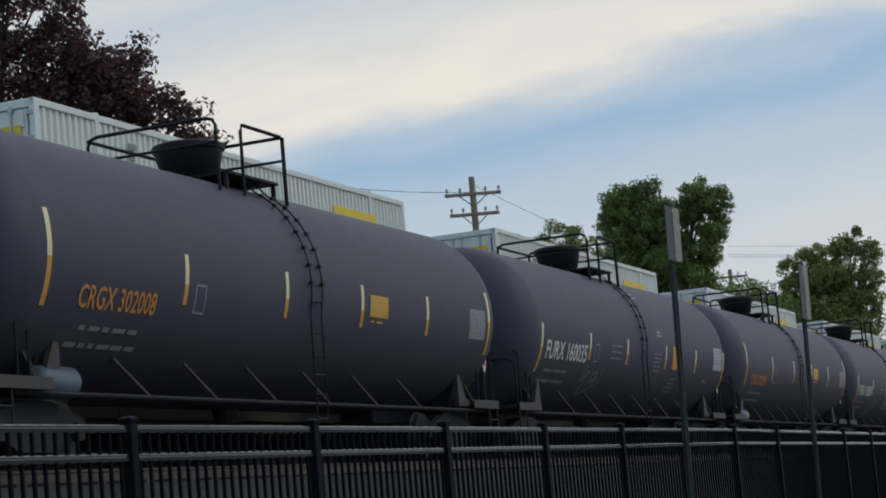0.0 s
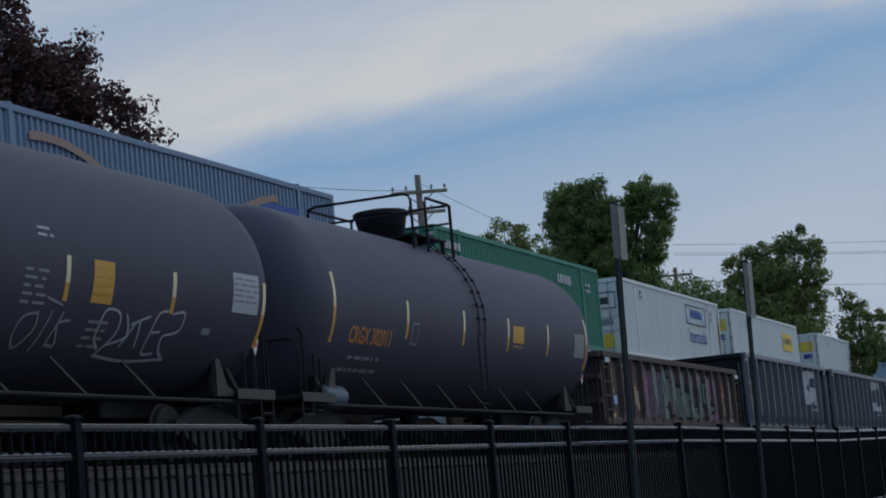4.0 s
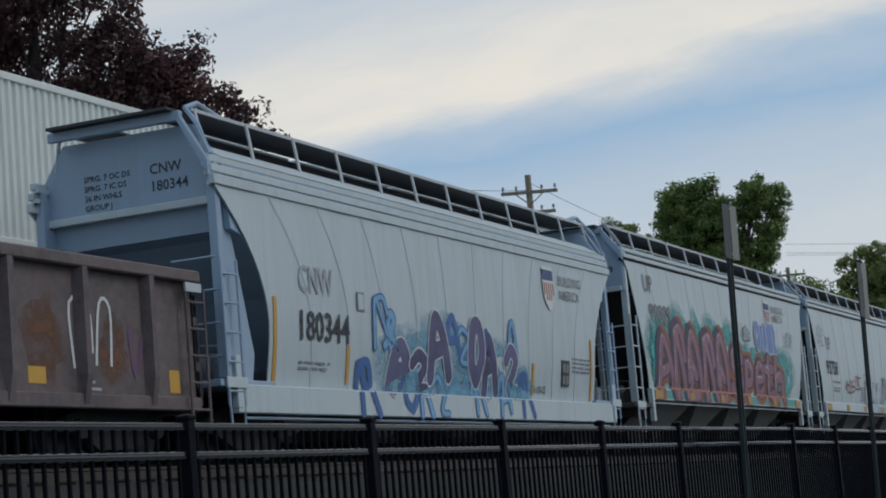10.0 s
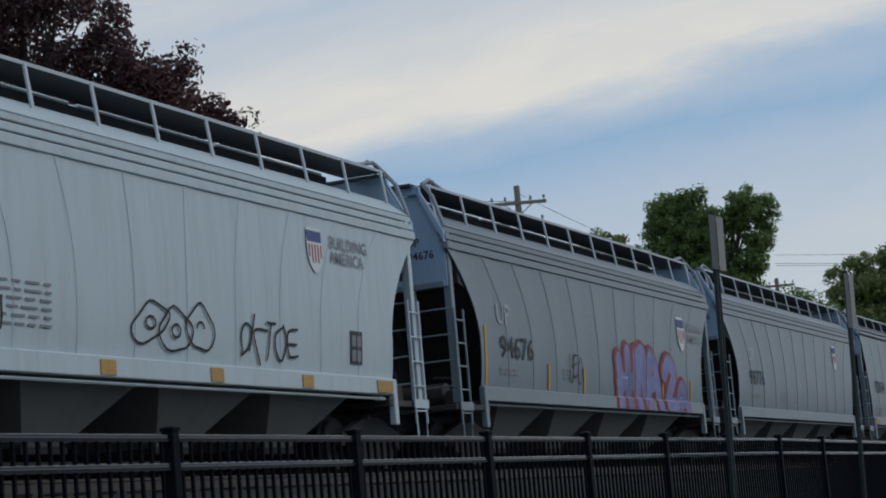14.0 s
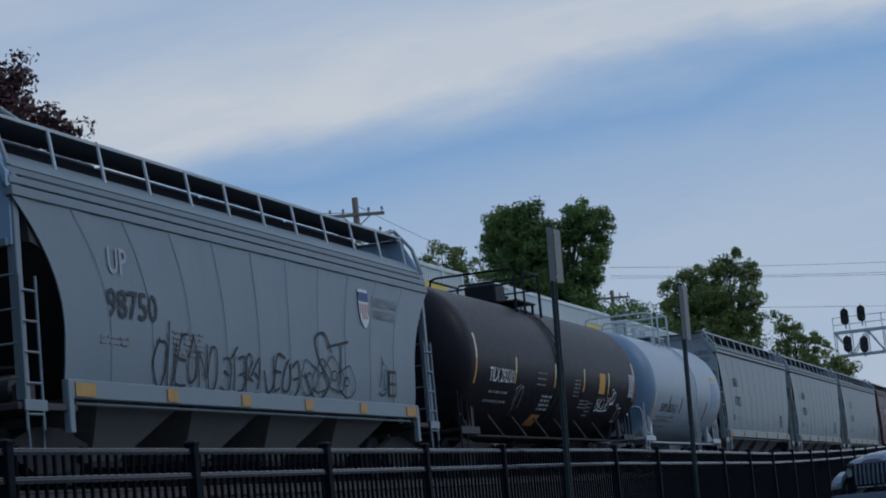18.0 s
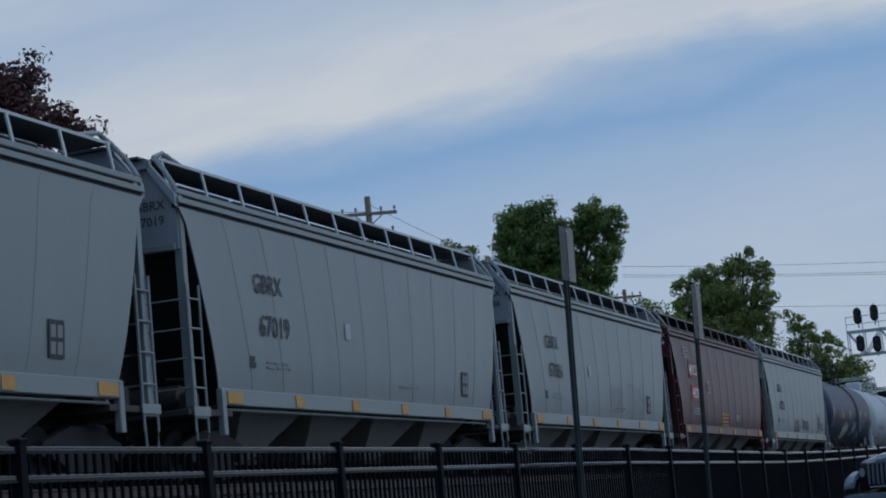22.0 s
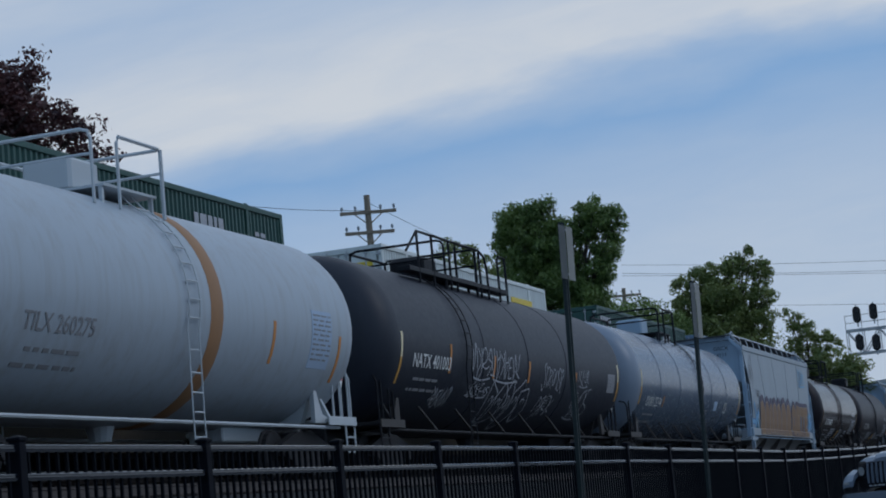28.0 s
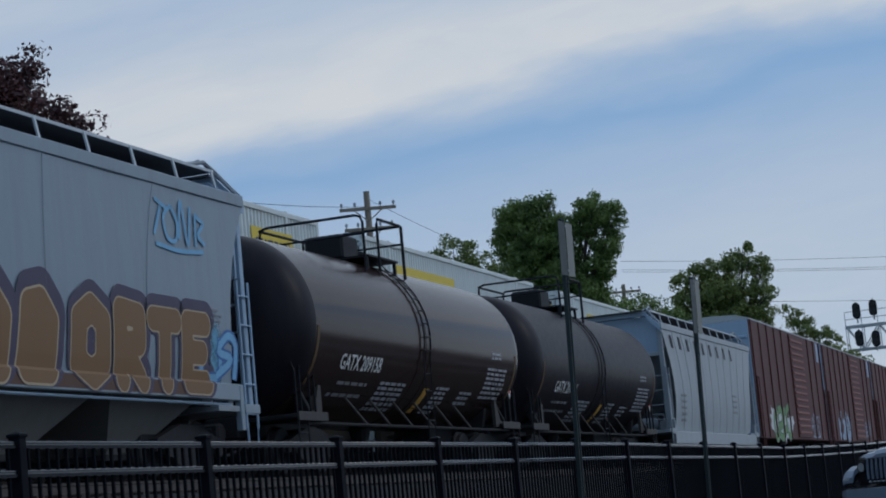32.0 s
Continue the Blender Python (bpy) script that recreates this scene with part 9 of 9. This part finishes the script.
STACKS = (
    (135.0, CON_WHITE, YEL, YEL_END, "white corrugated container with a yellow panel"), (116.0, CON_WHITE, YEL, YEL_END, "white corrugated container with a yellow panel"), (97.0, CON_WHITE, YEL, YEL_END, "white corrugated container with a yellow panel"), (74.3, CON_WHITE, YEL, YEL_END, "white corrugated container with a yellow panel"),
    (51.1, CON_WHITE, YEL, YEL_END, "white corrugated container with a yellow panel"), (28.5, CON_WHITE, YEL, YEL_END, "white corrugated container with a yellow panel"), (9.6, CON_WHITE, hauler(NAVY_SIGN), JB_END, "white corrugated container with blue lettering"),
    (-9.5, CON_GREEN, GRN, GRN_END, "green corrugated container with pale lettering"), (-32.5, CON_BLUE, (arcs, box_mark(3.6, 6.0, 1.2, 2.3, NAVY_SIGN), small_bars(3.9, 1.6, 1.6, 2, PALE_SPRAY, 0.2, 0.35, 15), small_bars(-4.2, 1.9, 1.0, 2, GREY_PAINT, 0.14, 0.22, 16)), ((-1.0, 1.0, 1.4, 2.2, NAVY_SIGN), (-0.9, 0.6, 0.7, 0.9, PALE_SPRAY)), "blue-grey container with faded orange bands"),
    (-51.6, CON_WHITE, hauler(NAVY_SIGN) + (box_mark(7.5, 8.0, 0.05, 2.85, RUST_STAIN, "rust_streak"),), JB_END, "white corrugated container with navy lettering"), (-70.6, CON_WHITE, hauler(DARK_PAINT, True), JB_END, "white corrugated container with green lettering"),
    (-93.5, CON_WHITE, (slant_bars(-2.1, 2.6, 1.05, 2.25, 5, NAVY_SIGN, YELLOW_SIGN), small_bars(4.4, 2.35, 1.0, 1, NAVY_SIGN, 0.14, 0.2, 17)), JB_END, "white corrugated container with a blue block wordmark"),
    (-112.9, CON_WHITE, hauler(DARK_PAINT, True, True), JB_END, "white corrugated container with green lettering"), (-132.0, CON_WHITE, WHT, JB_END, "white corrugated container with stained doors"), (-151.1, CON_WHITE, WHT, JB_END, "white corrugated container with stained doors"),
    (-170.2, CON_WHITE, WHT, JB_END, "white corrugated container with stained doors"), (-189.3, CON_WHITE, WHT, JB_END, "white corrugated container with stained doors"), (-208.4, CON_WHITE, YEL, YEL_END, "white corrugated container with a yellow panel"), (-227.5, CON_WHITE, YEL, YEL_END, "white corrugated container with a yellow panel"),
    (-246.5, CON_OLIVE, GRN, GRN_END, "olive green corrugated steel container"), (-265.6, CON_TEAL, GRN, GRN_END, "teal corrugated container with pale lettering"), (-284.8, CON_WHITE, WHT, JB_END, "plain white corrugated steel container"), (-307.3, CON_LILAC, WHT, YEL_END, "pale lilac corrugated container with a light roof rail"),
    (-327.1, CON_BLUE, (arcs, YEL[0]), YEL_END, "blue-grey container with faded orange bands"), (-346.3, CON_DARK_GREEN, GRN, GRN_END, "dark green corrugated steel container"), (-369.6, CON_WHITE, YEL, YEL_END, "white corrugated container with a yellow panel"), (-392.5, CON_DARK_GREEN, GRN, GRN_END, "dark green corrugated steel container"),
    (-411.7, CON_WHITE, (box_mark(-4.2, -1.6, 1.3, 2.3, YELLOW_SIGN), small_bars(-4.0, 1.7, 2.2, 1, DARK_PAINT, 0.35, 0.3, 18)), YEL_END, "white corrugated container with a yellow panel"), (-431.0, CON_WHITE, (box_mark(-5.6, -0.6, 1.35, 2.3, YELLOW_SIGN), small_bars(-5.4, 1.65, 4.6, 1, DARK_PAINT, 0.4, 0.3, 19)), YEL_END, "white corrugated container with a yellow wordmark panel"),
    (-450.2, CON_WHITE, YEL, YEL_END, "white corrugated container with a yellow panel"), (-469.4, CON_WHITE, WHT, YEL_END, "plain white corrugated steel container"))
_lower = container("white corrugated container low in a well car", CON_WHITE, simple=True)[0]
_well = well_car("grimy yellow articulated well car under containers")
for k, (w, paint, marks, ends, lb) in enumerate(STACKS):
    far(container(lb, paint, marks, ends)[0], w)
    far(_lower if k == 0 else copy_thing(_lower, Matrix.Identity(4)), w, False)
    FAR.append((_well if k == 0 else copy_thing(_well, Matrix.Identity(4)), w + C_LEN / 2, 0.0))

# ---------------------------------------------------------------- motion
def slope(x):
    """The car's nose-down angle, in degrees, on the falling stretch of the line."""
    return math.degrees(-GRADE) if -30 < x < 220 else 0.0


def near_pose(u, t):
    x = u - travelled(t)
    return pose(x, NEAR_Y, near_rail(x), 0, slope(x), 0)


def far_pose(w, dz, t):
    x = w + 15.0 * t
    return pose(x, FAR_Y, far_rail(x), 0, slope(x), 0) @ pose(0, 0, dz)


def motions():
    for ob, u in NEAR:
        walk(ob, [(t, near_pose(u, t)) for t in range(0, 33, 2)])
    for ob, w, dz in FAR:
        walk(ob, [(t, far_pose(w, dz, t)) for t in range(0, 33, 4)])


for _o in (WHEEL_MESH, FRAME_MESH, CAP_MESH):
    bpy.data.objects.remove(_o)
motions()
